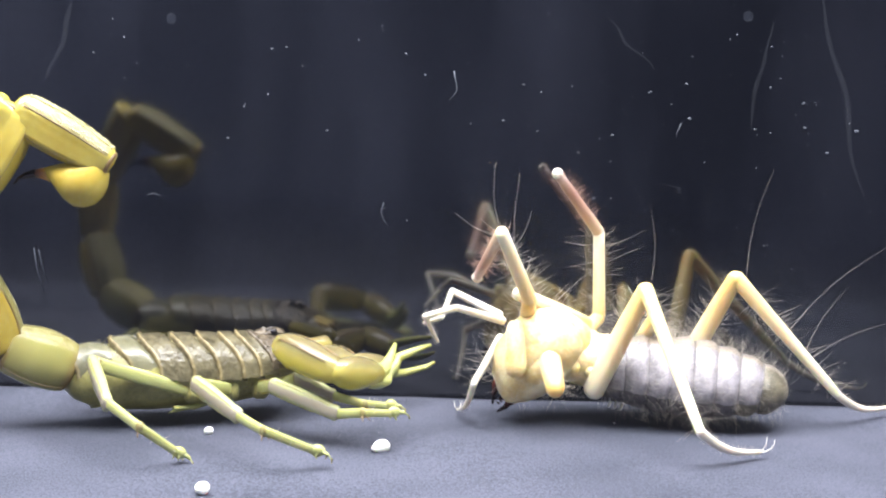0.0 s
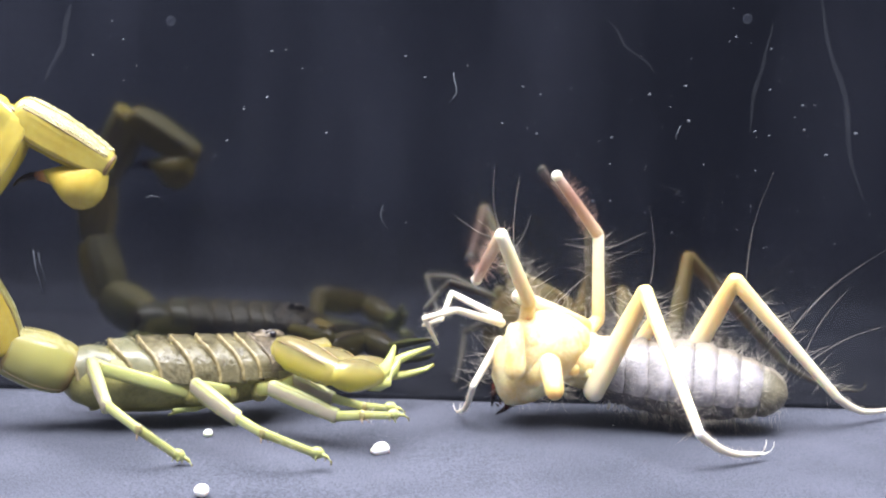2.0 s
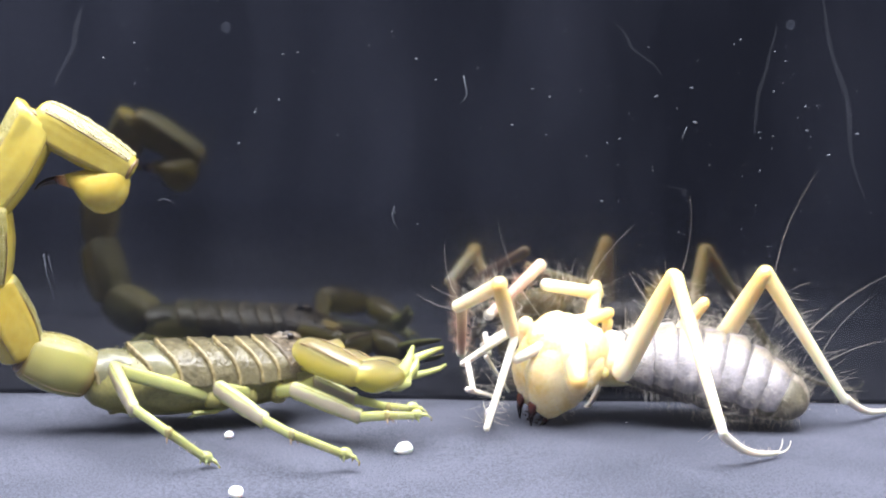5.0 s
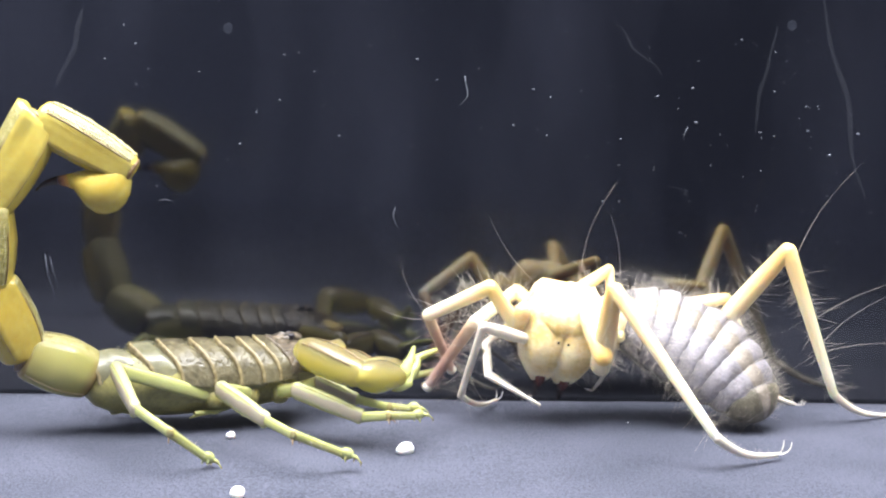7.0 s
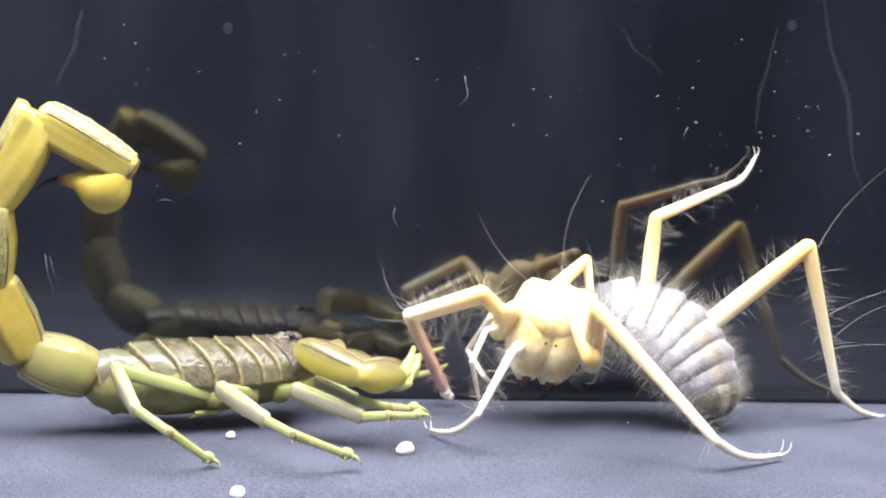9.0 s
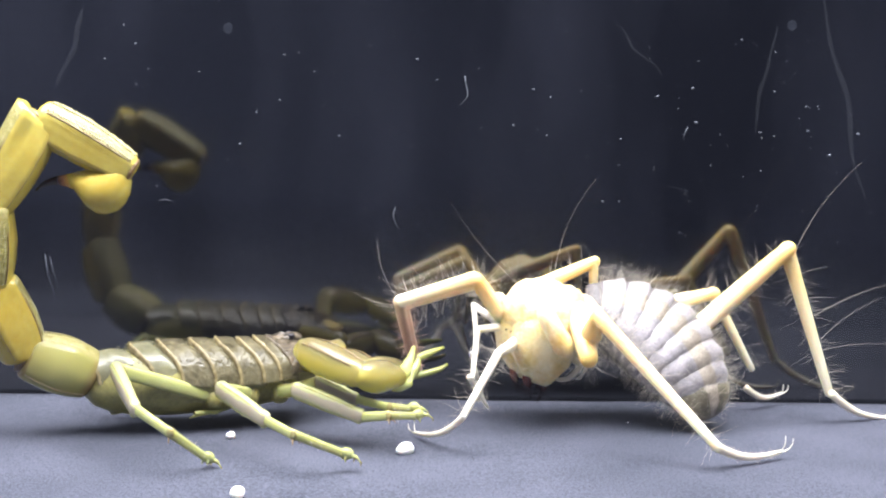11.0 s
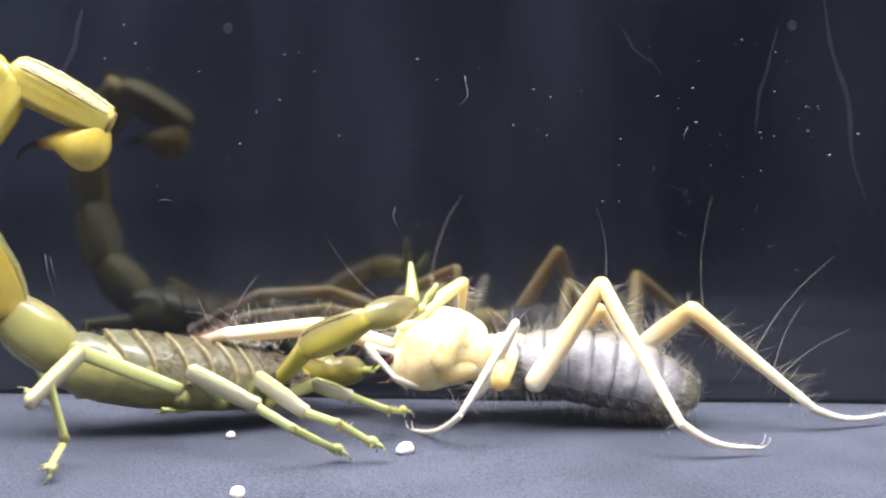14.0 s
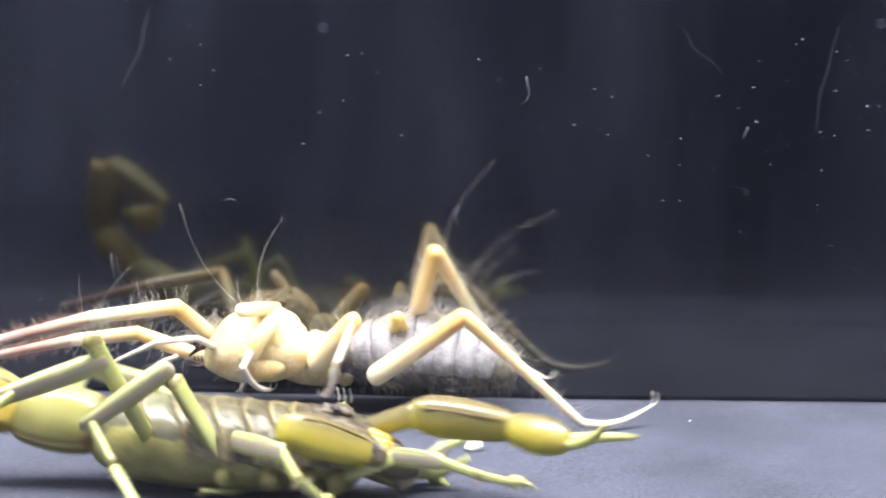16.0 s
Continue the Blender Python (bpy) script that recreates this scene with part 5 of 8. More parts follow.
    walk(K["sol_F4c"], [(0, pose(0.035, -0.00131, 0.0044, 0, 15, 34.9)), (3.6, pose(0.035, -0.00131, 0.0044, 0, 15, 34.9)), (3.8, pose(0.0346, -0.003, 0.00377, 0, 14.4, 36.5)), (4, pose(0.03384, -0.00316, 0.00374, 0, 14.4, 36.6)), (4.2, pose(0.03307, -0.00299, 0.00372, 0, 14.4, 35.4)), (6.5, pose(0.03286, -0.00196, 0.00415, 0, 19, 38.5)), (7, pose(0.0315, -0.00223, 0.00434, 0, 20.3, 26)), (7.5, pose(0.0334, -0.00076, 0.00428, 0, 21.9, 26.2)), (8, pose(0.03336, -0.00165, 0.00432, 0, 22.7, 34.7)), (8.5, pose(0.03386, -0.00124, 0.00463, 0, 24.8, 27.8)), (9, pose(0.03518, -0.00094, 0.00457, 0, 24.8, 27.8)), (11.5, pose(0.03576, -0.0006, 0.0042, 0, 20.6, 20.5)), (12, pose(0.03664, -0.00163, 0.00425, 0, 19.6, 22.8)), (12.5, pose(0.03644, -0.00044, 0.00374, 0, 17.8, 19.5)), (13, pose(0.03771, -0.00136, 0.00378, 0, 17.4, 22)), (13.5, pose(0.04018, -0.00294, 0.00388, 0, 16.6, 24.6)), (14, pose(0.04317, -0.0055, 0.00293, 0, 7.8, 17.7)), (14.5, pose(0.03981, -0.00318, 0.00578, 0, -7.4, 16.3)), (15, pose(0.03466, -0.00036, 0.00316, 0, -12.4, -39.8)), (15.25, pose(0.03757, -0.00217, 0.00354, 0, -14.8, -7.4)), (15.5, pose(0.04222, -0.00433, 0.0044, 0, -12.7, 25)), (15.75, pose(0.03284, 0.00041, 0.00767, 0, 12.8, 4.6)), (16, pose(0.02403, 0.0057, 0.01145, 0, 36.5, -20.3))])
    walk(K["sol_F3a"], [(0, pose(0.00785, 0.00493, 0.00981, 0, -33.9, -84.3)), (3.6, pose(0.00785, 0.00493, 0.00981, 0, -33.9, -84.3)), (4, pose(0.00774, 0.0045, 0.00905, -0.3, -33.3, -83.9)), (4.2, pose(0.00768, 0.00419, 0.00847, 1.8, -36, -87.5)), (5.35, pose(0.00764, 0.00099, 0.01091, -58.5, -46, -4.6)), (6.5, pose(0.01094, -0.00252, 0.01687, -85.7, -7, 49.4)), (7, pose(0.01054, -0.00099, 0.01666, -85.2, -1.1, 42.5)), (7.3, pose(0.00651, -0.00915, 0.0181, -86, -14.9, 48.5)), (7.4, pose(0.00651, -0.00565, 0.01713, -85.5, -52.8, 47.6)), (7.5, pose(0.00722, -0.00137, 0.01805, 42.5, -88.8, -80.7)), (7.7, pose(0.01, 0.00418, 0.01613, 31.5, -39.7, -69.7)), (7.85, pose(0.0094, 0.00247, 0.01542, -1.1, -29.1, -15)), (8, pose(0.0112, 0.0001, 0.0161, -12.4, -2.4, 24)), (8.5, pose(0.01242, 0.00177, 0.01709, -12.7, -7.2, 27.6)), (8.65, pose(0.01021, 0.00191, 0.01679, -1.5, -40, 1.1)), (8.8, pose(0.00977, 0.00208, 0.01799, 44.7, -58.5, -57)), (9, pose(0.0075, -0.00005, 0.01933, 17.4, -85.2, -29.1)), (9.2, pose(0.00784, -0.0005, 0.01897, 15.1, -56.5, -26.8)), (10.35, pose(0.00916, 0.00155, 0.01683, -7.5, -30.4, 4.9)), (11.5, pose(0.01199, 0.00367, 0.01567, -12.1, -0.2, 21.7)), (12, pose(0.01335, 0.00303, 0.01535, -12.3, -0.8, 36)), (12.25, pose(0.01102, 0.00472, 0.0136, 3.3, -31.5, -14.7)), (12.5, pose(0.01228, 0.00547, 0.01412, 43.9, -33.9, -83.5)), (12.75, pose(0.00918, -0.00011, 0.01191, -16.5, -46.9, -0.2)), (13, pose(0.00948, -0.00578, 0.01338, -45.6, -7.6, 56.1)), (13.25, pose(0.00933, 0.00036, 0.01024, -16.6, -41.2, -5.8)), (13.5, pose(0.01316, 0.00602, 0.01064, 32, -26.4, -83.3)), (14, pose(0.01114, 0.00462, 0.01062, 27.9, -34.8, -75.5)), (15, pose(0.00855, 0.00236, 0.00974, 29.9, -24.9, -79.4)), (15.5, pose(0.00599, 0.00046, 0.01135, 25.9, -27.9, -70.3)), (16, pose(0.01062, 0.00005, 0.01006, 31.1, -27.5, -81.7))])
    walk(K["sol_F3b"], [(0, pose(0.00864, -0.00304, 0.0152, 0, 38.4, 60)), (3.6, pose(0.00864, -0.00304, 0.0152, 0, 38.4, 60)), (4, pose(0.00861, -0.00352, 0.01435, 1.4, 36.4, 62.3)), (4.2, pose(0.00803, -0.00361, 0.01414, 1, 36, 61.6)), (6.5, pose(0.01718, 0.00476, 0.01804, -13, 58.3, 42.9)), (7, pose(0.01766, 0.00553, 0.01685, -28.1, 60.1, 25.4)), (7.15, pose(0.01419, 0.00111, 0.01924, -24.4, 26.6, 30.5)), (7.3, pose(0.01268, -0.00216, 0.02058, -24, -6.9, 33.1)), (7.5, pose(0.00726, -0.00158, 0.0277, -23.7, -13.4, 31.4)), (7.7, pose(0.01258, -0.00278, 0.02229, -23.4, 18.8, 37.4)), (8, pose(0.02001, 0.00402, 0.01651, -33.7, 69.5, 24)), (8.5, pose(0.0209, 0.00621, 0.01829, -91.7, 71.2, -37)), (8.65, pose(0.01614, 0.00177, 0.02281, -42.5, 50.4, 17.6)), (8.8, pose(0.01252, -0.00216, 0.02622, -32.6, 21.2, 33.9)), (9, pose(0.0082, -0.00044, 0.02895, -32.8, -18.9, 26)), (9.2, pose(0.01259, -0.0029, 0.02702, -33.5, 6.1, 32.6)), (10.35, pose(0.01591, 0.00184, 0.02208, -38.1, 38.2, 20.8)), (11.5, pose(0.02096, 0.00724, 0.01571, -64, 67, -10.4)), (12, pose(0.02116, 0.0087, 0.01548, -79.1, 59.8, -27.3)), (12.25, pose(0.01652, 0.00288, 0.01807, -44.2, 42.5, 16.2)), (12.5, pose(0.01318, -0.00249, 0.0195, -33.4, 16.8, 37.4)), (13, pose(0.01481, 0.00216, 0.01466, -25.3, 41.6, 53.5)), (13.5, pose(0.01416, -0.00257, 0.01494, -19.2, 31.6, 63.7)), (14, pose(0.01313, -0.00305, 0.01612, -18, 26.2, 66.1)), (15, pose(0.01016, -0.00624, 0.0138, -14.3, 31, 73.7)), (15.5, pose(0.00886, -0.00758, 0.01587, -12, 41.3, 77.7)), (16, pose(0.01185, -0.00842, 0.01451, -13.1, 28.7, 75.8))])
    walk(K["sol_F3c"], [(0, pose(0.01396, 0.00616, 0.00676, 0, 42.5, 19.2)), (3.6, pose(0.01396, 0.00616, 0.00676, 0, 42.5, 19.2)), (4, pose(0.01369, 0.00614, 0.00631, 0, 42.3, 23)), (4.2, pose(0.01324, 0.00604, 0.00618, 0, 42.4, 21.6)), (6.5, pose(0.02231, 0.00952, 0.00672, 0, 43.9, -23.1)), (7, pose(0.0237, 0.0084, 0.00522, 0, 38.1, 9.4)), (7.3, pose(0.02358, 0.00494, 0.02217, 0, -9.9, 37.8)), (7.5, pose(0.01848, 0.00527, 0.03084, 0, -25.7, 19.3)), (7.6, pose(0.01983, 0.00495, 0.02454, 0, 11.5, 13.5)), (7.7, pose(0.02278, 0.00501, 0.01793, 0, 48.5, 5.5)), (8, pose(0.02428, 0.00593, 0.00401, 0, 27.9, 30.5)), (8.5, pose(0.02465, 0.00339, 0.00453, 0, 23.6, 23.2)), (8.8, pose(0.02294, 0.00486, 0.02134, 0, -0.4, 35.4)), (9, pose(0.01962, 0.00515, 0.0333, 0, -31, 39.5)), (9.2, pose(0.02385, 0.00429, 0.0256, 0, -1.5, 41.8)), (11.5, pose(0.02615, 0.00628, 0.00326, 0, 12.8, 29.4)), (12, pose(0.02741, 0.00548, 0.00343, 0, 13.8, 25.5)), (12.5, pose(0.02348, 0.00539, 0.01558, 0, -0.3, 24.8)), (13, pose(0.02069, 0.01011, 0.00588, 0, 46.7, 4.8)), (13.5, pose(0.01929, 0.0078, 0.00781, 0, 50.1, 6.1)), (14, pose(0.01806, 0.00807, 0.01014, 0, 55, -19.5)), (15, pose(0.01341, 0.0049, 0.00683, 0, 43.8, 27.3)), (15.5, pose(0.01103, 0.00236, 0.00694, 0, 46.9, 48.8)), (16, pose(0.01477, 0.00309, 0.00801, 0, 51.9, 28.8))])
    walk(K["sol_F2a"], [(0, pose(-0.01056, -0.00514, 0.01816, 0, 21.6, 29.1)), (3.6, pose(-0.01056, -0.00514, 0.01816, 0, 21.6, 29.1)), (4, pose(-0.01132, -0.00508, 0.01412, 2.4, 14.3, 36.8)), (4.2, pose(-0.01189, -0.00509, 0.01264, 2.3, 9.3, 36.3)), (6.5, pose(-0.00843, -0.00197, 0.01485, 2.9, -23.5, 31)), (7, pose(-0.0089, -0.00128, 0.016, -0.2, -21.8, 39.2)), (7.5, pose(-0.00935, -0.0002, 0.01769, 4.9, -18.5, 24.4)), (8, pose(-0.00708, -0.0021, 0.01586, -4, -27.4, 46.8)), (8.5, pose(-0.00702, -0.001, 0.01673, 1.7, -23.5, 33.7)), (9, pose(-0.00787, -0.00203, 0.01725, -4.4, -21.9, 49.4)), (11.5, pose(-0.00991, 0.00288, 0.01732, 13.1, -21.7, 4.4)), (12, pose(-0.00919, 0.00149, 0.01776, 7.4, -13.2, 23.2)), (12.5, pose(-0.00931, -0.00048, 0.0164, 6.4, -12.4, 27.8)), (13, pose(-0.0125, 0.00325, 0.01472, 14.4, -19.3, -0.9)), (13.5, pose(-0.01303, 0.00161, 0.01363, 13.9, -23.1, 0.6)), (14, pose(-0.01456, -0.00427, 0.01355, -2.6, -24.5, 40.1)), (14.5, pose(-0.00711, -0.00436, 0.01393, -16.4, -13.4, 80.8)), (15, pose(-0.01067, -0.00414, 0.01531, -16.3, 11.1, 73.5)), (16, pose(-0.00924, -0.01222, 0.01563, -16.2, 5.8, 74))])
    walk(K["sol_F2b"], [(0, pose(-0.00016, 0.00066, 0.01345, 0, 44.4, 111.4)), (3.6, pose(-0.00016, 0.00066, 0.01345, 0, 44.4, 111.4)), (4, pose(-0.00139, 0.00235, 0.01096, -7.9, 37.3, 99.4)), (4.2, pose(-0.0017, 0.00238, 0.01057, -7.4, 37.5, 100.3)), (5.35, pose(0.00008, 0.00273, 0.01558, -35.4, 68.1, 66.6)), (6.5, pose(0.00163, 0.00408, 0.01995, -127.6, 63.7, -30.8)), (7, pose(0.00031, 0.00623, 0.02075, -179.5, 66.5, -87.2)), (7.5, pose(0.0017, 0.00481, 0.02174, 172.8, 68.1, -95.5)), (8, pose(0.00069, 0.00619, 0.02176, 176.3, 70.7, -91.8)), (8.5, pose(0.00274, 0.00551, 0.02184, 166.4, 71.5, -102.2)), (9, pose(-0.00014, 0.00698, 0.02203, -171.8, 67.2, -79)), (11.5, pose(0.00195, 0.0038, 0.02206, -20.2, 73.8, 74.1)), (12, pose(0.00226, 0.00639, 0.02068, 110.5, 83, -154.4)), (12.5, pose(0.00174, 0.00536, 0.01914, -2, 63.5, 91.6)), (13, pose(-0.00042, 0.00305, 0.01896, -1.6, 57.6, 92)), (13.5, pose(-0.00126, 0.00173, 0.01866, -0.9, 46.8, 92.9)), (14, pose(-0.00565, 0.00324, 0.01885, -3.8, 47, 89)), (14.25, pose(-0.00355, 0.00517, 0.0192, 53.3, 34.6, 168.2)), (14.5, pose(-0.00513, 0.00793, 0.0169, 64.3, -8.1, -149.1)), (15, pose(-0.00709, 0.0079, 0.01285, 75.9, 36.8, -107.5)), (15.5, pose(-0.00572, 0.00398, 0.01502, 22.7, 64, -172.1)), (16, pose(-0.00573, 0.00002, 0.01435, -36.2, 39.7, 117.8))])
    walk(K["sol_F2c"], [(0, pose(-0.00249, 0.0066, 0.0072, 0, 53.6, 134.5)), (3.6, pose(-0.00249, 0.0066, 0.0072, 0, 53.6, 134.5)), (4, pose(-0.00258, 0.00952, 0.00542, 36.9, 53, 179.7)), (4.2, pose(-0.003, 0.00952, 0.00501, 36.9, 52.8, 179.7)), (6.5, pose(0.00616, 0.00138, 0.00929, -47.4, 66.7, 87.4)), (7, pose(0.0005, 0.00238, 0.01191, 64.5, 71.3, -157.1)), (7.5, pose(0.00136, 0.00127, 0.01291, 83.3, 76.2, -137.5)), (8, pose(0.00059, 0.003, 0.01264, 116.4, 78.4, -103.6)), (8.5, pose(0.0021, 0.00252, 0.01272, 93, 77.3, -127.6)), (9, pose(0.00055, 0.00341, 0.01336, 144.6, 78.6, -75)), (11.5, pose(0.00266, 0.00631, 0.01306, 77.9, 70, -143.5)), (12, pose(0.00124, 0.0059, 0.01141, 90.4, 77.2, -130.5)), (12.5, pose(0.00163, 0.00952, 0.01082, 90.5, 73, -130.4)), (13, pose(-0.0006, 0.0081, 0.011, 100.9, 84.9, -119.9)), (13.5, pose(-0.00159, 0.0082, 0.01177, 84.7, 75.5, -136.3)), (14, pose(-0.00554, 0.00952, 0.01212, 102.2, 75, -118.2)), (14.25, pose(-0.00886, 0.00644, 0.01562, 56.9, 45.5, -168.1)), (14.5, pose(-0.01308, 0.00318, 0.01822, 51.1, 10.6, -179.7)), (14.75, pose(-0.01068, 0.00161, 0.01319, 38.1, 32.9, 146.7)), (15, pose(-0.00933, 0.00081, 0.00729, 8.2, 42.2, 99.4)), (16, pose(-0.0089, 0.00606, 0.00868, 81.1, 70.3, -179))])
    walk(K["sol_Pa"], [(0, pose(-0.00881, 0.00136, 0.01207, 0, -32.8, -92)), (3.6, pose(-0.00881, 0.00136, 0.01207, 0, -32.8, -92)), (3.8, pose(-0.01334, 0.00109, 0.00982, -22.1, -40.3, -55.8)), (4, pose(-0.01348, 0.00146, 0.00885, 4, -62.4, -88.2)), (4.2, pose(-0.01607, -0.00716, 0.0109, 21.1, -55.2, -108.1)), (6.5, pose(-0.01303, -0.00105, 0.01391, 29.7, -42.3, -119.5)), (7, pose(-0.01311, -0.0022, 0.0121, 40.7, -46.1, -135.2)), (7.5, pose(-0.0111, -0.00105, 0.01311, 42, -38.4, -137.1)), (8, pose(-0.01374, -0.00067, 0.01222, 35.2, -36.2, -126)), (8.5, pose(-0.01092, -0.00037, 0.01299, 37.5, -36.7, -129.9)), (9, pose(-0.01172, -0.00016, 0.01333, 33.9, -31.9, -123.4)), (11.5, pose(-0.01161, -0.00002, 0.01385, 36.6, -42.6, -127.8)), (12, pose(-0.0117, -0.0002, 0.01305, 41.3, -40.6, -135)), (12.5, pose(-0.0117, -0.00035, 0.01227, 34, -38.2, -123.4)), (13, pose(-0.01125, 0.00023, 0.01216, 33.5, -43.6, -122.7)), (13.5, pose(-0.01347, 0.00312, 0.01159, 37.1, -32.7, -128.5)), (14, pose(-0.01611, -0.0026, 0.01071, 53, -17, -165)), (14.5, pose(-0.01692, -0.00174, 0.01121, 46.2, -40.6, -151.2)), (15, pose(-0.01609, -0.00142, 0.01151, 24.4, -43.9, -119.3)), (15.5, pose(-0.01455, -0.00397, 0.01019, 22.2, -29.7, -115.6)), (16, pose(-0.01496, -0.00303, 0.01099, 19, -28.6, -109))])
    walk(K["sol_Pb"], [(0, pose(-0.00911, -0.00738, 0.01772, 0, -49.1, -122.4)), (3.6, pose(-0.00911, -0.00738, 0.01772, 0, -49.1, -122.4)), (3.8, pose(-0.00888, -0.00547, 0.01656, 12.8, -44.3, -139.9)), (4, pose(-0.01333, -0.00336, 0.01808, 8.1, -12, -130.4)), (4.1, pose(-0.01244, -0.00865, 0.01897, 13, 3.5, 170)), (4.2, pose(-0.01791, -0.0128, 0.01945, 1.8, 15.5, 109)), (6.5, pose(-0.01682, -0.00776, 0.02091, 11.6, 25.3, 136.4)), (7, pose(-0.01823, -0.00729, 0.01959, 11.4, 24.6, 136)), (7.5, pose(-0.01708, -0.0066, 0.01958, 12.3, 22.4, 138.2)), (8, pose(-0.01868, -0.00746, 0.01838, 11.1, 15.8, 134.6)), (8.5, pose(-0.01628, -0.00678, 0.01922, 15.1, 13.3, 150.5)), (9, pose(-0.01658, -0.00754, 0.01884, 14.1, 19.7, 146.8)), (11.5, pose(-0.01631, -0.00607, 0.0209, 15.4, 18.9, 150.9)), (12, pose(-0.01729, -0.00579, 0.01982, 16.8, 18.6, 155)), (12.5, pose(-0.0162, -0.00718, 0.01872, 14.7, 11.1, 147)), (13, pose(-0.01532, -0.00613, 0.01933, 15.2, -6.9, 161.3)), (13.5, pose(-0.01893, -0.00373, 0.01721, 11.3, -5.1, -162.7)), (14, pose(-0.02573, -0.00518, 0.01375, 11.3, 4.8, -168.1)), (14.5, pose(-0.02384, -0.00555, 0.01799, 10.8, 2.2, -176.4)), (15, pose(-0.01976, -0.00797, 0.01872, 10.8, 15.6, -176.9)), (15.5, pose(-0.01846, -0.01212, 0.01535, 4.8, 12.8, 159.3)), (16, pose(-0.01793, -0.01167, 0.01598, 6.7, 9.3, 168.8))])
    walk(K["sol_Pc"], [(0, pose(-0.01347, -0.01426, 0.02712, 0, 31.9, 102.8)), (3.6, pose(-0.01347, -0.01426, 0.02712, 0, 31.9, 102.8)), (3.8, pose(-0.01569, -0.01122, 0.02525, 0.3, 46.2, 103.4)), (4, pose(-0.02119, -0.01259, 0.02066, -9.9, 30.3, 87.1)), (4.2, pose(-0.02179, -0.00153, 0.01614, -8.6, 31.2, 89.6)), (6.5, pose(-0.02497, 0.00001, 0.01559, -22.8, 50.2, 68.3)), (7, pose(-0.02636, 0.00057, 0.01442, -24.8, 44.4, 65.6)), (7.5, pose(-0.02566, 0.00108, 0.01483, -50.2, 62.4, 34.5)), (8, pose(-0.02708, 0.00108, 0.01498, -65.1, 60.9, 17.7)), (8.5, pose(-0.02683, -0.00079, 0.01636, -38, 72, 46.9)), (9, pose(-0.02639, -0.00111, 0.01464, -51.5, 60.5, 32.4)), (11.5, pose(-0.0266, -0.00035, 0.01687, -13.8, 49.9, 77.3)), (12, pose(-0.02799, -0.00081, 0.01586, -14.2, 45.4, 76.8)), (12.5, pose(-0.02643, -0.00054, 0.01632, -16.3, 44.3, 73.8)), (13, pose(-0.027, -0.00217, 0.02083, 10.2, 53.5, 108.3)), (13.5, pose(-0.03068, -0.0074, 0.0183, 30.4, 34.3, 136.9)), (14, pose(-0.03801, -0.00778, 0.01269, 30.6, 18.8, 137.2)), (14.5, pose(-0.03633, -0.00634, 0.01751, 49.3, 32.1, 178.9)), (15, pose(-0.03187, -0.00863, 0.01534, 49, 16.5, 178.1)), (15.5, pose(-0.02979, -0.00783, 0.01259, 45.1, 14, 163.6)), (16, pose(-0.03001, -0.00928, 0.01396, 47.4, 15.3, 172.3))])
    walk(K["sol_Qa"], [(0, pose(-0.00291, 0.00005, 0.01002, 0, -17.7, 56.8)), (3.6, pose(-0.00291, 0.00005, 0.01002, 0, -17.7, 56.8)), (3.8, pose(-0.00306, -0.00018, 0.01084, 1.3, -14.7, 52.3)), (4, pose(-0.00306, -0.00055, 0.0102, -1, -18.4, 60.1)), (4.2, pose(-0.00311, 0.00127, 0.0095, 0.1, -23.2, 57)), (6.5, pose(-0.00694, 0.00273, 0.01747, -37.2, -36.5, 125)), (7, pose(-0.01008, -0.00009, 0.01456, -28.9, -13.3, 105.8)), (7.25, pose(-0.00882, 0.00194, 0.01196, -51.7, -41.7, 151.6)), (7.5, pose(-0.00982, 0.00519, 0.01166, -98.1, -40.3, -142)), (8, pose(-0.01255, 0.00542, 0.01078, -106.4, -38, -129)), (8.5, pose(-0.00955, 0.00682, 0.0114, -103.4, -38.7, -133.8)), (9, pose(-0.01035, 0.00783, 0.01163, -107.8, -33.6, -126.4)), (11.5, pose(-0.0107, 0.00469, 0.01274, -105.2, -44.2, -130.5)), (12, pose(-0.01084, 0.00459, 0.01191, -99.9, -41.9, -138.2)), (12.5, pose(-0.01086, 0.00427, 0.01116, -108.4, -39.3, -125.2)), (13, pose(-0.01013, 0.00792, 0.01043, -107.3, -46.4, -126.8)), (13.25, pose(-0.01067, 0.00384, 0.00995, -54.7, -48.2, 165.3)), (13.5, pose(-0.01306, 0.00021, 0.01162, -29.2, -19.9, 122.5)), (14, pose(-0.01578, 0.00273, 0.00942, -46.8, -14.6, 177.6)), (14.5, pose(-0.01649, 0.0032, 0.00992, -57.1, -41.7, -161.3)), (14.75, pose(-0.01745, 0.00054, 0.0094, -34.3, -32.3, 161.7)), (15, pose(-0.0195, -0.00181, 0.00962, -22.9, -14.8, 134)), (15.25, pose(-0.01787, -0.00008, 0.00739, -38.2, -25.8, 176.2)), (15.5, pose(-0.0184, 0.00177, 0.00621, -58.1, -23.8, -138.6)), (16, pose(-0.0155, -0.00168, 0.00701, -43.6, -21.3, -175.2))])
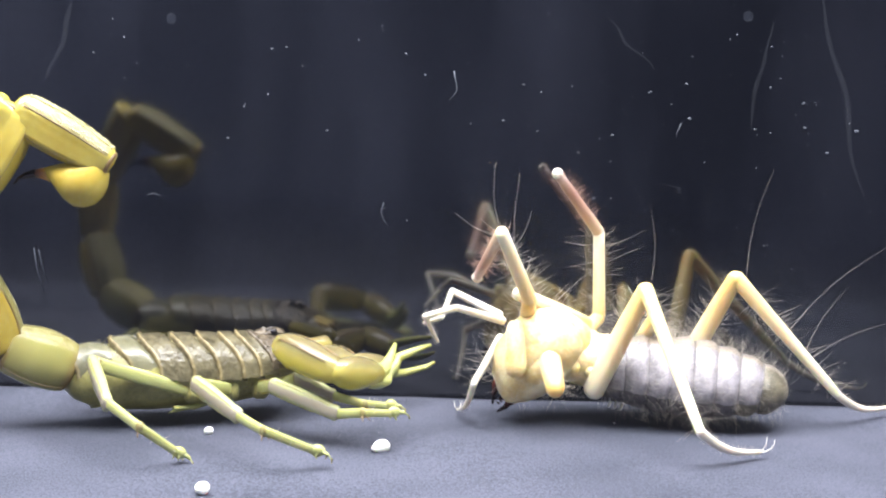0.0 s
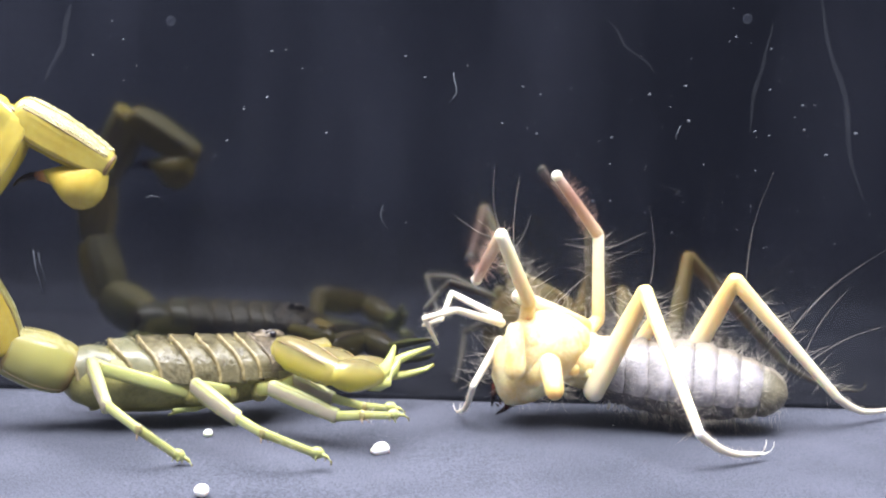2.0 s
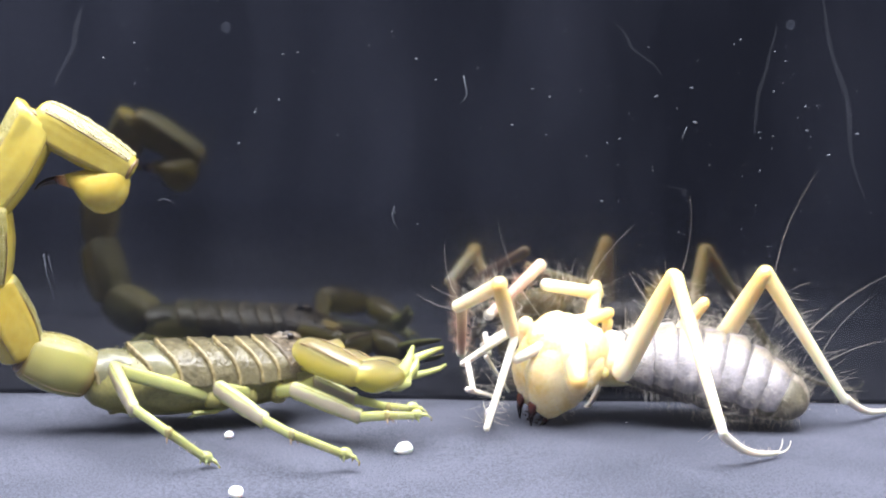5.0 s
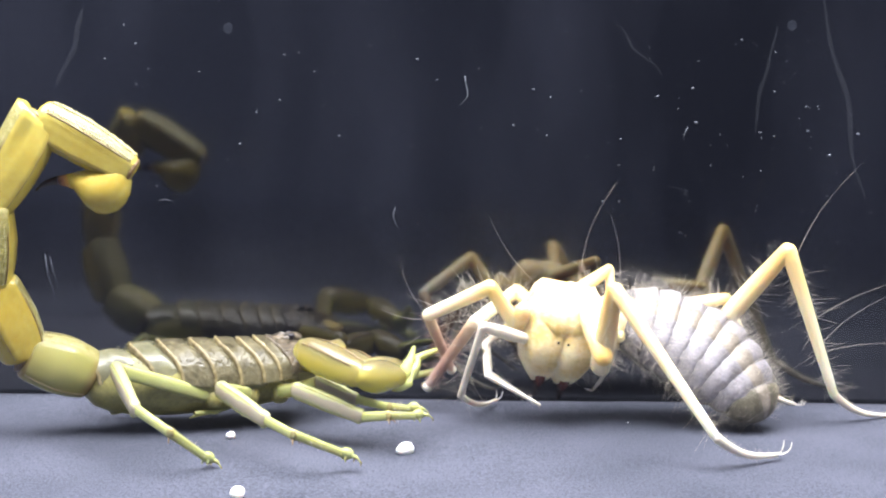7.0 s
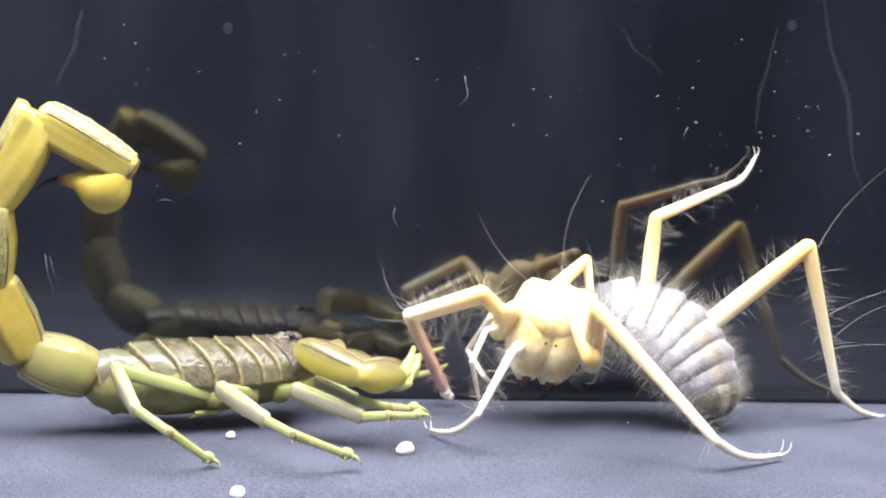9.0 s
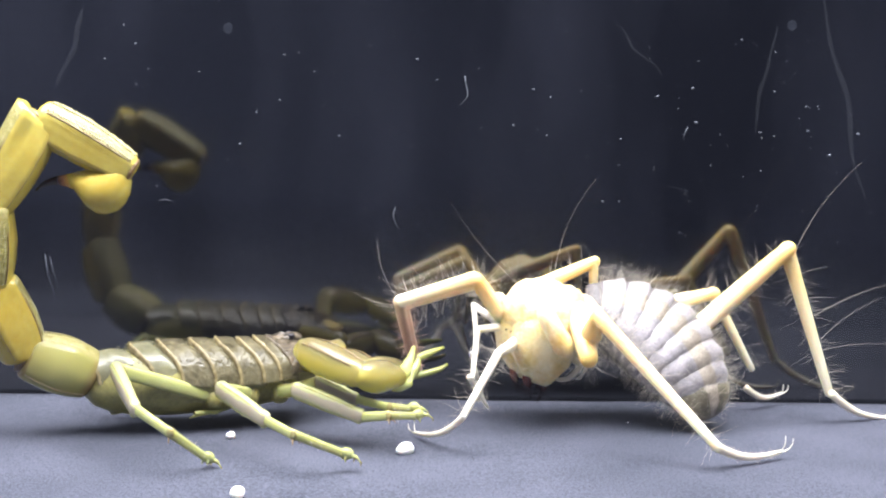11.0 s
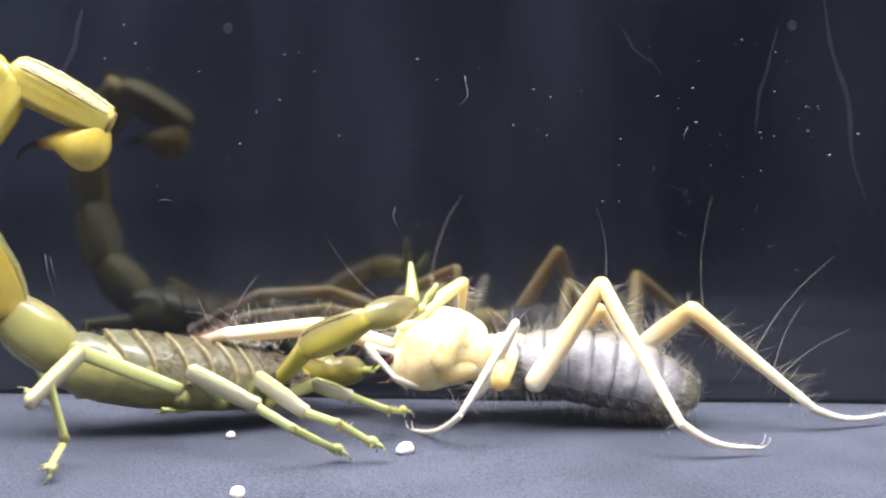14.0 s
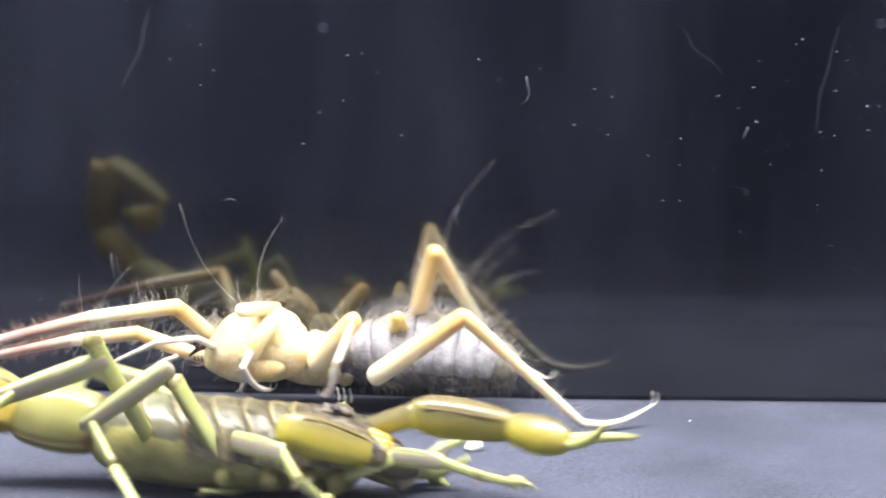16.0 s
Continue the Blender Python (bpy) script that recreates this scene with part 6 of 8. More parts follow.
    walk(K["sol_Qb"], [(0, pose(0.00246, 0.00823, 0.01315, 0, -83.7, -117.8)), (3.6, pose(0.00246, 0.00823, 0.01315, 0, -83.7, -117.8)), (3.8, pose(0.00302, 0.00767, 0.01344, 48, -81.5, -166.1)), (4, pose(0.0018, 0.0079, 0.01344, 34.7, -61, -152.3)), (4.2, pose(0.00203, 0.00919, 0.01354, 23.9, -39.1, -138.4)), (6.5, pose(-0.01168, 0.0095, 0.02357, 24.4, 6.4, -140.3)), (7, pose(-0.0128, 0.00952, 0.01693, 27.3, 14.6, -124.6)), (7.25, pose(-0.01276, 0.00522, 0.01845, 10, 26.8, -171)), (7.5, pose(-0.01599, 0.00037, 0.01831, -11.8, 22.7, 139.6)), (8, pose(-0.01764, -0.00087, 0.0171, -13.1, 16, 135.7)), (8.5, pose(-0.0151, 0.00103, 0.01782, -8.6, 13.2, 153.3)), (9, pose(-0.01542, 0.00095, 0.01732, -9.6, 19.9, 149.8)), (11.5, pose(-0.01548, -0.00091, 0.0199, -7.7, 19, 155.7)), (12, pose(-0.01654, -0.0005, 0.01877, -5.5, 18.5, 162.3)), (12.5, pose(-0.01543, -0.00222, 0.01767, -8, 10.9, 152.6)), (13, pose(-0.01438, 0.00225, 0.01786, -7.6, -8.2, 169.4)), (13.5, pose(-0.01826, 0.00836, 0.01512, -10.3, -4.6, -166.6)), (14, pose(-0.02571, 0.00314, 0.01201, -10.4, 6.3, -176.6)), (14.5, pose(-0.02375, 0.00074, 0.01675, -10.2, 1.7, -173.1)), (15, pose(-0.0264, 0.00534, 0.01224, -9.6, 6.4, -164.6)), (15.5, pose(-0.02545, -0.00444, 0.01036, -15.4, 5.2, 142.1)), (16, pose(-0.02503, -0.00248, 0.01075, -14.3, 10, 150.2))])
    walk(K["sol_Qc"], [(0, pose(0.00181, 0.007, 0.02572, 0, -41.9, -136.5)), (3.6, pose(0.00181, 0.007, 0.02572, 0, -41.9, -136.5)), (3.8, pose(0.00118, 0.00722, 0.02605, 5.3, -24, -146.2)), (4, pose(-0.00364, 0.00505, 0.02454, 5.4, 21.7, -148.3)), (4.2, pose(-0.00531, 0.00268, 0.02152, 12.3, 28.4, -131.9)), (6.5, pose(-0.02144, 0.00141, 0.02216, -10.4, 31.3, -175.8)), (7, pose(-0.01977, -0.00056, 0.01373, -37.9, 53.2, 144.7)), (7.25, pose(-0.02227, 0.00377, 0.01473, 31.4, 85.1, -144.4)), (7.5, pose(-0.02493, 0.00798, 0.01339, 125.5, 55.3, -48.8)), (8, pose(-0.02637, 0.00765, 0.0136, 145.3, 58.7, -25.2)), (8.5, pose(-0.02616, 0.0066, 0.01491, 146.9, 76.2, -23.5)), (9, pose(-0.02574, 0.00696, 0.013, 167.2, 63.6, -2.1)), (11.5, pose(-0.0261, 0.00389, 0.01588, -124.7, 55, 74.2)), (12, pose(-0.02756, 0.00301, 0.01491, -124.8, 49.5, 74)), (12.5, pose(-0.02596, 0.00325, 0.01538, -127.8, 49, 70.1)), (13, pose(-0.02662, 0.00454, 0.01966, -92.7, 58.9, 112.6)), (13.5, pose(-0.03093, 0.00535, 0.01617, -65.8, 37.6, 147.6)), (14, pose(-0.03887, 0.00236, 0.01057, -68.4, 19.5, 142.2)), (14.5, pose(-0.03662, -0.00082, 0.01636, -45.1, 30.8, -166.3)), (15, pose(-0.03994, 0.00162, 0.01067, -45.3, 15.9, -166.7)), (15.5, pose(-0.03542, 0.00331, 0.0092, -51.6, 11.6, 167.3)), (16, pose(-0.0359, 0.00375, 0.00854, -51.3, 13.4, 168.7))])
    walk(K["sol_N1a"], [(0, pose(-0.0122, -0.00126, 0.01378, 0, -16.1, -140.9)), (3.6, pose(-0.0122, -0.00126, 0.01378, 0, -16.1, -140.9)), (3.8, pose(-0.01451, -0.00301, 0.01213, -0.1, 16.7, -161.5)), (4, pose(-0.0143, -0.00083, 0.01091, 5.6, 11.9, -138.7)), (4.2, pose(-0.01485, -0.00212, 0.01092, 1.1, 20.8, -154.6)), (6.5, pose(-0.01539, 0.00009, 0.01693, 16.2, 24.8, -116.8)), (7, pose(-0.01633, 0.00161, 0.01181, 18.7, 1.2, -106.1)), (7.5, pose(-0.01115, -0.0016, 0.01224, 20.4, -8.5, -132.4)), (8, pose(-0.01228, -0.00185, 0.01244, 19.5, -4.9, -124.8)), (8.5, pose(-0.01101, -0.00135, 0.01219, 19.6, -12.3, -125.1)), (9, pose(-0.01165, 0.00046, 0.01324, 18.7, -2.6, -118.8)), (11.5, pose(-0.0112, 0.00001, 0.01321, 19, -5.3, -122.5)), (12, pose(-0.0108, 0.00092, 0.01248, 18.5, -7.9, -118.1)), (12.5, pose(-0.01075, 0.00087, 0.01046, 18.5, -10.9, -118.4)), (13, pose(-0.01, 0.00032, 0.01055, 20, -10.1, -126.6)), (13.5, pose(-0.00955, 0.00104, 0.01039, 17.1, -9.2, -109.1)), (14, pose(-0.0121, -0.00245, 0.00834, 26.9, -19.3, -147.4)), (14.5, pose(-0.01222, -0.00085, 0.01433, 12.7, -23.8, -109.9)), (15, pose(-0.01487, -0.00182, 0.01056, 15.3, 2.1, -123.4)), (15.5, pose(-0.01398, -0.00211, 0.00837, 14.7, -4.8, -97.7)), (16, pose(-0.01266, -0.00308, 0.00836, 17.1, -21, -108.5))])
    walk(K["sol_N1b"], [(0, pose(-0.01879, -0.00661, 0.01622, 0, 3.5, -127.8)), (3.6, pose(-0.01879, -0.00661, 0.01622, 0, 3.5, -127.8)), (3.8, pose(-0.02254, -0.00569, 0.00959, 7.6, 28.1, -101.1)), (4, pose(-0.0208, -0.00654, 0.00908, 4.9, 32.1, -106.4)), (4.2, pose(-0.0223, -0.00567, 0.00778, 8.8, 23.9, -98.2)), (6.5, pose(-0.01901, -0.00706, 0.01322, 15.6, 23.1, -81.1)), (7, pose(-0.01877, -0.00688, 0.01163, 11.5, 26.7, -91)), (7.5, pose(-0.01705, -0.00805, 0.01354, -13.7, 40.9, -134.4)), (8, pose(-0.01731, -0.00908, 0.01319, -25, 63.7, -148.4)), (8.5, pose(-0.01598, -0.00841, 0.01407, -18.9, 48, -141.1)), (9, pose(-0.0159, -0.00728, 0.01364, -0.1, 28.3, -111.6)), (11.5, pose(-0.01593, -0.00741, 0.01402, 7.9, 64.6, -101.2)), (12, pose(-0.01492, -0.0068, 0.01369, 11.5, 51.4, -96.9)), (12.5, pose(-0.01488, -0.00676, 0.01214, 1.4, 45.7, -110.3)), (13, pose(-0.01518, -0.00666, 0.01209, 15.6, 50.5, -91.4)), (13.5, pose(-0.01241, -0.0072, 0.0118, 31.3, 50.8, -71.1)), (14, pose(-0.01912, -0.00694, 0.01127, 46.2, 31.1, -48.9)), (14.25, pose(-0.01688, -0.00698, 0.0152, 13.1, 40.3, -102.7)), (14.5, pose(-0.01497, -0.00845, 0.0179, -14.8, 24.5, -152.1)), (15, pose(-0.01972, -0.00919, 0.01023, -7.7, 4.2, -124.4)), (15.5, pose(-0.01516, -0.01084, 0.00911, -7.4, -5.8, -143)), (16, pose(-0.01527, -0.0109, 0.01153, -8.8, -3.7, -127.3))])
    walk(K["sol_N1c"], [(0, pose(-0.02298, -0.01201, 0.0158, 0, 31.1, 76.1)), (3.6, pose(-0.02298, -0.01201, 0.0158, 0, 31.1, 76.1)), (3.8, pose(-0.02371, -0.01163, 0.00636, -0.7, 7.7, 74)), (4, pose(-0.02243, -0.01209, 0.00544, -4, 13, 56.1)), (4.2, pose(-0.0232, -0.01187, 0.005, -4, 10.3, 55.9)), (6.5, pose(-0.01804, -0.01328, 0.01053, -3.7, 40, 56.5)), (7, pose(-0.01887, -0.01297, 0.00857, -26.1, 29.5, 18.4)), (7.5, pose(-0.02068, -0.01176, 0.00905, 15.8, 37.2, 88)), (8, pose(-0.01993, -0.01069, 0.00695, -1.8, 22, 53.5)), (8.5, pose(-0.01955, -0.0113, 0.00896, 13.2, 39.9, 81.9)), (9, pose(-0.01812, -0.01287, 0.01041, 8.5, 47.5, 75)), (11.5, pose(-0.0165, -0.0103, 0.00782, -0.9, 37.1, 61.2)), (12, pose(-0.01543, -0.01103, 0.00834, -3.1, 41, 57.7)), (12.5, pose(-0.01654, -0.01124, 0.00724, -5.7, 30.7, 53.4)), (13, pose(-0.01529, -0.01102, 0.00681, -4.2, 28.6, 56.3)), (13.5, pose(-0.011, -0.01129, 0.0065, -1.8, 26.7, 61.4)), (14, pose(-0.01526, -0.01137, 0.00772, -3.1, 19.7, 58.3)), (14.25, pose(-0.01769, -0.01224, 0.012, 17.6, 34.8, 101.3)), (14.5, pose(-0.02047, -0.01137, 0.01507, 45.7, 31.8, 150.4)), (15, pose(-0.02358, -0.01483, 0.00973, 29.1, 17.9, 112.3)), (15.5, pose(-0.02059, -0.01492, 0.0098, 39.6, 3.4, 164.8)), (16, pose(-0.01941, -0.01633, 0.01197, 35.6, 23.8, 148.3))])
    walk(K["sol_F1a"], [(0, pose(-0.0125, 0.00082, 0.01425, 0, -17.8, 144.9)), (3.6, pose(-0.0125, 0.00082, 0.01425, 0, -17.8, 144.9)), (3.8, pose(-0.01506, -0.00115, 0.01221, 13, -14.3, 100.1)), (4, pose(-0.0151, -0.00062, 0.01126, 13.2, -5.3, 99.2)), (4.2, pose(-0.01551, -0.00065, 0.01107, 12.9, 1.5, 107.4)), (6.5, pose(-0.01509, 0.00058, 0.01646, 14.6, 42.9, 111.5)), (7, pose(-0.01612, -0.00038, 0.01254, 7, 20.5, 97.4)), (7.5, pose(-0.01374, 0.00099, 0.01436, 20.4, 46.4, 121)), (8, pose(-0.01243, 0.00029, 0.01208, 16.6, 37.6, 115.3)), (8.5, pose(-0.01411, 0.00032, 0.01446, 8.3, 43.8, 102.6)), (9, pose(-0.01449, 0.00062, 0.01439, 18.3, 43.2, 117.1)), (11.5, pose(-0.01239, 0.00016, 0.0138, 15.8, -12.7, 108.8)), (12, pose(-0.0125, 0.00019, 0.01418, 15.5, -0.9, 111.4)), (12.5, pose(-0.01253, -0.0007, 0.01272, 15.3, 5.4, 105.3)), (13, pose(-0.01215, -0.00139, 0.01241, 15.4, -0.1, 108.6)), (13.5, pose(-0.01199, 0.00071, 0.01122, 16.4, 28.9, 112.4)), (14, pose(-0.01243, 0.0016, 0.00839, 24.6, -8.5, 154.2)), (14.5, pose(-0.00523, -0.00376, 0.01645, 32.8, -7.3, 98.6)), (15, pose(-0.01412, -0.00108, 0.01003, 37.9, 21.1, 137.9)), (16, pose(-0.01184, -0.00315, 0.00985, 36.6, 15.7, 133.7))])
    walk(K["sol_F1b"], [(0, pose(-0.01925, 0.00556, 0.01689, 0, 14.8, -98.9)), (3.6, pose(-0.01925, 0.00556, 0.01689, 0, 14.8, -98.9)), (3.8, pose(-0.01653, 0.00711, 0.01435, -0.2, 5.7, -100)), (4, pose(-0.01647, 0.00789, 0.01205, -2, 6.1, -117)), (4.2, pose(-0.01809, 0.00761, 0.01084, -0.8, 4.7, -104.5)), (6.5, pose(-0.01742, 0.00648, 0.01057, 2.4, 14.4, -85.2)), (7, pose(-0.01716, 0.00766, 0.00951, 0.6, 17, -92.2)), (7.5, pose(-0.01682, 0.00611, 0.00809, 2.3, 3.7, -82.5)), (8, pose(-0.01535, 0.00649, 0.00679, 2.4, 0.9, -81)), (8.5, pose(-0.01547, 0.00642, 0.00847, 2.5, 11.2, -79.9)), (9, pose(-0.01737, 0.00623, 0.00846, 2.4, 11.2, -80.4)), (11.5, pose(-0.01511, 0.00816, 0.0157, -5.5, 35.4, -99.7)), (12, pose(-0.01566, 0.00825, 0.01431, -15.8, 24, -120.4)), (12.5, pose(-0.0148, 0.00762, 0.01191, -22.2, 12.7, -140.4)), (13, pose(-0.01492, 0.00681, 0.01243, -22.1, 13.5, -139.6)), (13.5, pose(-0.01487, 0.00772, 0.00703, -17.2, 1.5, -103.6)), (14, pose(-0.02014, 0.00533, 0.00966, -13, 11.8, -69.2)), (14.25, pose(-0.01243, 0.00656, 0.01394, -24, 10.6, -121.7)), (14.5, pose(-0.00651, 0.00474, 0.01755, -29.7, 1.4, -172.7)), (14.75, pose(-0.01279, 0.005, 0.01223, -29.2, 0.5, -140.7)), (15, pose(-0.02012, 0.00433, 0.00691, -29.2, -0.6, -108.6)), (16, pose(-0.0176, 0.00288, 0.00751, -29.2, 0.1, -109))])
    walk(K["sol_F1c"], [(0, pose(-0.0207, -0.00369, 0.01442, 0, 14.5, 108.5)), (3.6, pose(-0.0207, -0.00369, 0.01442, 0, 14.5, 108.5)), (3.8, pose(-0.0182, -0.00239, 0.01338, -9.8, 28.7, 82.4)), (4, pose(-0.02084, -0.00069, 0.01102, -60.4, 63.5, 18.3)), (4.2, pose(-0.02051, -0.00174, 0.01005, -37.3, 50.1, 45.5)), (6.5, pose(-0.01664, -0.00287, 0.00817, -34.5, 43.6, 49.4)), (7, pose(-0.01752, -0.0016, 0.00669, -56.8, 33.6, 14.5)), (7.5, pose(-0.01557, -0.00347, 0.00748, -31.1, 36, 58)), (8, pose(-0.01384, -0.00307, 0.00663, -34.5, 29.3, 51.7)), (8.5, pose(-0.01381, -0.00293, 0.00658, -33.2, 34.6, 54.1)), (9, pose(-0.01579, -0.00313, 0.00658, -32.2, 32.9, 55.9)), (11.5, pose(-0.01644, 0.00038, 0.01009, -30.9, 66.8, 57.6)), (12, pose(-0.02013, 0.00062, 0.01038, -29.7, 70, 58.8)), (12.5, pose(-0.02209, 0.00159, 0.00977, 5, 68.8, 95.8)), (13, pose(-0.02211, 0.00069, 0.01015, -1.8, 32.9, 87.4)), (13.5, pose(-0.01714, -0.00169, 0.00677, 9, 28.6, 108.3)), (14, pose(-0.01678, -0.00351, 0.00768, -16.3, 33, 61)), (14.25, pose(-0.01534, -0.00071, 0.01429, 51.7, 52.3, 150)), (14.5, pose(-0.01632, 0.00348, 0.01731, 85.4, 8.7, -151.9)), (14.75, pose(-0.01867, -0.00102, 0.01257, 73.7, 19.5, 162.5)), (15, pose(-0.0232, -0.00484, 0.00702, 57.2, 18.5, 114.4)), (16, pose(-0.02076, -0.00628, 0.0075, 64.5, 25.3, 133.9))])
    walk(K["sol_N3a"], [(0, pose(-0.0075, -0.00452, 0.00757, 0, -20.5, 124.3)), (3.6, pose(-0.0075, -0.00452, 0.00757, 0, -20.5, 124.3)), (3.67, pose(-0.00602, -0.00337, 0.00857, -8.9, -14.8, 153)), (3.73, pose(-0.00554, -0.00065, 0.01029, -14.6, -0.2, -165.6)), (3.8, pose(-0.00652, 0.00076, 0.01164, -12.4, 9.7, -139.5)), (4, pose(-0.00658, 0.00002, 0.01172, -13.6, 20.8, -144.1)), (4.2, pose(-0.00667, -0.0007, 0.01184, -16, 24.1, -150.3)), (6.5, pose(-0.01069, -0.00624, 0.01438, -17, -5.2, -156.6)), (7, pose(-0.01305, -0.00482, 0.01215, -20.8, -16.6, -136.7)), (7.5, pose(-0.00908, -0.00389, 0.01201, -20.3, 4.2, -141.9)), (8, pose(-0.01065, -0.00441, 0.01209, -20.1, 1.2, -138.1)), (8.5, pose(-0.00919, -0.00267, 0.01219, -19.4, 4.5, -124)), (9, pose(-0.00942, -0.00162, 0.0116, -18.5, 3.2, -110.8)), (11.5, pose(-0.00824, -0.00221, 0.01264, -20, 9.4, -124.3)), (12, pose(-0.00863, -0.00145, 0.0125, -18.4, 5.9, -112.3)), (12.5, pose(-0.00925, -0.00068, 0.00915, -18.3, -5.2, -106)), (13, pose(-0.00764, -0.00055, 0.00912, -18.3, -2.7, -107.4)), (13.5, pose(-0.00442, -0.00035, 0.0091, -18.2, 2.4, -109.9)), (13.75, pose(-0.00329, -0.00356, 0.00821, -22.3, -28, -92.4)), (14, pose(-0.00219, -0.00824, 0.00819, -43.7, -54.5, -61.3)), (14.5, pose(-0.00086, -0.00588, 0.00905, -38.5, -40.4, -68.2)), (15, pose(-0.00443, 0.0034, 0.00684, -15.1, -24.1, -110.2)), (16, pose(-0.00638, 0.0037, 0.00414, -17.3, -42.4, -106.3))])
    walk(K["sol_N3b"], [(0, pose(-0.0123, 0.0025, 0.01075, 0, 17.3, -107.8)), (3.6, pose(-0.0123, 0.0025, 0.01075, 0, 17.3, -107.8)), (3.8, pose(-0.01332, -0.00506, 0.01011, 1.8, 18.5, -101.9)), (4, pose(-0.01345, -0.00495, 0.00849, 1.3, 18.5, -103.6)), (4.2, pose(-0.01387, -0.00481, 0.00813, 1.2, 20.4, -103.7)), (5.35, pose(-0.01557, -0.00665, 0.01401, -26.7, 64.8, -141.3)), (6.5, pose(-0.01898, -0.00983, 0.01521, -127.9, 52.6, 109.1)), (7, pose(-0.01938, -0.0108, 0.01474, -130.2, 53.4, 106.2)), (7.25, pose(-0.01706, -0.0098, 0.01499, -37.2, 67.3, -153.2)), (7.5, pose(-0.0162, -0.00949, 0.01134, -3.4, 29, -111.1)), (8, pose(-0.0174, -0.01047, 0.0119, -2.5, 28.9, -109.2)), (8.5, pose(-0.01425, -0.01018, 0.01149, -4.2, 26.5, -112.9)), (9, pose(-0.01265, -0.01009, 0.0111, -4.9, 24.8, -114.5)), (11.5, pose(-0.0133, -0.00961, 0.01115, -4.9, 25.6, -114.6)), (12, pose(-0.01205, -0.00981, 0.01157, -4.1, 26.2, -112.6)), (12.5, pose(-0.01175, -0.00938, 0.00997, -3.3, 18.7, -110.6)), (13, pose(-0.01035, -0.0092, 0.00955, -3, 16.8, -109.4)), (13.5, pose(-0.0075, -0.00888, 0.00872, -2.9, 13.4, -109.3)), (14, pose(0.00035, -0.01286, 0.01558, -22.5, 50.6, -143.6)), (14.5, pose(0.0017, -0.0123, 0.01493, -14.1, 48.6, -132.6)), (15, pose(-0.00729, -0.00438, 0.01055, 4.5, 14.6, -99.3)), (16, pose(-0.00826, -0.00274, 0.01026, 6.1, 6.4, -90.5))])
    walk(K["sol_N3c"], [(0, pose(-0.01635, -0.01013, 0.00662, 0, 28.4, 98)), (3.6, pose(-0.01635, -0.01013, 0.00662, 0, 28.4, 98)), (3.8, pose(-0.01601, -0.01784, 0.00573, 0, 20.3, 97.5)), (4, pose(-0.01654, -0.01767, 0.00412, 0, 13.3, 99.2)), (4.2, pose(-0.01693, -0.01739, 0.00332, 0, 10.6, 98.6)), (6.5, pose(-0.02171, -0.00195, 0.0043, 0, 19.1, 60.4)), (7, pose(-0.02167, -0.00291, 0.00369, 0, 13.6, 60.8)), (7.25, pose(-0.02108, -0.01271, 0.00447, 0, 20.5, 91.9)), (7.5, pose(-0.02057, -0.02083, 0.00461, 0, 21.8, 124.5)), (8, pose(-0.02141, -0.022, 0.00517, 0, 23.7, 126.9)), (8.5, pose(-0.01908, -0.02162, 0.00531, 0, 22.5, 124.8)), (9, pose(-0.01787, -0.02152, 0.00528, 0, 21.4, 115.9)), (11.5, pose(-0.01851, -0.021, 0.00515, 0, 22.3, 118.4)), (12, pose(-0.01682, -0.0213, 0.00544, 0, 23.2, 118.4)), (12.5, pose(-0.01636, -0.02166, 0.00553, 0, 23, 119.7)), (13, pose(-0.01476, -0.0217, 0.00554, 0, 23, 119.7)), (13.5, pose(-0.01195, -0.02156, 0.00551, 0, 22.3, 116.6)), (14, pose(-0.00698, -0.01826, 0.00449, 0, 21.4, 118.5)), (14.5, pose(-0.00462, -0.01917, 0.00436, 0, 20.6, 116.4)), (15, pose(-0.00942, -0.0174, 0.0071, 0, 19.6, 84.9)), (16, pose(-0.00839, -0.01628, 0.00874, 0, 24.8, 77.9))])
    walk(K["sol_N2a"], [(0, pose(-0.00627, -0.00448, 0.011, 0, 25.8, -86.9)), (3.6, pose(-0.00627, -0.00448, 0.011, 0, 25.8, -86.9)), (3.8, pose(-0.00717, -0.00449, 0.01135, -1.6, 29.9, -90.2)), (4, pose(-0.00722, -0.00441, 0.01124, -3, 28.9, -93.2)), (4.2, pose(-0.00721, -0.00431, 0.01103, -4.4, 27.3, -96.2)), (6.5, pose(-0.00544, -0.00496, 0.01785, 8.9, 46, -74.4)), (8, pose(-0.0043, -0.00484, 0.01655, 7.8, 43.4, -75.9)), (9, pose(-0.00354, -0.00481, 0.01718, 5.5, 41.7, -79.3)), (12, pose(-0.00124, -0.00438, 0.01403, -2.6, 23.3, -94.1)), (13, pose(-0.0005, -0.00443, 0.01118, -5, 14.3, -101.7)), (14, pose(0.00023, -0.00454, 0.00993, -5, 12.2, -101.4)), (14.5, pose(0.0004, -0.00373, 0.00886, -6.7, -20.3, -78.4)), (15, pose(0.00098, -0.00491, 0.00855, -27.5, -48.2, -43.3)), (15.5, pose(0.00125, -0.00377, 0.00916, -18.4, -39.2, -56.4)), (16, pose(0.00034, -0.00418, 0.00738, -30, -43.9, -38.9))])
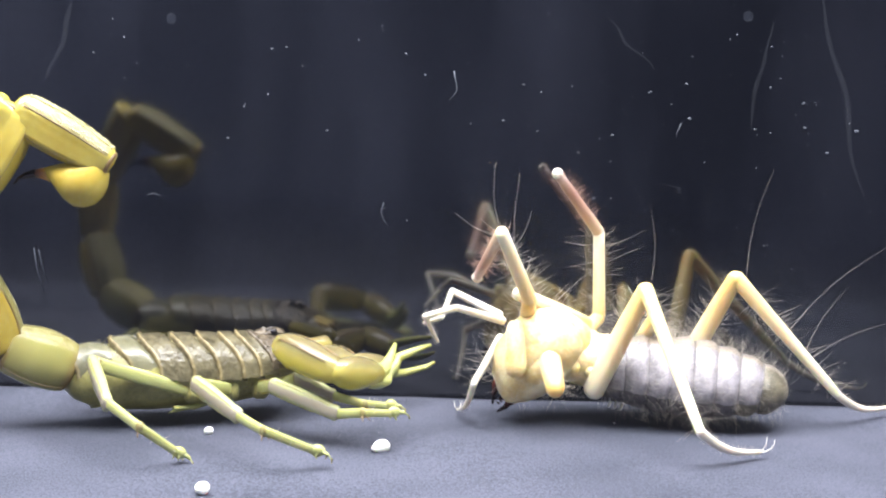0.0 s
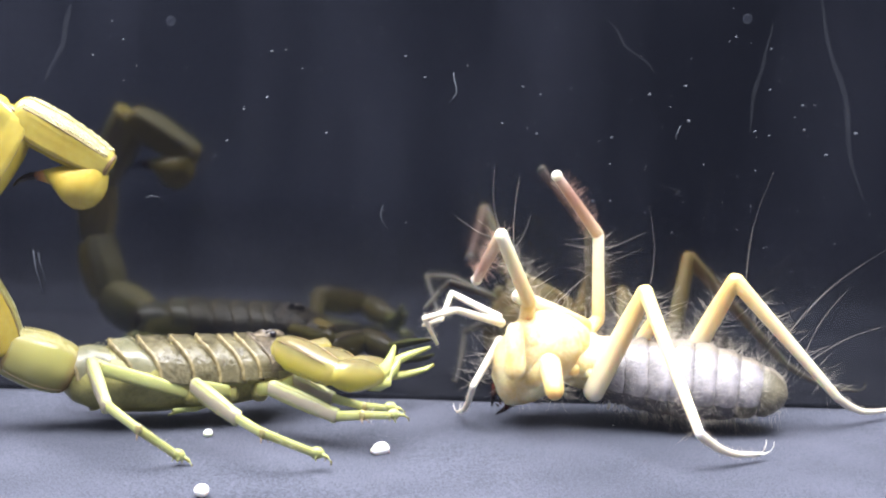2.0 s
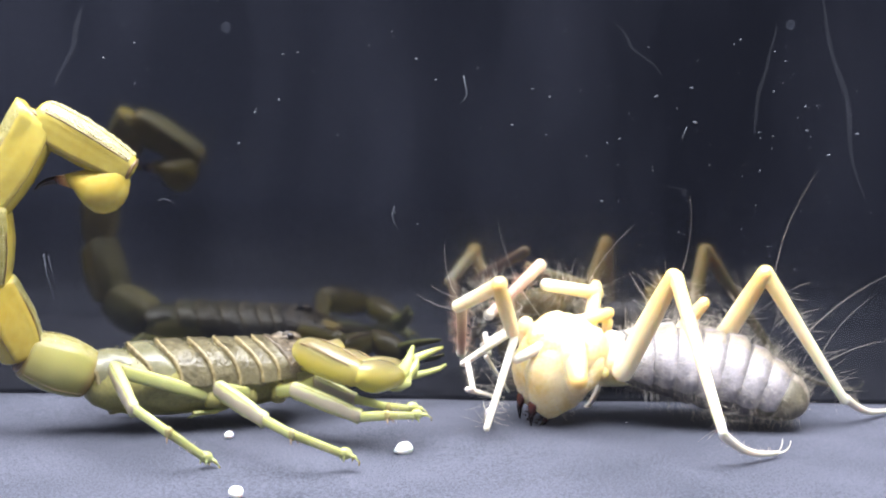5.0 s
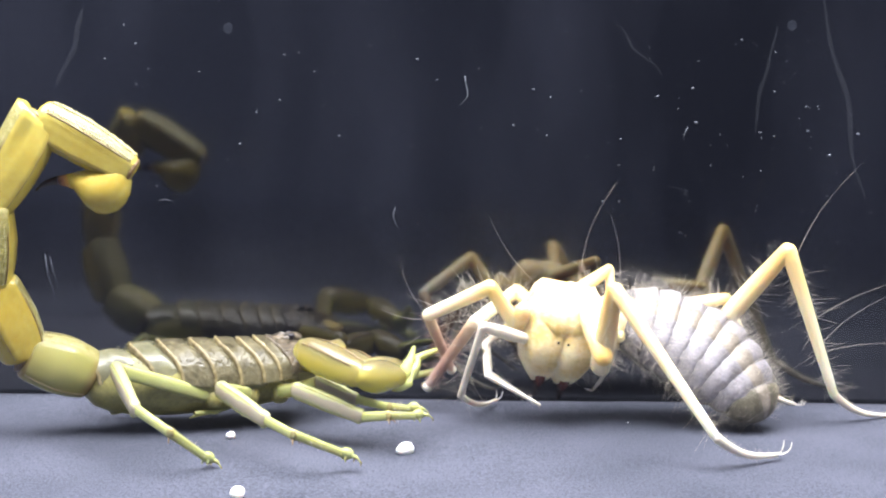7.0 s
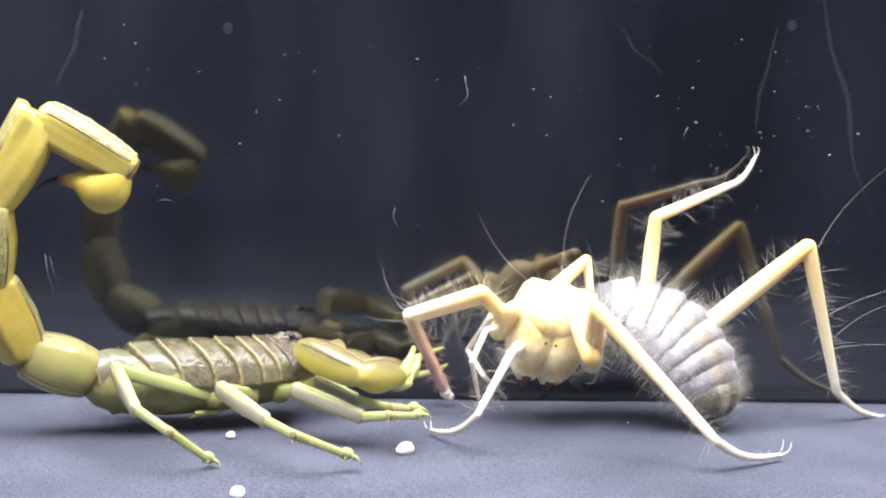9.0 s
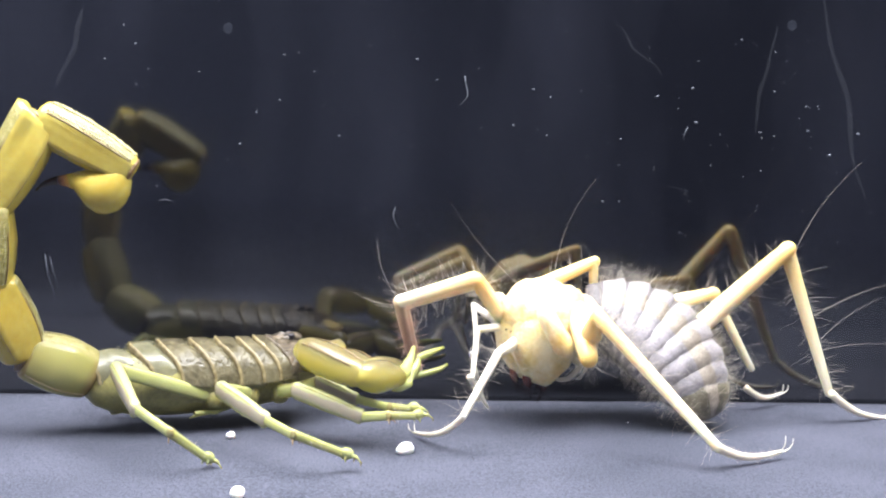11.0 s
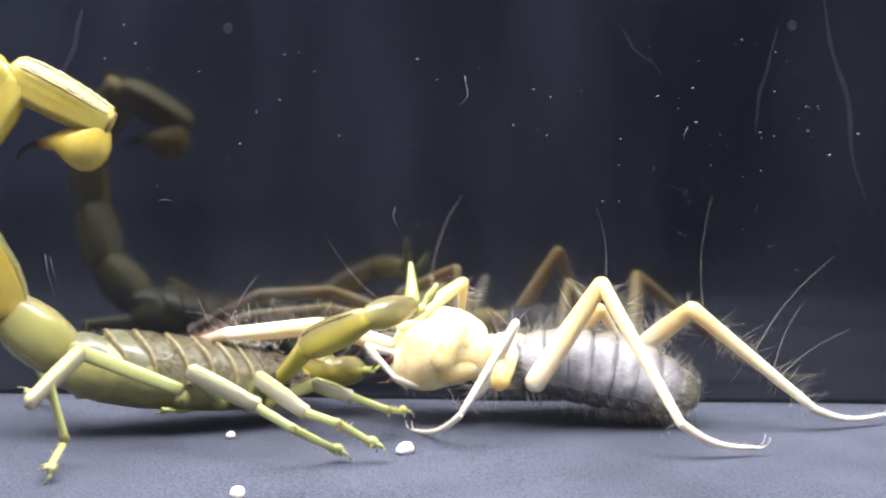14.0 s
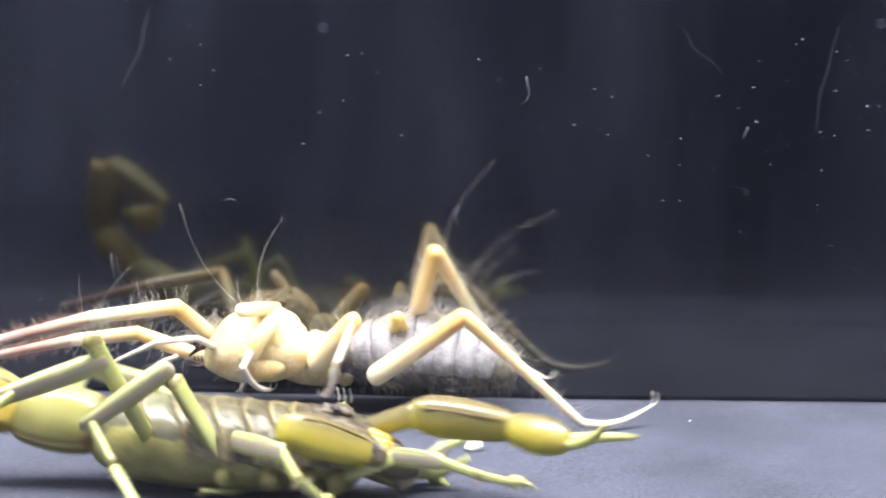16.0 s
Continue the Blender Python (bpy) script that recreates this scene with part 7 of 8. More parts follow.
    walk(K["sol_N2b"], [(0, pose(-0.00581, -0.01299, 0.00688, 0, 0.3, 82.9)), (3.6, pose(-0.00581, -0.01299, 0.00688, 0, 0.3, 82.9)), (3.8, pose(-0.00721, -0.01269, 0.00664, -0.1, 3.2, 78.2)), (4, pose(-0.00767, -0.01269, 0.00668, -0.2, 3.5, 78.1)), (4.2, pose(-0.00812, -0.01267, 0.00669, -0.2, 3.6, 78)), (6.5, pose(-0.00367, -0.01129, 0.01104, 0.2, 13.8, 80.5)), (8, pose(-0.00262, -0.01151, 0.01004, 0.6, 6.8, 82.9)), (9, pose(-0.00223, -0.01176, 0.01089, 0.3, 8.8, 80.6)), (12, pose(-0.00185, -0.01305, 0.01029, 0.8, 9.2, 83.8)), (13, pose(-0.00237, -0.01341, 0.00884, 1.5, 9.1, 88)), (14, pose(-0.0016, -0.01361, 0.00794, 2.1, 9.6, 91.7)), (14.5, pose(0.00221, -0.01226, 0.01319, 10.5, 58.8, 105.3)), (15, pose(0.00557, -0.00924, 0.0156, 148.5, 67.9, -112.7)), (15.5, pose(0.00531, -0.00987, 0.01514, -144.4, 39.4, -35.6)), (16, pose(0.00565, -0.00847, 0.01394, 176.4, 26.7, -101.4))])
    walk(K["sol_N2c"], [(0, pose(-0.00467, -0.00379, 0.00683, 0, 21, 83.5)), (3.6, pose(-0.00467, -0.00379, 0.00683, 0, 21, 83.5)), (3.8, pose(-0.00532, -0.00364, 0.00611, -0.8, 21.3, 81.2)), (4, pose(-0.00576, -0.00363, 0.00611, -0.9, 21.3, 81.1)), (4.2, pose(-0.0062, -0.00362, 0.00611, -0.9, 21.3, 81.1)), (6.5, pose(-0.00218, -0.00242, 0.00883, 1.3, 15.9, 88.1)), (8, pose(-0.00148, -0.00238, 0.00894, 3.7, 24.5, 94.9)), (9, pose(-0.00074, -0.00272, 0.00947, 7.6, 29.5, 103.4)), (12, pose(-0.00086, -0.00396, 0.00881, 14.2, 32.3, 116.2)), (13, pose(-0.00206, -0.00426, 0.00738, 16.5, 30.6, 120.6)), (14, pose(-0.00187, -0.00447, 0.00639, 22.2, 35.8, 131)), (15, pose(0.00421, -0.01247, 0.00697, 3.9, 49.1, 104.4)), (15.5, pose(0.01112, -0.01403, 0.00927, -58.2, 70.3, 35.5)), (16, pose(0.00401, -0.01657, 0.00977, 9.6, 47.3, 110.7))])
    # the scorpion
    walk(K["scorpion"], [(0, pose(-0.0386, 0.1603, 0.0113, 0, -1, 17)), (13.1, pose(-0.0386, 0.1603, 0.0113, 0, -1, 17)), (13.5, pose(-0.039, 0.1605, 0.0127, 0, 3, 16)), (14, pose(-0.041, 0.1576, 0.0143, 0, 8, 19)), (14.5, pose(-0.0456, 0.1501, 0.0138, 0, 5, 2)), (15, pose(-0.0471, 0.1469, 0.0115, 0, 0, -2)), (15.5, pose(-0.0441, 0.1358, 0.0165, 0, 8, -4)), (16, pose(-0.0398, 0.1337, 0.0104, 0, 2, -6))])
    walk(K["sco_L4a"], [(0, pose(0.015, -0.0042, -0.007, 0, -21, -166)), (13.1, pose(0.015, -0.0042, -0.007, 0, -21, -166)), (13.5, pose(0.015, -0.0042, -0.007, 4, -21, -175)), (14, pose(0.0133, -0.0107, -0.0051, 7, -15, 173)), (14.5, pose(0.015, -0.0042, -0.007, 11, -43, -176)), (15, pose(0.015, -0.0042, -0.007, 7, -25, -166)), (15.5, pose(0.015, -0.0042, -0.007, -7, -30, -126)), (16, pose(0.0068, -0.0040, -0.0042, -11, -58, -132))])
    walk(K["sco_L4b"], [(0, pose(0.0023, -0.0074, -0.002, -1, 14, -83)), (13.1, pose(0.0023, -0.0074, -0.002, -1, 14, -83)), (13.5, pose(0.002, -0.0052, -0.002, 3, 17, -81)), (14, pose(0.0009, -0.0093, -0.0018, -2, 25, -124)), (14.5, pose(0.0047, -0.0049, 0.0025, -5, 22, -111)), (15, pose(0.0027, -0.0073, -0.0011, -7, 13, -98)), (15.5, pose(0.0079, -0.014, 0, 5, 11, -75)), (16, pose(0.0028, -0.0084, 0.0052, -16, 21, -161))])
    walk(K["sco_L4c"], [(0, pose(0.0037, -0.0185, -0.0047, -1, 15, -60)), (13.1, pose(0.0037, -0.0185, -0.0047, -1, 15, -60)), (13.5, pose(0.0037, -0.0161, -0.0054, 5, 21, -52)), (14, pose(-0.0028, -0.0148, -0.0048, 41, 67, -13)), (14.5, pose(0.0009, -0.0149, -0.0018, 33, 42, -2)), (15, pose(0.0012, -0.0184, -0.0036, 1, 24, -49)), (15.5, pose(0.0108, -0.0249, -0.0021, 6, 15, -47)), (16, pose(-0.0054, -0.0113, 0.0018, -27, 23, -115))])
    walk(K["sco_L4d"], [(0, pose(0.0071, -0.0243, -0.0065, 1, 38, 31)), (13.1, pose(0.0071, -0.0243, -0.0065, 1, 38, 31)), (13.5, pose(0.0078, -0.0212, -0.0079, -22, 33, -5)), (14, pose(0, -0.0144, -0.0115, -71, 16, -108)), (14.5, pose(0.0061, -0.015, -0.0065, 77, 58, 68)), (15, pose(0.0054, -0.0233, -0.0064, 105, 42, 104)), (15.5, pose(0.0155, -0.0298, -0.004, 78, 38, 74)), (16, pose(-0.0081, -0.0162, -0.0009, 100, 49, 101))])
    walk(K["sco_L3a"], [(0, pose(0.02, -0.0042, -0.007, -1, -15, -121)), (13.1, pose(0.02, -0.0042, -0.007, -1, -15, -121)), (13.5, pose(0.02, -0.0042, -0.007, 2, -16, -121)), (14, pose(0.02, -0.0042, -0.007, 7, -24, -125)), (14.5, pose(0.02, -0.0042, -0.007, 15, -24, -130)), (15, pose(0.02, -0.0042, -0.007, 30, -29, -164)), (15.5, pose(0.02, -0.0042, -0.007, 0, -24, -90)), (16, pose(0.0152, -0.0042, -0.0060, 38, -58, -157))])
    walk(K["sco_L3b"], [(0, pose(0.0146, -0.0133, -0.0041, -1, 13, -66)), (13.1, pose(0.0146, -0.0133, -0.0041, -1, 13, -66)), (13.5, pose(0.0146, -0.0133, -0.0039, 4, 17, -58)), (14, pose(0.0142, -0.0124, -0.0025, 12, 13, -43)), (14.5, pose(0.0135, -0.0119, -0.0025, 4, 8, -56)), (15, pose(0.0108, -0.0068, -0.0016, 4, 23, -39)), (15.5, pose(0.02, -0.0143, -0.0026, 3, 3, -68)), (16, pose(0.0091, -0.0068, 0.0044, -16, 36, -159))])
    walk(K["sco_L3c"], [(0, pose(0.0185, -0.0222, -0.0063, -1, 5, -70)), (13.1, pose(0.0185, -0.0222, -0.0063, -1, 5, -70)), (13.5, pose(0.0197, -0.0214, -0.0068, 3, 4, -69)), (14, pose(0.0213, -0.0191, -0.0049, 9, 11, -57)), (14.5, pose(0.0191, -0.0201, -0.004, 6, 14, -42)), (15, pose(0.018, -0.0125, -0.0055, 1, 6, -46)), (15.5, pose(0.0238, -0.0235, -0.0031, 6, -4, -56)), (16, pose(0.0020, -0.0095, -0.0011, 6, 27, -47))])
    walk(K["sco_L3d"], [(0, pose(0.0207, -0.0283, -0.0068, 0, 26, 8)), (13.1, pose(0.0207, -0.0283, -0.0068, 0, 26, 8)), (13.5, pose(0.0219, -0.0275, -0.0072, 6, 23, 24)), (14, pose(0.0247, -0.0245, -0.0061, 3, 22, 18)), (14.5, pose(0.0237, -0.0243, -0.0055, 24, 41, 73)), (15, pose(0.0225, -0.0172, -0.0062, 0, 38, 35)), (15.5, pose(0.0275, -0.0289, -0.0026, 13, 31, 68)), (16, pose(0.0063, -0.0141, -0.0043, -78, 21, -49))])
    walk(K["sco_L2a"], [(0, pose(0.024, -0.004, -0.007, -1, -13, -86)), (13.1, pose(0.024, -0.004, -0.007, -1, -13, -86)), (13.5, pose(0.024, -0.004, -0.007, 1, -14, -80)), (14, pose(0.024, -0.004, -0.007, 11, -30, -97)), (14.5, pose(0.024, -0.004, -0.007, 16, -36, -91)), (15, pose(0.024, -0.004, -0.007, 6, -25, -77)), (15.5, pose(0.024, -0.004, -0.007, -5, -21, -33)), (16, pose(0.024, -0.004, -0.007, 89, -27, -174))])
    walk(K["sco_L2b"], [(0, pose(0.0245, -0.0123, -0.0051, -1, 14, -46)), (13.1, pose(0.0245, -0.0123, -0.0051, -1, 14, -46)), (13.5, pose(0.0254, -0.0121, -0.0049, 2, 12, -44)), (14, pose(0.0231, -0.0113, -0.0028, 2, 12, -66)), (14.5, pose(0.0238, -0.0109, -0.0021, -1, 4, -47)), (15, pose(0.0257, -0.0115, -0.0035, -5, 5, -54)), (15.5, pose(0.0306, -0.0083, -0.0039, 0, -3, -49)), (16, pose(0.0164, -0.0048, -0.0032, -4, -7, -50))])
    walk(K["sco_L2c"], [(0, pose(0.0313, -0.0192, -0.0076, -1, -12, -66)), (13.1, pose(0.0313, -0.0192, -0.0076, -1, -12, -66)), (13.5, pose(0.0324, -0.019, -0.0069, 3, -14, -66)), (14, pose(0.0271, -0.0203, -0.0049, 6, 1, -57)), (14.5, pose(0.0307, -0.0182, -0.0028, 3, -3, -30)), (15, pose(0.0315, -0.0196, -0.0043, 0, 4, -38)), (15.5, pose(0.0372, -0.0159, -0.0034, 4, 3, -23)), (16, pose(0.0228, -0.0123, -0.002, -6, 15, -60))])
    walk(K["sco_L2d"], [(0, pose(0.0336, -0.0241, -0.0065, 0, 10, 30)), (13.1, pose(0.0336, -0.0241, -0.0065, 0, 10, 30)), (13.5, pose(0.0346, -0.0238, -0.0056, -1, 9, 31)), (14, pose(0.0301, -0.0249, -0.005, -9, 25, 9)), (14.5, pose(0.0354, -0.0209, -0.0025, -6, 11, 36)), (15, pose(0.0358, -0.023, -0.0047, -15, 16, 0)), (15.5, pose(0.0422, -0.018, -0.0038, 0, 17, 61)), (16, pose(0.0255, -0.0169, -0.0034, 3, 36, 60))])
    walk(K["sco_L1a"], [(0, pose(0.027, -0.0035, -0.007, -1, -19, -81)), (13.1, pose(0.027, -0.0035, -0.007, -1, -19, -81)), (13.5, pose(0.027, -0.0035, -0.007, -2, -26, -68)), (14, pose(0.027, -0.0035, -0.007, -14, -29, -37)), (14.5, pose(0.027, -0.0035, -0.007, -31, -30, 9)), (15, pose(0.027, -0.0035, -0.007, -12, -20, -34)), (15.5, pose(0.027, -0.0035, -0.007, -10, -28, -28)), (16, pose(0.027, -0.0035, -0.007, -28, -22, 12))])
    walk(K["sco_L1b"], [(0, pose(0.0281, -0.01, -0.0048, -1, 10, -61)), (13.1, pose(0.0281, -0.01, -0.0048, -1, 10, -61)), (13.5, pose(0.0293, -0.0093, -0.0039, 3, 9, -55)), (14, pose(0.0319, -0.0072, -0.0036, 7, 0, -66)), (14.5, pose(0.033, -0.0025, -0.0035, 4, 5, -47)), (15, pose(0.0325, -0.0071, -0.0047, 1, -14, -51)), (15.5, pose(0.0324, -0.0064, -0.0037, 10, -9, -65)), (16, pose(0.0333, -0.0022, -0.0043, 2, -9, -43))])
    walk(K["sco_L1c"], [(0, pose(0.0315, -0.0161, -0.006, -1, 3, -55)), (13.1, pose(0.0315, -0.0161, -0.006, -1, 3, -55)), (13.5, pose(0.0333, -0.015, -0.005, 2, 3, -64)), (14, pose(0.0347, -0.0136, -0.0036, 10, 10, -31)), (14.5, pose(0.0377, -0.0077, -0.0042, 9, 17, -7)), (15, pose(0.0367, -0.0125, -0.003, 9, 18, -1)), (15.5, pose(0.0353, -0.0127, -0.0025, 10, -13, -49)), (16, pose(0.0384, -0.0069, -0.0032, 5, 2, -39))])
    walk(K["sco_L1d"], [(0, pose(0.0346, -0.0205, -0.0062, 0, 13, 25)), (13.1, pose(0.0346, -0.0205, -0.0062, 0, 13, 25)), (13.5, pose(0.0357, -0.02, -0.0053, 2, 12, 43)), (14, pose(0.0394, -0.0163, -0.0045, 0, 9, 45)), (14.5, pose(0.043, -0.0083, -0.0058, -13, 9, -6)), (15, pose(0.042, -0.0126, -0.0047, -14, 6, 0)), (15.5, pose(0.0388, -0.0168, -0.0013, -10, 10, 52)), (16, pose(0.0427, -0.0103, -0.0034, -13, 14, 23))])
    walk(K["sco_NPa"], [(0, pose(0.028, -0.004, -0.0035, -1, -24, -106)), (13.1, pose(0.028, -0.004, -0.0035, -1, -24, -106)), (13.5, pose(0.028, -0.004, -0.0035, 1, -24, -102)), (14, pose(0.028, -0.004, -0.0035, -9, -41, -78)), (14.5, pose(0.028, -0.004, -0.0035, -5, -39, -72)), (15, pose(0.028, -0.004, -0.0035, -27, -12, -27)), (15.5, pose(0.028, -0.004, -0.0035, 10, -32, -97)), (16, pose(0.028, -0.004, -0.0035, 25, -22, -136))])
    walk(K["sco_NPb"], [(0, pose(0.026, -0.011, -0.0002, -1, 11, -60)), (13.1, pose(0.026, -0.011, -0.0002, -1, 11, -60)), (13.5, pose(0.0264, -0.0112, -0.0003, 2, -10, -55)), (14, pose(0.0292, -0.0099, 0.0018, 6, -31, -57)), (14.5, pose(0.0299, -0.0099, 0.0015, -16, 3, 28)), (15, pose(0.035, -0.0075, -0.0018, -16, 15, 18)), (15.5, pose(0.0272, -0.0107, 0.0007, -15, 12, 42)), (16, pose(0.0227, -0.0092, -0.0004, -12, 20, 41))])
    walk(K["sco_NPc"], [(0, pose(0.0311, -0.02, -0.0022, 1, 10, 39)), (13.1, pose(0.0311, -0.02, -0.0022, 1, 10, 39)), (13.5, pose(0.0324, -0.0196, 0.0016, -1, -18, 26)), (14, pose(0.0342, -0.0174, 0.0072, 16, -12, 30)), (14.5, pose(0.0392, -0.005, 0.001, 56, 1, 41)), (15, pose(0.0446, -0.0044, -0.0046, 99, -2, 0)), (15.5, pose(0.0348, -0.0038, -0.0015, 95, -4, 31)), (16, pose(0.0302, -0.0027, -0.004, 103, 23, 55))])
    walk(K["sco_NPd"], [(0, pose(0.0376, -0.0146, -0.0037, 1, -23, 52)), (13.1, pose(0.0376, -0.0146, -0.0037, 1, -23, 52)), (13.5, pose(0.0397, -0.0161, 0.0041, -11, -31, 73)), (14, pose(0.0414, -0.0132, 0.0089, -23, -53, 82)), (14.5, pose(0.0456, 0.0006, 0.0009, -3, -4, 65)), (15, pose(0.0531, -0.0044, -0.0042, 4, -10, 40)), (15.5, pose(0.0421, 0.0005, -0.0009, 12, -24, 5)), (16, pose(0.0346, 0.0037, -0.0073, 14, -13, 4))])
    walk(K["sco_FPa"], [(0, pose(0.028, 0.004, -0.0035, 0, 3, 29)), (13.1, pose(0.028, 0.004, -0.0035, 0, 3, 29)), (13.5, pose(0.028, 0.004, -0.0035, 1, 12, 51)), (14, pose(0.028, 0.004, -0.0035, -3, -1, 38)), (14.5, pose(0.028, 0.004, -0.0035, -4, -9, 75)), (15, pose(0.028, 0.004, -0.0035, 0, 3, 90)), (15.5, pose(0.028, 0.004, -0.0035, -7, 9, 94)), (16, pose(0.028, 0.004, -0.0035, 24, -23, -23))])
    walk(K["sco_FPb"], [(0, pose(0.0355, 0.0081, -0.0056, -1, -1, -80)), (13.1, pose(0.0355, 0.0081, -0.0056, -1, -1, -80)), (13.5, pose(0.0333, 0.0104, -0.0069, 3, -6, -81)), (14, pose(0.0347, 0.0092, -0.0034, 8, -5, -83)), (14.5, pose(0.0301, 0.0121, -0.0022, 32, 17, 68)), (15, pose(0.028, 0.0125, -0.0039, 37, 16, 76)), (15.5, pose(0.0274, 0.0124, -0.0049, 18, 18, 35)), (16, pose(0.0352, 0.0009, -0.0001, 12, 4, -1))])
    walk(K["sco_FPc"], [(0, pose(0.0373, -0.0023, -0.0050, 0, 15, 31)), (13.1, pose(0.0373, -0.0023, -0.0050, 0, 15, 31)), (13.5, pose(0.0349, 0.0001, -0.0054, -3, 7, 24)), (14, pose(0.0359, -0.0012, -0.0025, -3, 3, 40)), (14.5, pose(0.0338, 0.0215, -0.0052, -5, 6, 40)), (15, pose(0.0305, 0.0223, -0.0068, 2, 5, 72)), (15.5, pose(0.0356, 0.0181, -0.0081, -10, 10, 29)), (16, pose(0.0456, 0.0007, -0.0009, -18, -1, -42))])
    walk(K["sco_FPd"], [(0, pose(0.0435, 0.0015, -0.0057, 0, -15, 18)), (13.1, pose(0.0435, 0.0015, -0.0057, 0, -15, 18)), (13.5, pose(0.0417, 0.0032, -0.0052, -1, 11, 18)), (14, pose(0.0416, 0.0036, -0.003, 4, -10, -95)), (14.5, pose(0.0396, 0.0262, -0.0061, -6, -18, -52)), (15, pose(0.0329, 0.0294, -0.0074, -36, -11, 46)), (15.5, pose(0.042, 0.0217, -0.0095, -33, -4, 0)), (16, pose(0.0512, -0.0042, -0.0007, -33, -8, -4))])
    walk(K["sco_T0"], [(0, pose(-0.0004, -0.0002, -0.0038, 0, -23, -170)), (13.1, pose(-0.0004, -0.0002, -0.0038, 0, -23, -170)), (13.5, pose(-0.0004, -0.0002, -0.0038, 0, -28, -169)), (14, pose(-0.0004, -0.0002, -0.0038, 4, -34, -178)), (14.5, pose(-0.0004, -0.0002, -0.0038, 17, -25, 177)), (15, pose(-0.0004, -0.0002, -0.0038, 10, -30, -165)), (15.5, pose(-0.0004, -0.0002, -0.0038, 15, -6, -175)), (16, pose(-0.0004, -0.0002, -0.0038, 15, -7, -175))])
    walk(K["sco_T1"], [(0, pose(-0.0087, -0.0017, -0.0003, -1, -66, -151)), (13.1, pose(-0.0087, -0.0017, -0.0003, -1, -66, -151)), (13.5, pose(-0.0083, -0.0018, 0.0005, 0, -63, -151)), (14, pose(-0.0079, -0.0005, 0.0014, 4, -56, -156)), (14.5, pose(-0.0086, 0.0003, 0.0001, 5, -57, -141)), (15, pose(-0.0081, -0.0022, 0.0007, 10, -53, -144)), (15.5, pose(-0.0094, -0.001, -0.0028, 20, -34, -153)), (16, pose(-0.0094, -0.001, -0.0027, 23, -25, -160))])
    walk(K["sco_T2"], [(0, pose(-0.0123, -0.0037, 0.009, 149, -84, -76)), (13.1, pose(-0.0123, -0.0037, 0.009, 149, -84, -76)), (13.5, pose(-0.0122, -0.004, 0.0096, 167, -83, -93)), (14, pose(-0.013, -0.0028, 0.0098, -114, -74, -175)), (14.5, pose(-0.0128, -0.0032, 0.0087, -100, -73, -173)), (15, pose(-0.0131, -0.0058, 0.0088, -107, -78, -162)), (15.5, pose(-0.0169, -0.0048, 0.0029, -96, -59, -170)), (16, pose(-0.018, -0.0041, 0.0016, -100, -44, -165))])
    walk(K["sco_T3"], [(0, pose(-0.012, -0.0048, 0.0191, 0, -59, -8)), (13.1, pose(-0.012, -0.0048, 0.0191, 0, -59, -8)), (13.5, pose(-0.0123, -0.0052, 0.0197, 1, -61, -9)), (14, pose(-0.0158, -0.0031, 0.0196, 5, -64, -15)), (14.5, pose(-0.0158, -0.0035, 0.0184, 2, -63, 4)), (15, pose(-0.0151, -0.0064, 0.0187, 0, -70, 10)), (15.5, pose(-0.022, -0.0057, 0.0117, -6, -74, 18)), (16, pose(-0.0251, -0.006, 0.0087, -6, -83, 20))])
    walk(K["sco_T4"], [(0, pose(-0.0056, -0.0056, 0.0298, 0, 29, -12)), (13.1, pose(-0.0056, -0.0056, 0.0298, 0, 29, -12)), (13.5, pose(-0.0063, -0.0061, 0.0306, 1, 25, -11)), (14, pose(-0.0106, -0.0044, 0.0308, 2, 18, -13)), (14.5, pose(-0.0101, -0.0031, 0.0296, 0, 3, 3)), (15, pose(-0.0108, -0.0057, 0.0305, 0, 10, 8)), (15.5, pose(-0.0188, -0.0046, 0.0237, -1, 9, 10)), (16, pose(-0.0236, -0.0054, 0.0211, 0, 31, 12))])
    walk(K["sco_T5"], [(0, pose(0.0053, -0.0079, 0.0235, 0, 11, 163)), (13.1, pose(0.0053, -0.0079, 0.0235, 0, 11, 163)), (13.5, pose(0.005, -0.0083, 0.0251, -1, 16, 163)), (14, pose(0.0012, -0.0071, 0.0269, -3, 28, 159)), (14.5, pose(0.0026, -0.0024, 0.0289, -1, 29, 176)), (15, pose(0.0015, -0.0038, 0.0282, 1, 22, -177)), (15.5, pose(-0.0064, -0.0024, 0.0217, 2, 24, -174)), (16, pose(-0.013, -0.0031, 0.0146, 1, 15, -173))])
    walk(K["sco_R4a"], [(0, pose(0.015, 0.0042, -0.007, 0, -5, 170)), (13.1, pose(0.015, 0.0042, -0.007, 0, -5, 170)), (13.5, pose(0.015, 0.0042, -0.007, -1, -5, 180)), (14, pose(0.015, 0.0042, -0.007, -2, -1, -167)), (14.5, pose(0.015, 0.0042, -0.007, 1, -29, -179)), (15, pose(0.015, 0.0042, -0.007, 5, -9, 170)), (15.5, pose(0.015, 0.0042, -0.007, 15, -16, 129)), (16, pose(0.015, 0.0042, -0.007, -6, -31, 177))])
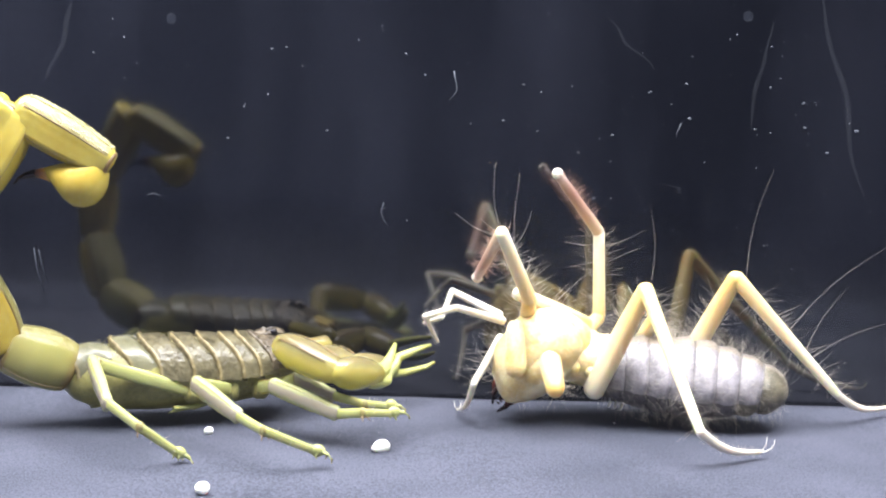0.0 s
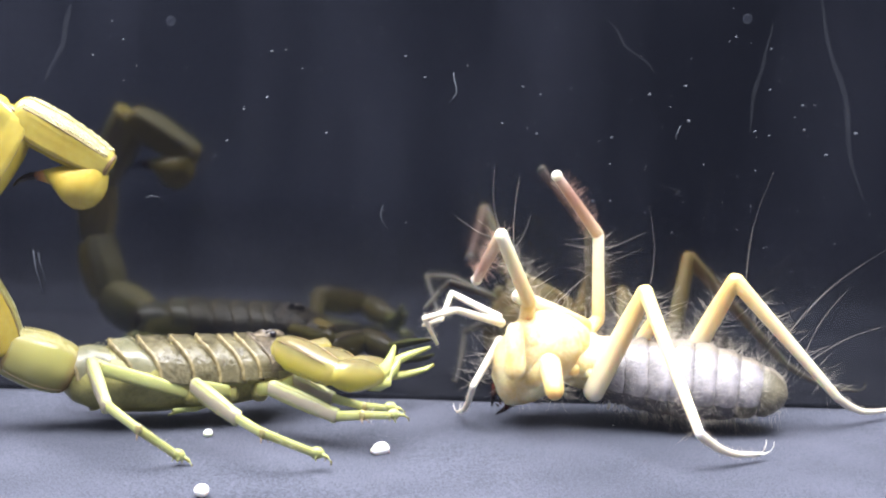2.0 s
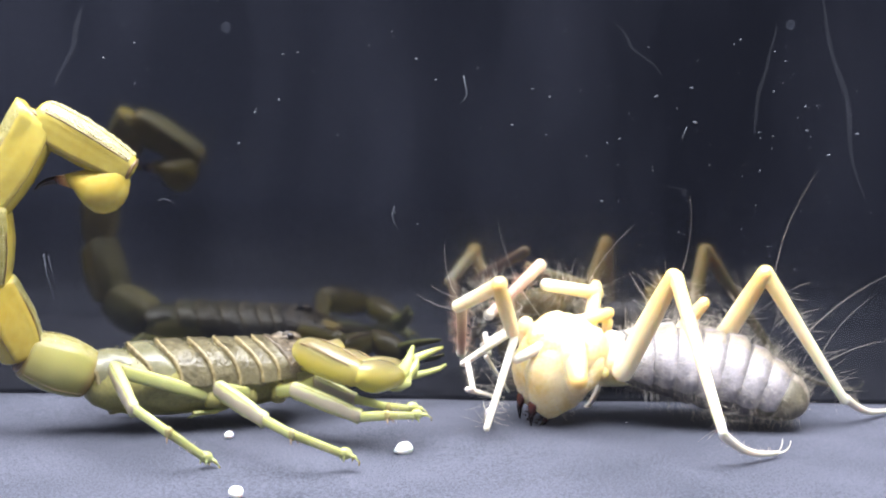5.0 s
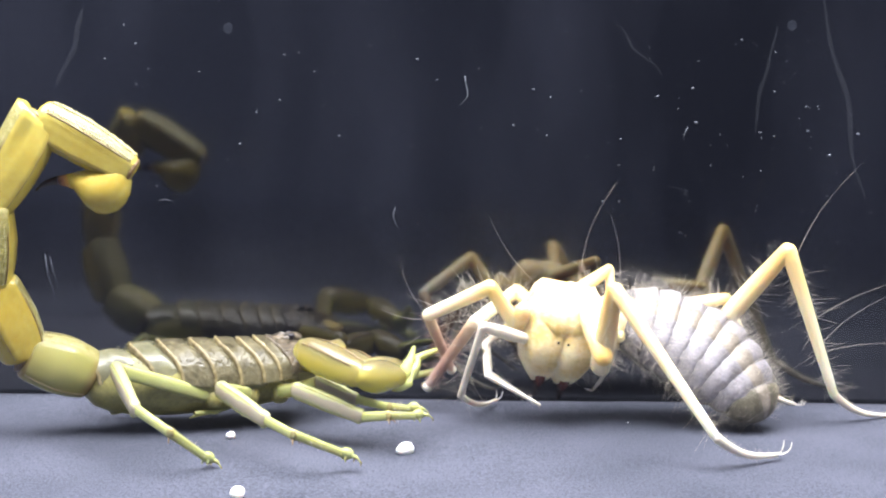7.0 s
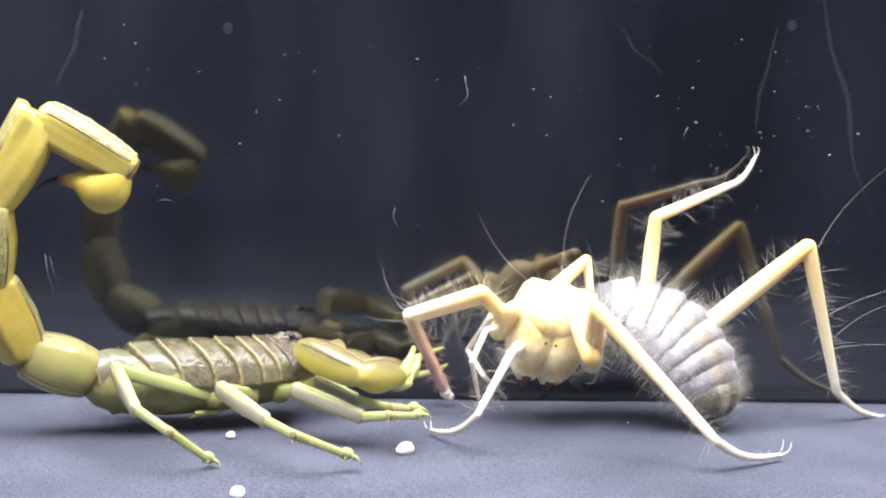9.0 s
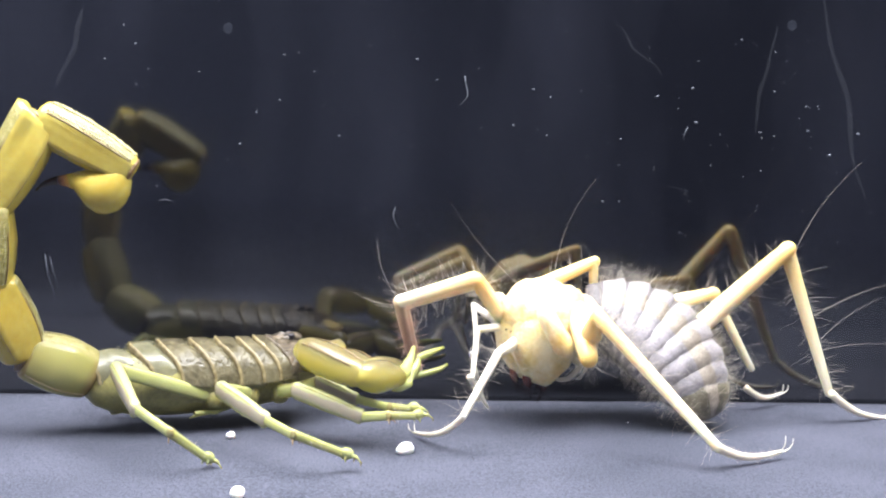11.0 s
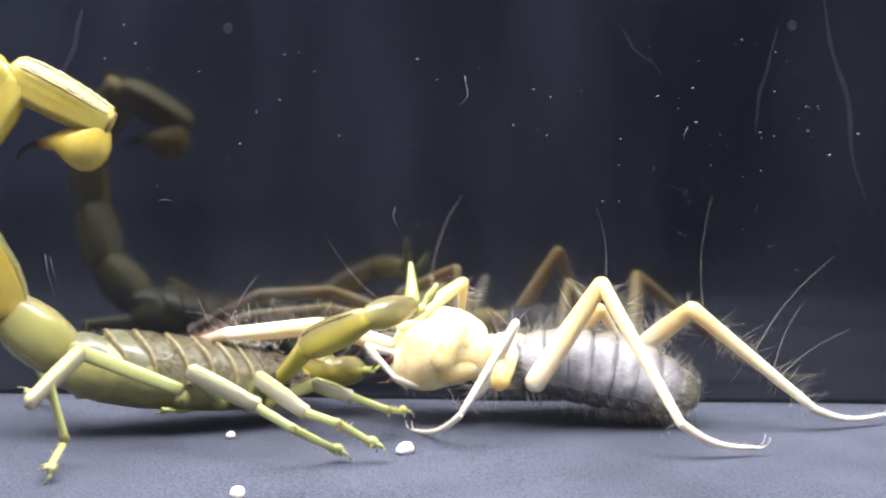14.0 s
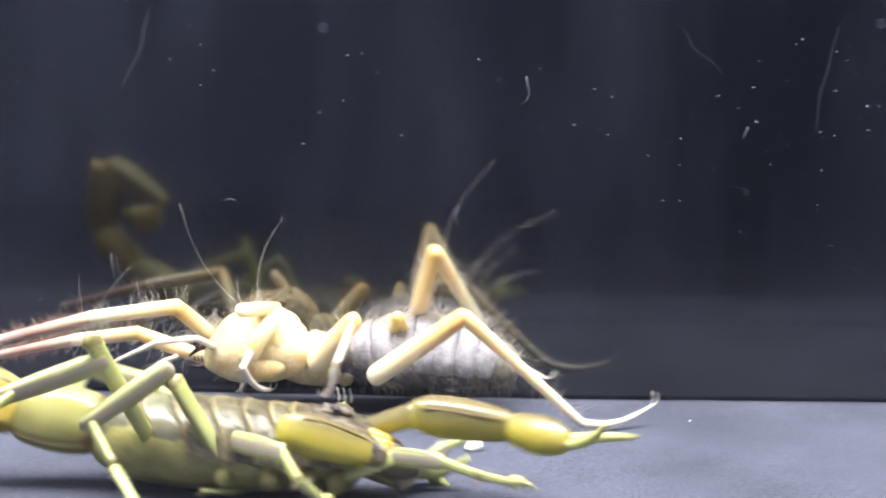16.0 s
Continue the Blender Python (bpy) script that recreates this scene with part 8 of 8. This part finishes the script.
    walk(K["sco_R4b"], [(0, pose(0.0013, 0.0066, -0.0057, 0, 3, 77)), (13.1, pose(0.0013, 0.0066, -0.0057, 0, 3, 77)), (13.5, pose(0.0011, 0.0042, -0.0057, 0, 6, 76)), (14, pose(0.0013, 0.0012, -0.0068, 2, 0, 111)), (14.5, pose(0.0028, 0.0039, -0.0002, 0, 17, 100)), (15, pose(0.0014, 0.0065, -0.0047, -1, 2, 91)), (15.5, pose(0.0065, 0.0146, -0.0032, -3, 2, 65)), (16, pose(0.003, 0.0048, 0.0003, -2, -1, 151))])
    walk(K["sco_R4c"], [(0, pose(0.0038, 0.0178, -0.0062, 0, 2, 63)), (13.1, pose(0.0038, 0.0178, -0.0062, 0, 2, 63)), (13.5, pose(0.0038, 0.0153, -0.0069, -1, 8, 56)), (14, pose(-0.0027, 0.0119, -0.0068, -8, 52, 43)), (14.5, pose(0.0008, 0.0147, -0.0036, -34, 29, 4)), (15, pose(0.0012, 0.018, -0.0052, -17, 11, 51)), (15.5, pose(0.0114, 0.025, -0.0036, -17, 3, 49)), (16, pose(-0.007, 0.0104, 0.0005, -10, 13, 101))])
    walk(K["sco_R4d"], [(0, pose(0.0069, 0.024, -0.0065, 0, 38, -27)), (13.1, pose(0.0069, 0.024, -0.0065, 0, 38, -27)), (13.5, pose(0.0077, 0.0211, -0.0079, 20, 33, 7)), (14, pose(0.0004, 0.0148, -0.0123, 73, 10, 113)), (14.5, pose(0.0069, 0.0151, -0.007, -129, 58, -81)), (15, pose(0.0054, 0.0234, -0.0065, -147, 41, -105)), (15.5, pose(0.0159, 0.0304, -0.004, -131, 36, -80)), (16, pose(-0.0083, 0.0171, -0.0011, -143, 43, -97))])
    walk(K["sco_R3a"], [(0, pose(0.02, 0.0042, -0.007, 0, 5, 124)), (13.1, pose(0.02, 0.0042, -0.007, 0, 5, 124)), (13.5, pose(0.02, 0.0042, -0.007, 0, 4, 124)), (14, pose(0.02, 0.0042, -0.007, 0, -4, 129)), (14.5, pose(0.02, 0.0042, -0.007, 0, -4, 134)), (15, pose(0.02, 0.0042, -0.007, -5, -10, 170)), (15.5, pose(0.02, 0.0042, -0.007, 6, -4, 90)), (16, pose(0.02, 0.0042, -0.007, -25, -27, -178))])
    walk(K["sco_R3b"], [(0, pose(0.0139, 0.0133, -0.008, 0, -1, 60)), (13.1, pose(0.0139, 0.0133, -0.008, 0, -1, 60)), (13.5, pose(0.0139, 0.0133, -0.0078, 0, 3, 51)), (14, pose(0.0132, 0.0128, -0.0062, -1, 1, 33)), (14.5, pose(0.0124, 0.0121, -0.0062, -1, -4, 46)), (15, pose(0.0093, 0.006, -0.0052, -2, 10, 33)), (15.5, pose(0.02, 0.0152, -0.0063, -2, -11, 63)), (16, pose(0.0102, 0.0038, -0.0021, -14, 0, 152))])
    walk(K["sco_R3c"], [(0, pose(0.0189, 0.0219, -0.0078, 0, -8, 75)), (13.1, pose(0.0189, 0.0219, -0.0078, 0, -8, 75)), (13.5, pose(0.0202, 0.0211, -0.0083, 0, -10, 75)), (14, pose(0.0215, 0.0182, -0.0064, 1, -2, 63)), (14.5, pose(0.0192, 0.0193, -0.0054, 1, 1, 48)), (15, pose(0.0176, 0.0113, -0.0069, 1, -6, 50)), (15.5, pose(0.0245, 0.0239, -0.0043, 0, -16, 59)), (16, pose(0.0013, 0.0085, -0.002, 0, 11, 48))])
    walk(K["sco_R3d"], [(0, pose(0.0206, 0.0281, -0.0069, 0, 26, -6)), (13.1, pose(0.0206, 0.0281, -0.0069, 0, 26, -6)), (13.5, pose(0.0219, 0.0272, -0.0072, -7, 23, -22)), (14, pose(0.0245, 0.024, -0.0062, -4, 22, -14)), (14.5, pose(0.0236, 0.0242, -0.0055, -36, 41, -71)), (15, pose(0.0217, 0.0163, -0.0063, -5, 36, -24)), (15.5, pose(0.0277, 0.0293, -0.0025, -32, 31, -71)), (16, pose(0.0056, 0.0132, -0.0033, -40, 46, -83))])
    walk(K["sco_R2a"], [(0, pose(0.024, 0.004, -0.007, 0, 15, 86)), (13.1, pose(0.024, 0.004, -0.007, 0, 15, 86)), (13.5, pose(0.024, 0.004, -0.007, -2, 13, 79)), (14, pose(0.024, 0.004, -0.007, 0, -4, 98)), (14.5, pose(0.024, 0.004, -0.007, 1, -11, 92)), (15, pose(0.024, 0.004, -0.007, 2, 2, 76)), (15.5, pose(0.024, 0.004, -0.007, -2, 6, 26)), (16, pose(0.024, 0.004, -0.007, 24, 0, -178))])
    walk(K["sco_R2b"], [(0, pose(0.0246, 0.0122, -0.0092, 0, 0, 42)), (13.1, pose(0.0246, 0.0122, -0.0092, 0, 0, 42)), (13.5, pose(0.0256, 0.0121, -0.0089, 0, -3, 41)), (14, pose(0.0228, 0.0124, -0.0064, 0, 0, 58)), (14.5, pose(0.0238, 0.0123, -0.0054, 1, -7, 35)), (15, pose(0.0261, 0.0122, -0.0073, -1, -10, 50)), (15.5, pose(0.0316, 0.0078, -0.0078, -2, -18, 52)), (16, pose(0.0155, 0.0037, -0.007, 0, -18, 46))])
    walk(K["sco_R2c"], [(0, pose(0.0321, 0.0189, -0.0091, 0, -26, 74)), (13.1, pose(0.0321, 0.0189, -0.0091, 0, -26, 74)), (13.5, pose(0.0332, 0.0186, -0.0084, 0, -27, 75)), (14, pose(0.0281, 0.0209, -0.0064, 4, -17, 63)), (14.5, pose(0.0319, 0.018, -0.0041, 12, -19, 39)), (15, pose(0.0324, 0.0198, -0.0056, 11, -11, 44)), (15.5, pose(0.0375, 0.0152, -0.0048, 13, -10, 30)), (16, pose(0.0221, 0.0106, -0.0038, 9, -4, 62))])
    walk(K["sco_R2d"], [(0, pose(0.0334, 0.0236, -0.0067, 0, 8, -25)), (13.1, pose(0.0334, 0.0236, -0.0067, 0, 8, -25)), (13.5, pose(0.0344, 0.0233, -0.0059, 0, 7, -26)), (14, pose(0.0304, 0.0256, -0.0048, 2, 28, -19)), (14.5, pose(0.0359, 0.0213, -0.0023, -6, 14, -42)), (15, pose(0.0363, 0.0235, -0.0046, 4, 19, -6)), (15.5, pose(0.0422, 0.018, -0.0038, -14, 17, -60)), (16, pose(0.0247, 0.0154, -0.0035, -2, 39, -37))])
    walk(K["sco_R1a"], [(0, pose(0.027, 0.0035, -0.007, 0, 15, 79)), (13.1, pose(0.027, 0.0035, -0.007, 0, 15, 79)), (13.5, pose(0.027, 0.0035, -0.007, -3, 8, 64)), (14, pose(0.027, 0.0035, -0.007, -7, 5, 28)), (14.5, pose(0.027, 0.0035, -0.007, -10, 3, -18)), (15, pose(0.027, 0.0035, -0.007, -4, 13, 26)), (15.5, pose(0.027, 0.0035, -0.007, -5, 5, 20)), (16, pose(0.027, 0.0035, -0.007, -10, 9, -20))])
    walk(K["sco_R1b"], [(0, pose(0.0283, 0.0101, -0.0089, 0, -13, 57)), (13.1, pose(0.0283, 0.0101, -0.0089, 0, -13, 57)), (13.5, pose(0.03, 0.0097, -0.008, 1, -15, 52)), (14, pose(0.0331, 0.0068, -0.0076, -6, -22, 74)), (14.5, pose(0.0336, 0.0013, -0.0073, 1, -14, 53)), (15, pose(0.0331, 0.0064, -0.0086, 0, -34, 54)), (15.5, pose(0.0336, 0.0058, -0.0076, -10, -30, 74)), (16, pose(0.0335, 0.0012, -0.0082, 4, -27, 44))])
    walk(K["sco_R1c"], [(0, pose(0.032, 0.0159, -0.0072, 0, -11, 60)), (13.1, pose(0.032, 0.0159, -0.0072, 0, -11, 60)), (13.5, pose(0.0342, 0.0151, -0.0062, -2, -10, 73)), (14, pose(0.0349, 0.0131, -0.0049, 2, -4, 36)), (14.5, pose(0.0378, 0.0067, -0.0057, 3, 1, 17)), (15, pose(0.0365, 0.0112, -0.0047, 3, -1, 14)), (15.5, pose(0.0353, 0.0117, -0.0041, -7, -24, 56)), (16, pose(0.038, 0.0055, -0.005, -4, -13, 46))])
    walk(K["sco_R1d"], [(0, pose(0.0346, 0.0205, -0.0062, 0, 13, -25)), (13.1, pose(0.0346, 0.0205, -0.0062, 0, 13, -25)), (13.5, pose(0.0358, 0.0203, -0.0052, -5, 13, -46)), (14, pose(0.0393, 0.0163, -0.0045, -4, 9, -43)), (14.5, pose(0.043, 0.0083, -0.0058, 4, 9, 6)), (15, pose(0.0419, 0.0125, -0.0047, 3, 5, 1)), (15.5, pose(0.0381, 0.0158, -0.0018, 1, 3, -36)), (16, pose(0.0417, 0.0093, -0.0037, 3, 8, -8))])


motions()
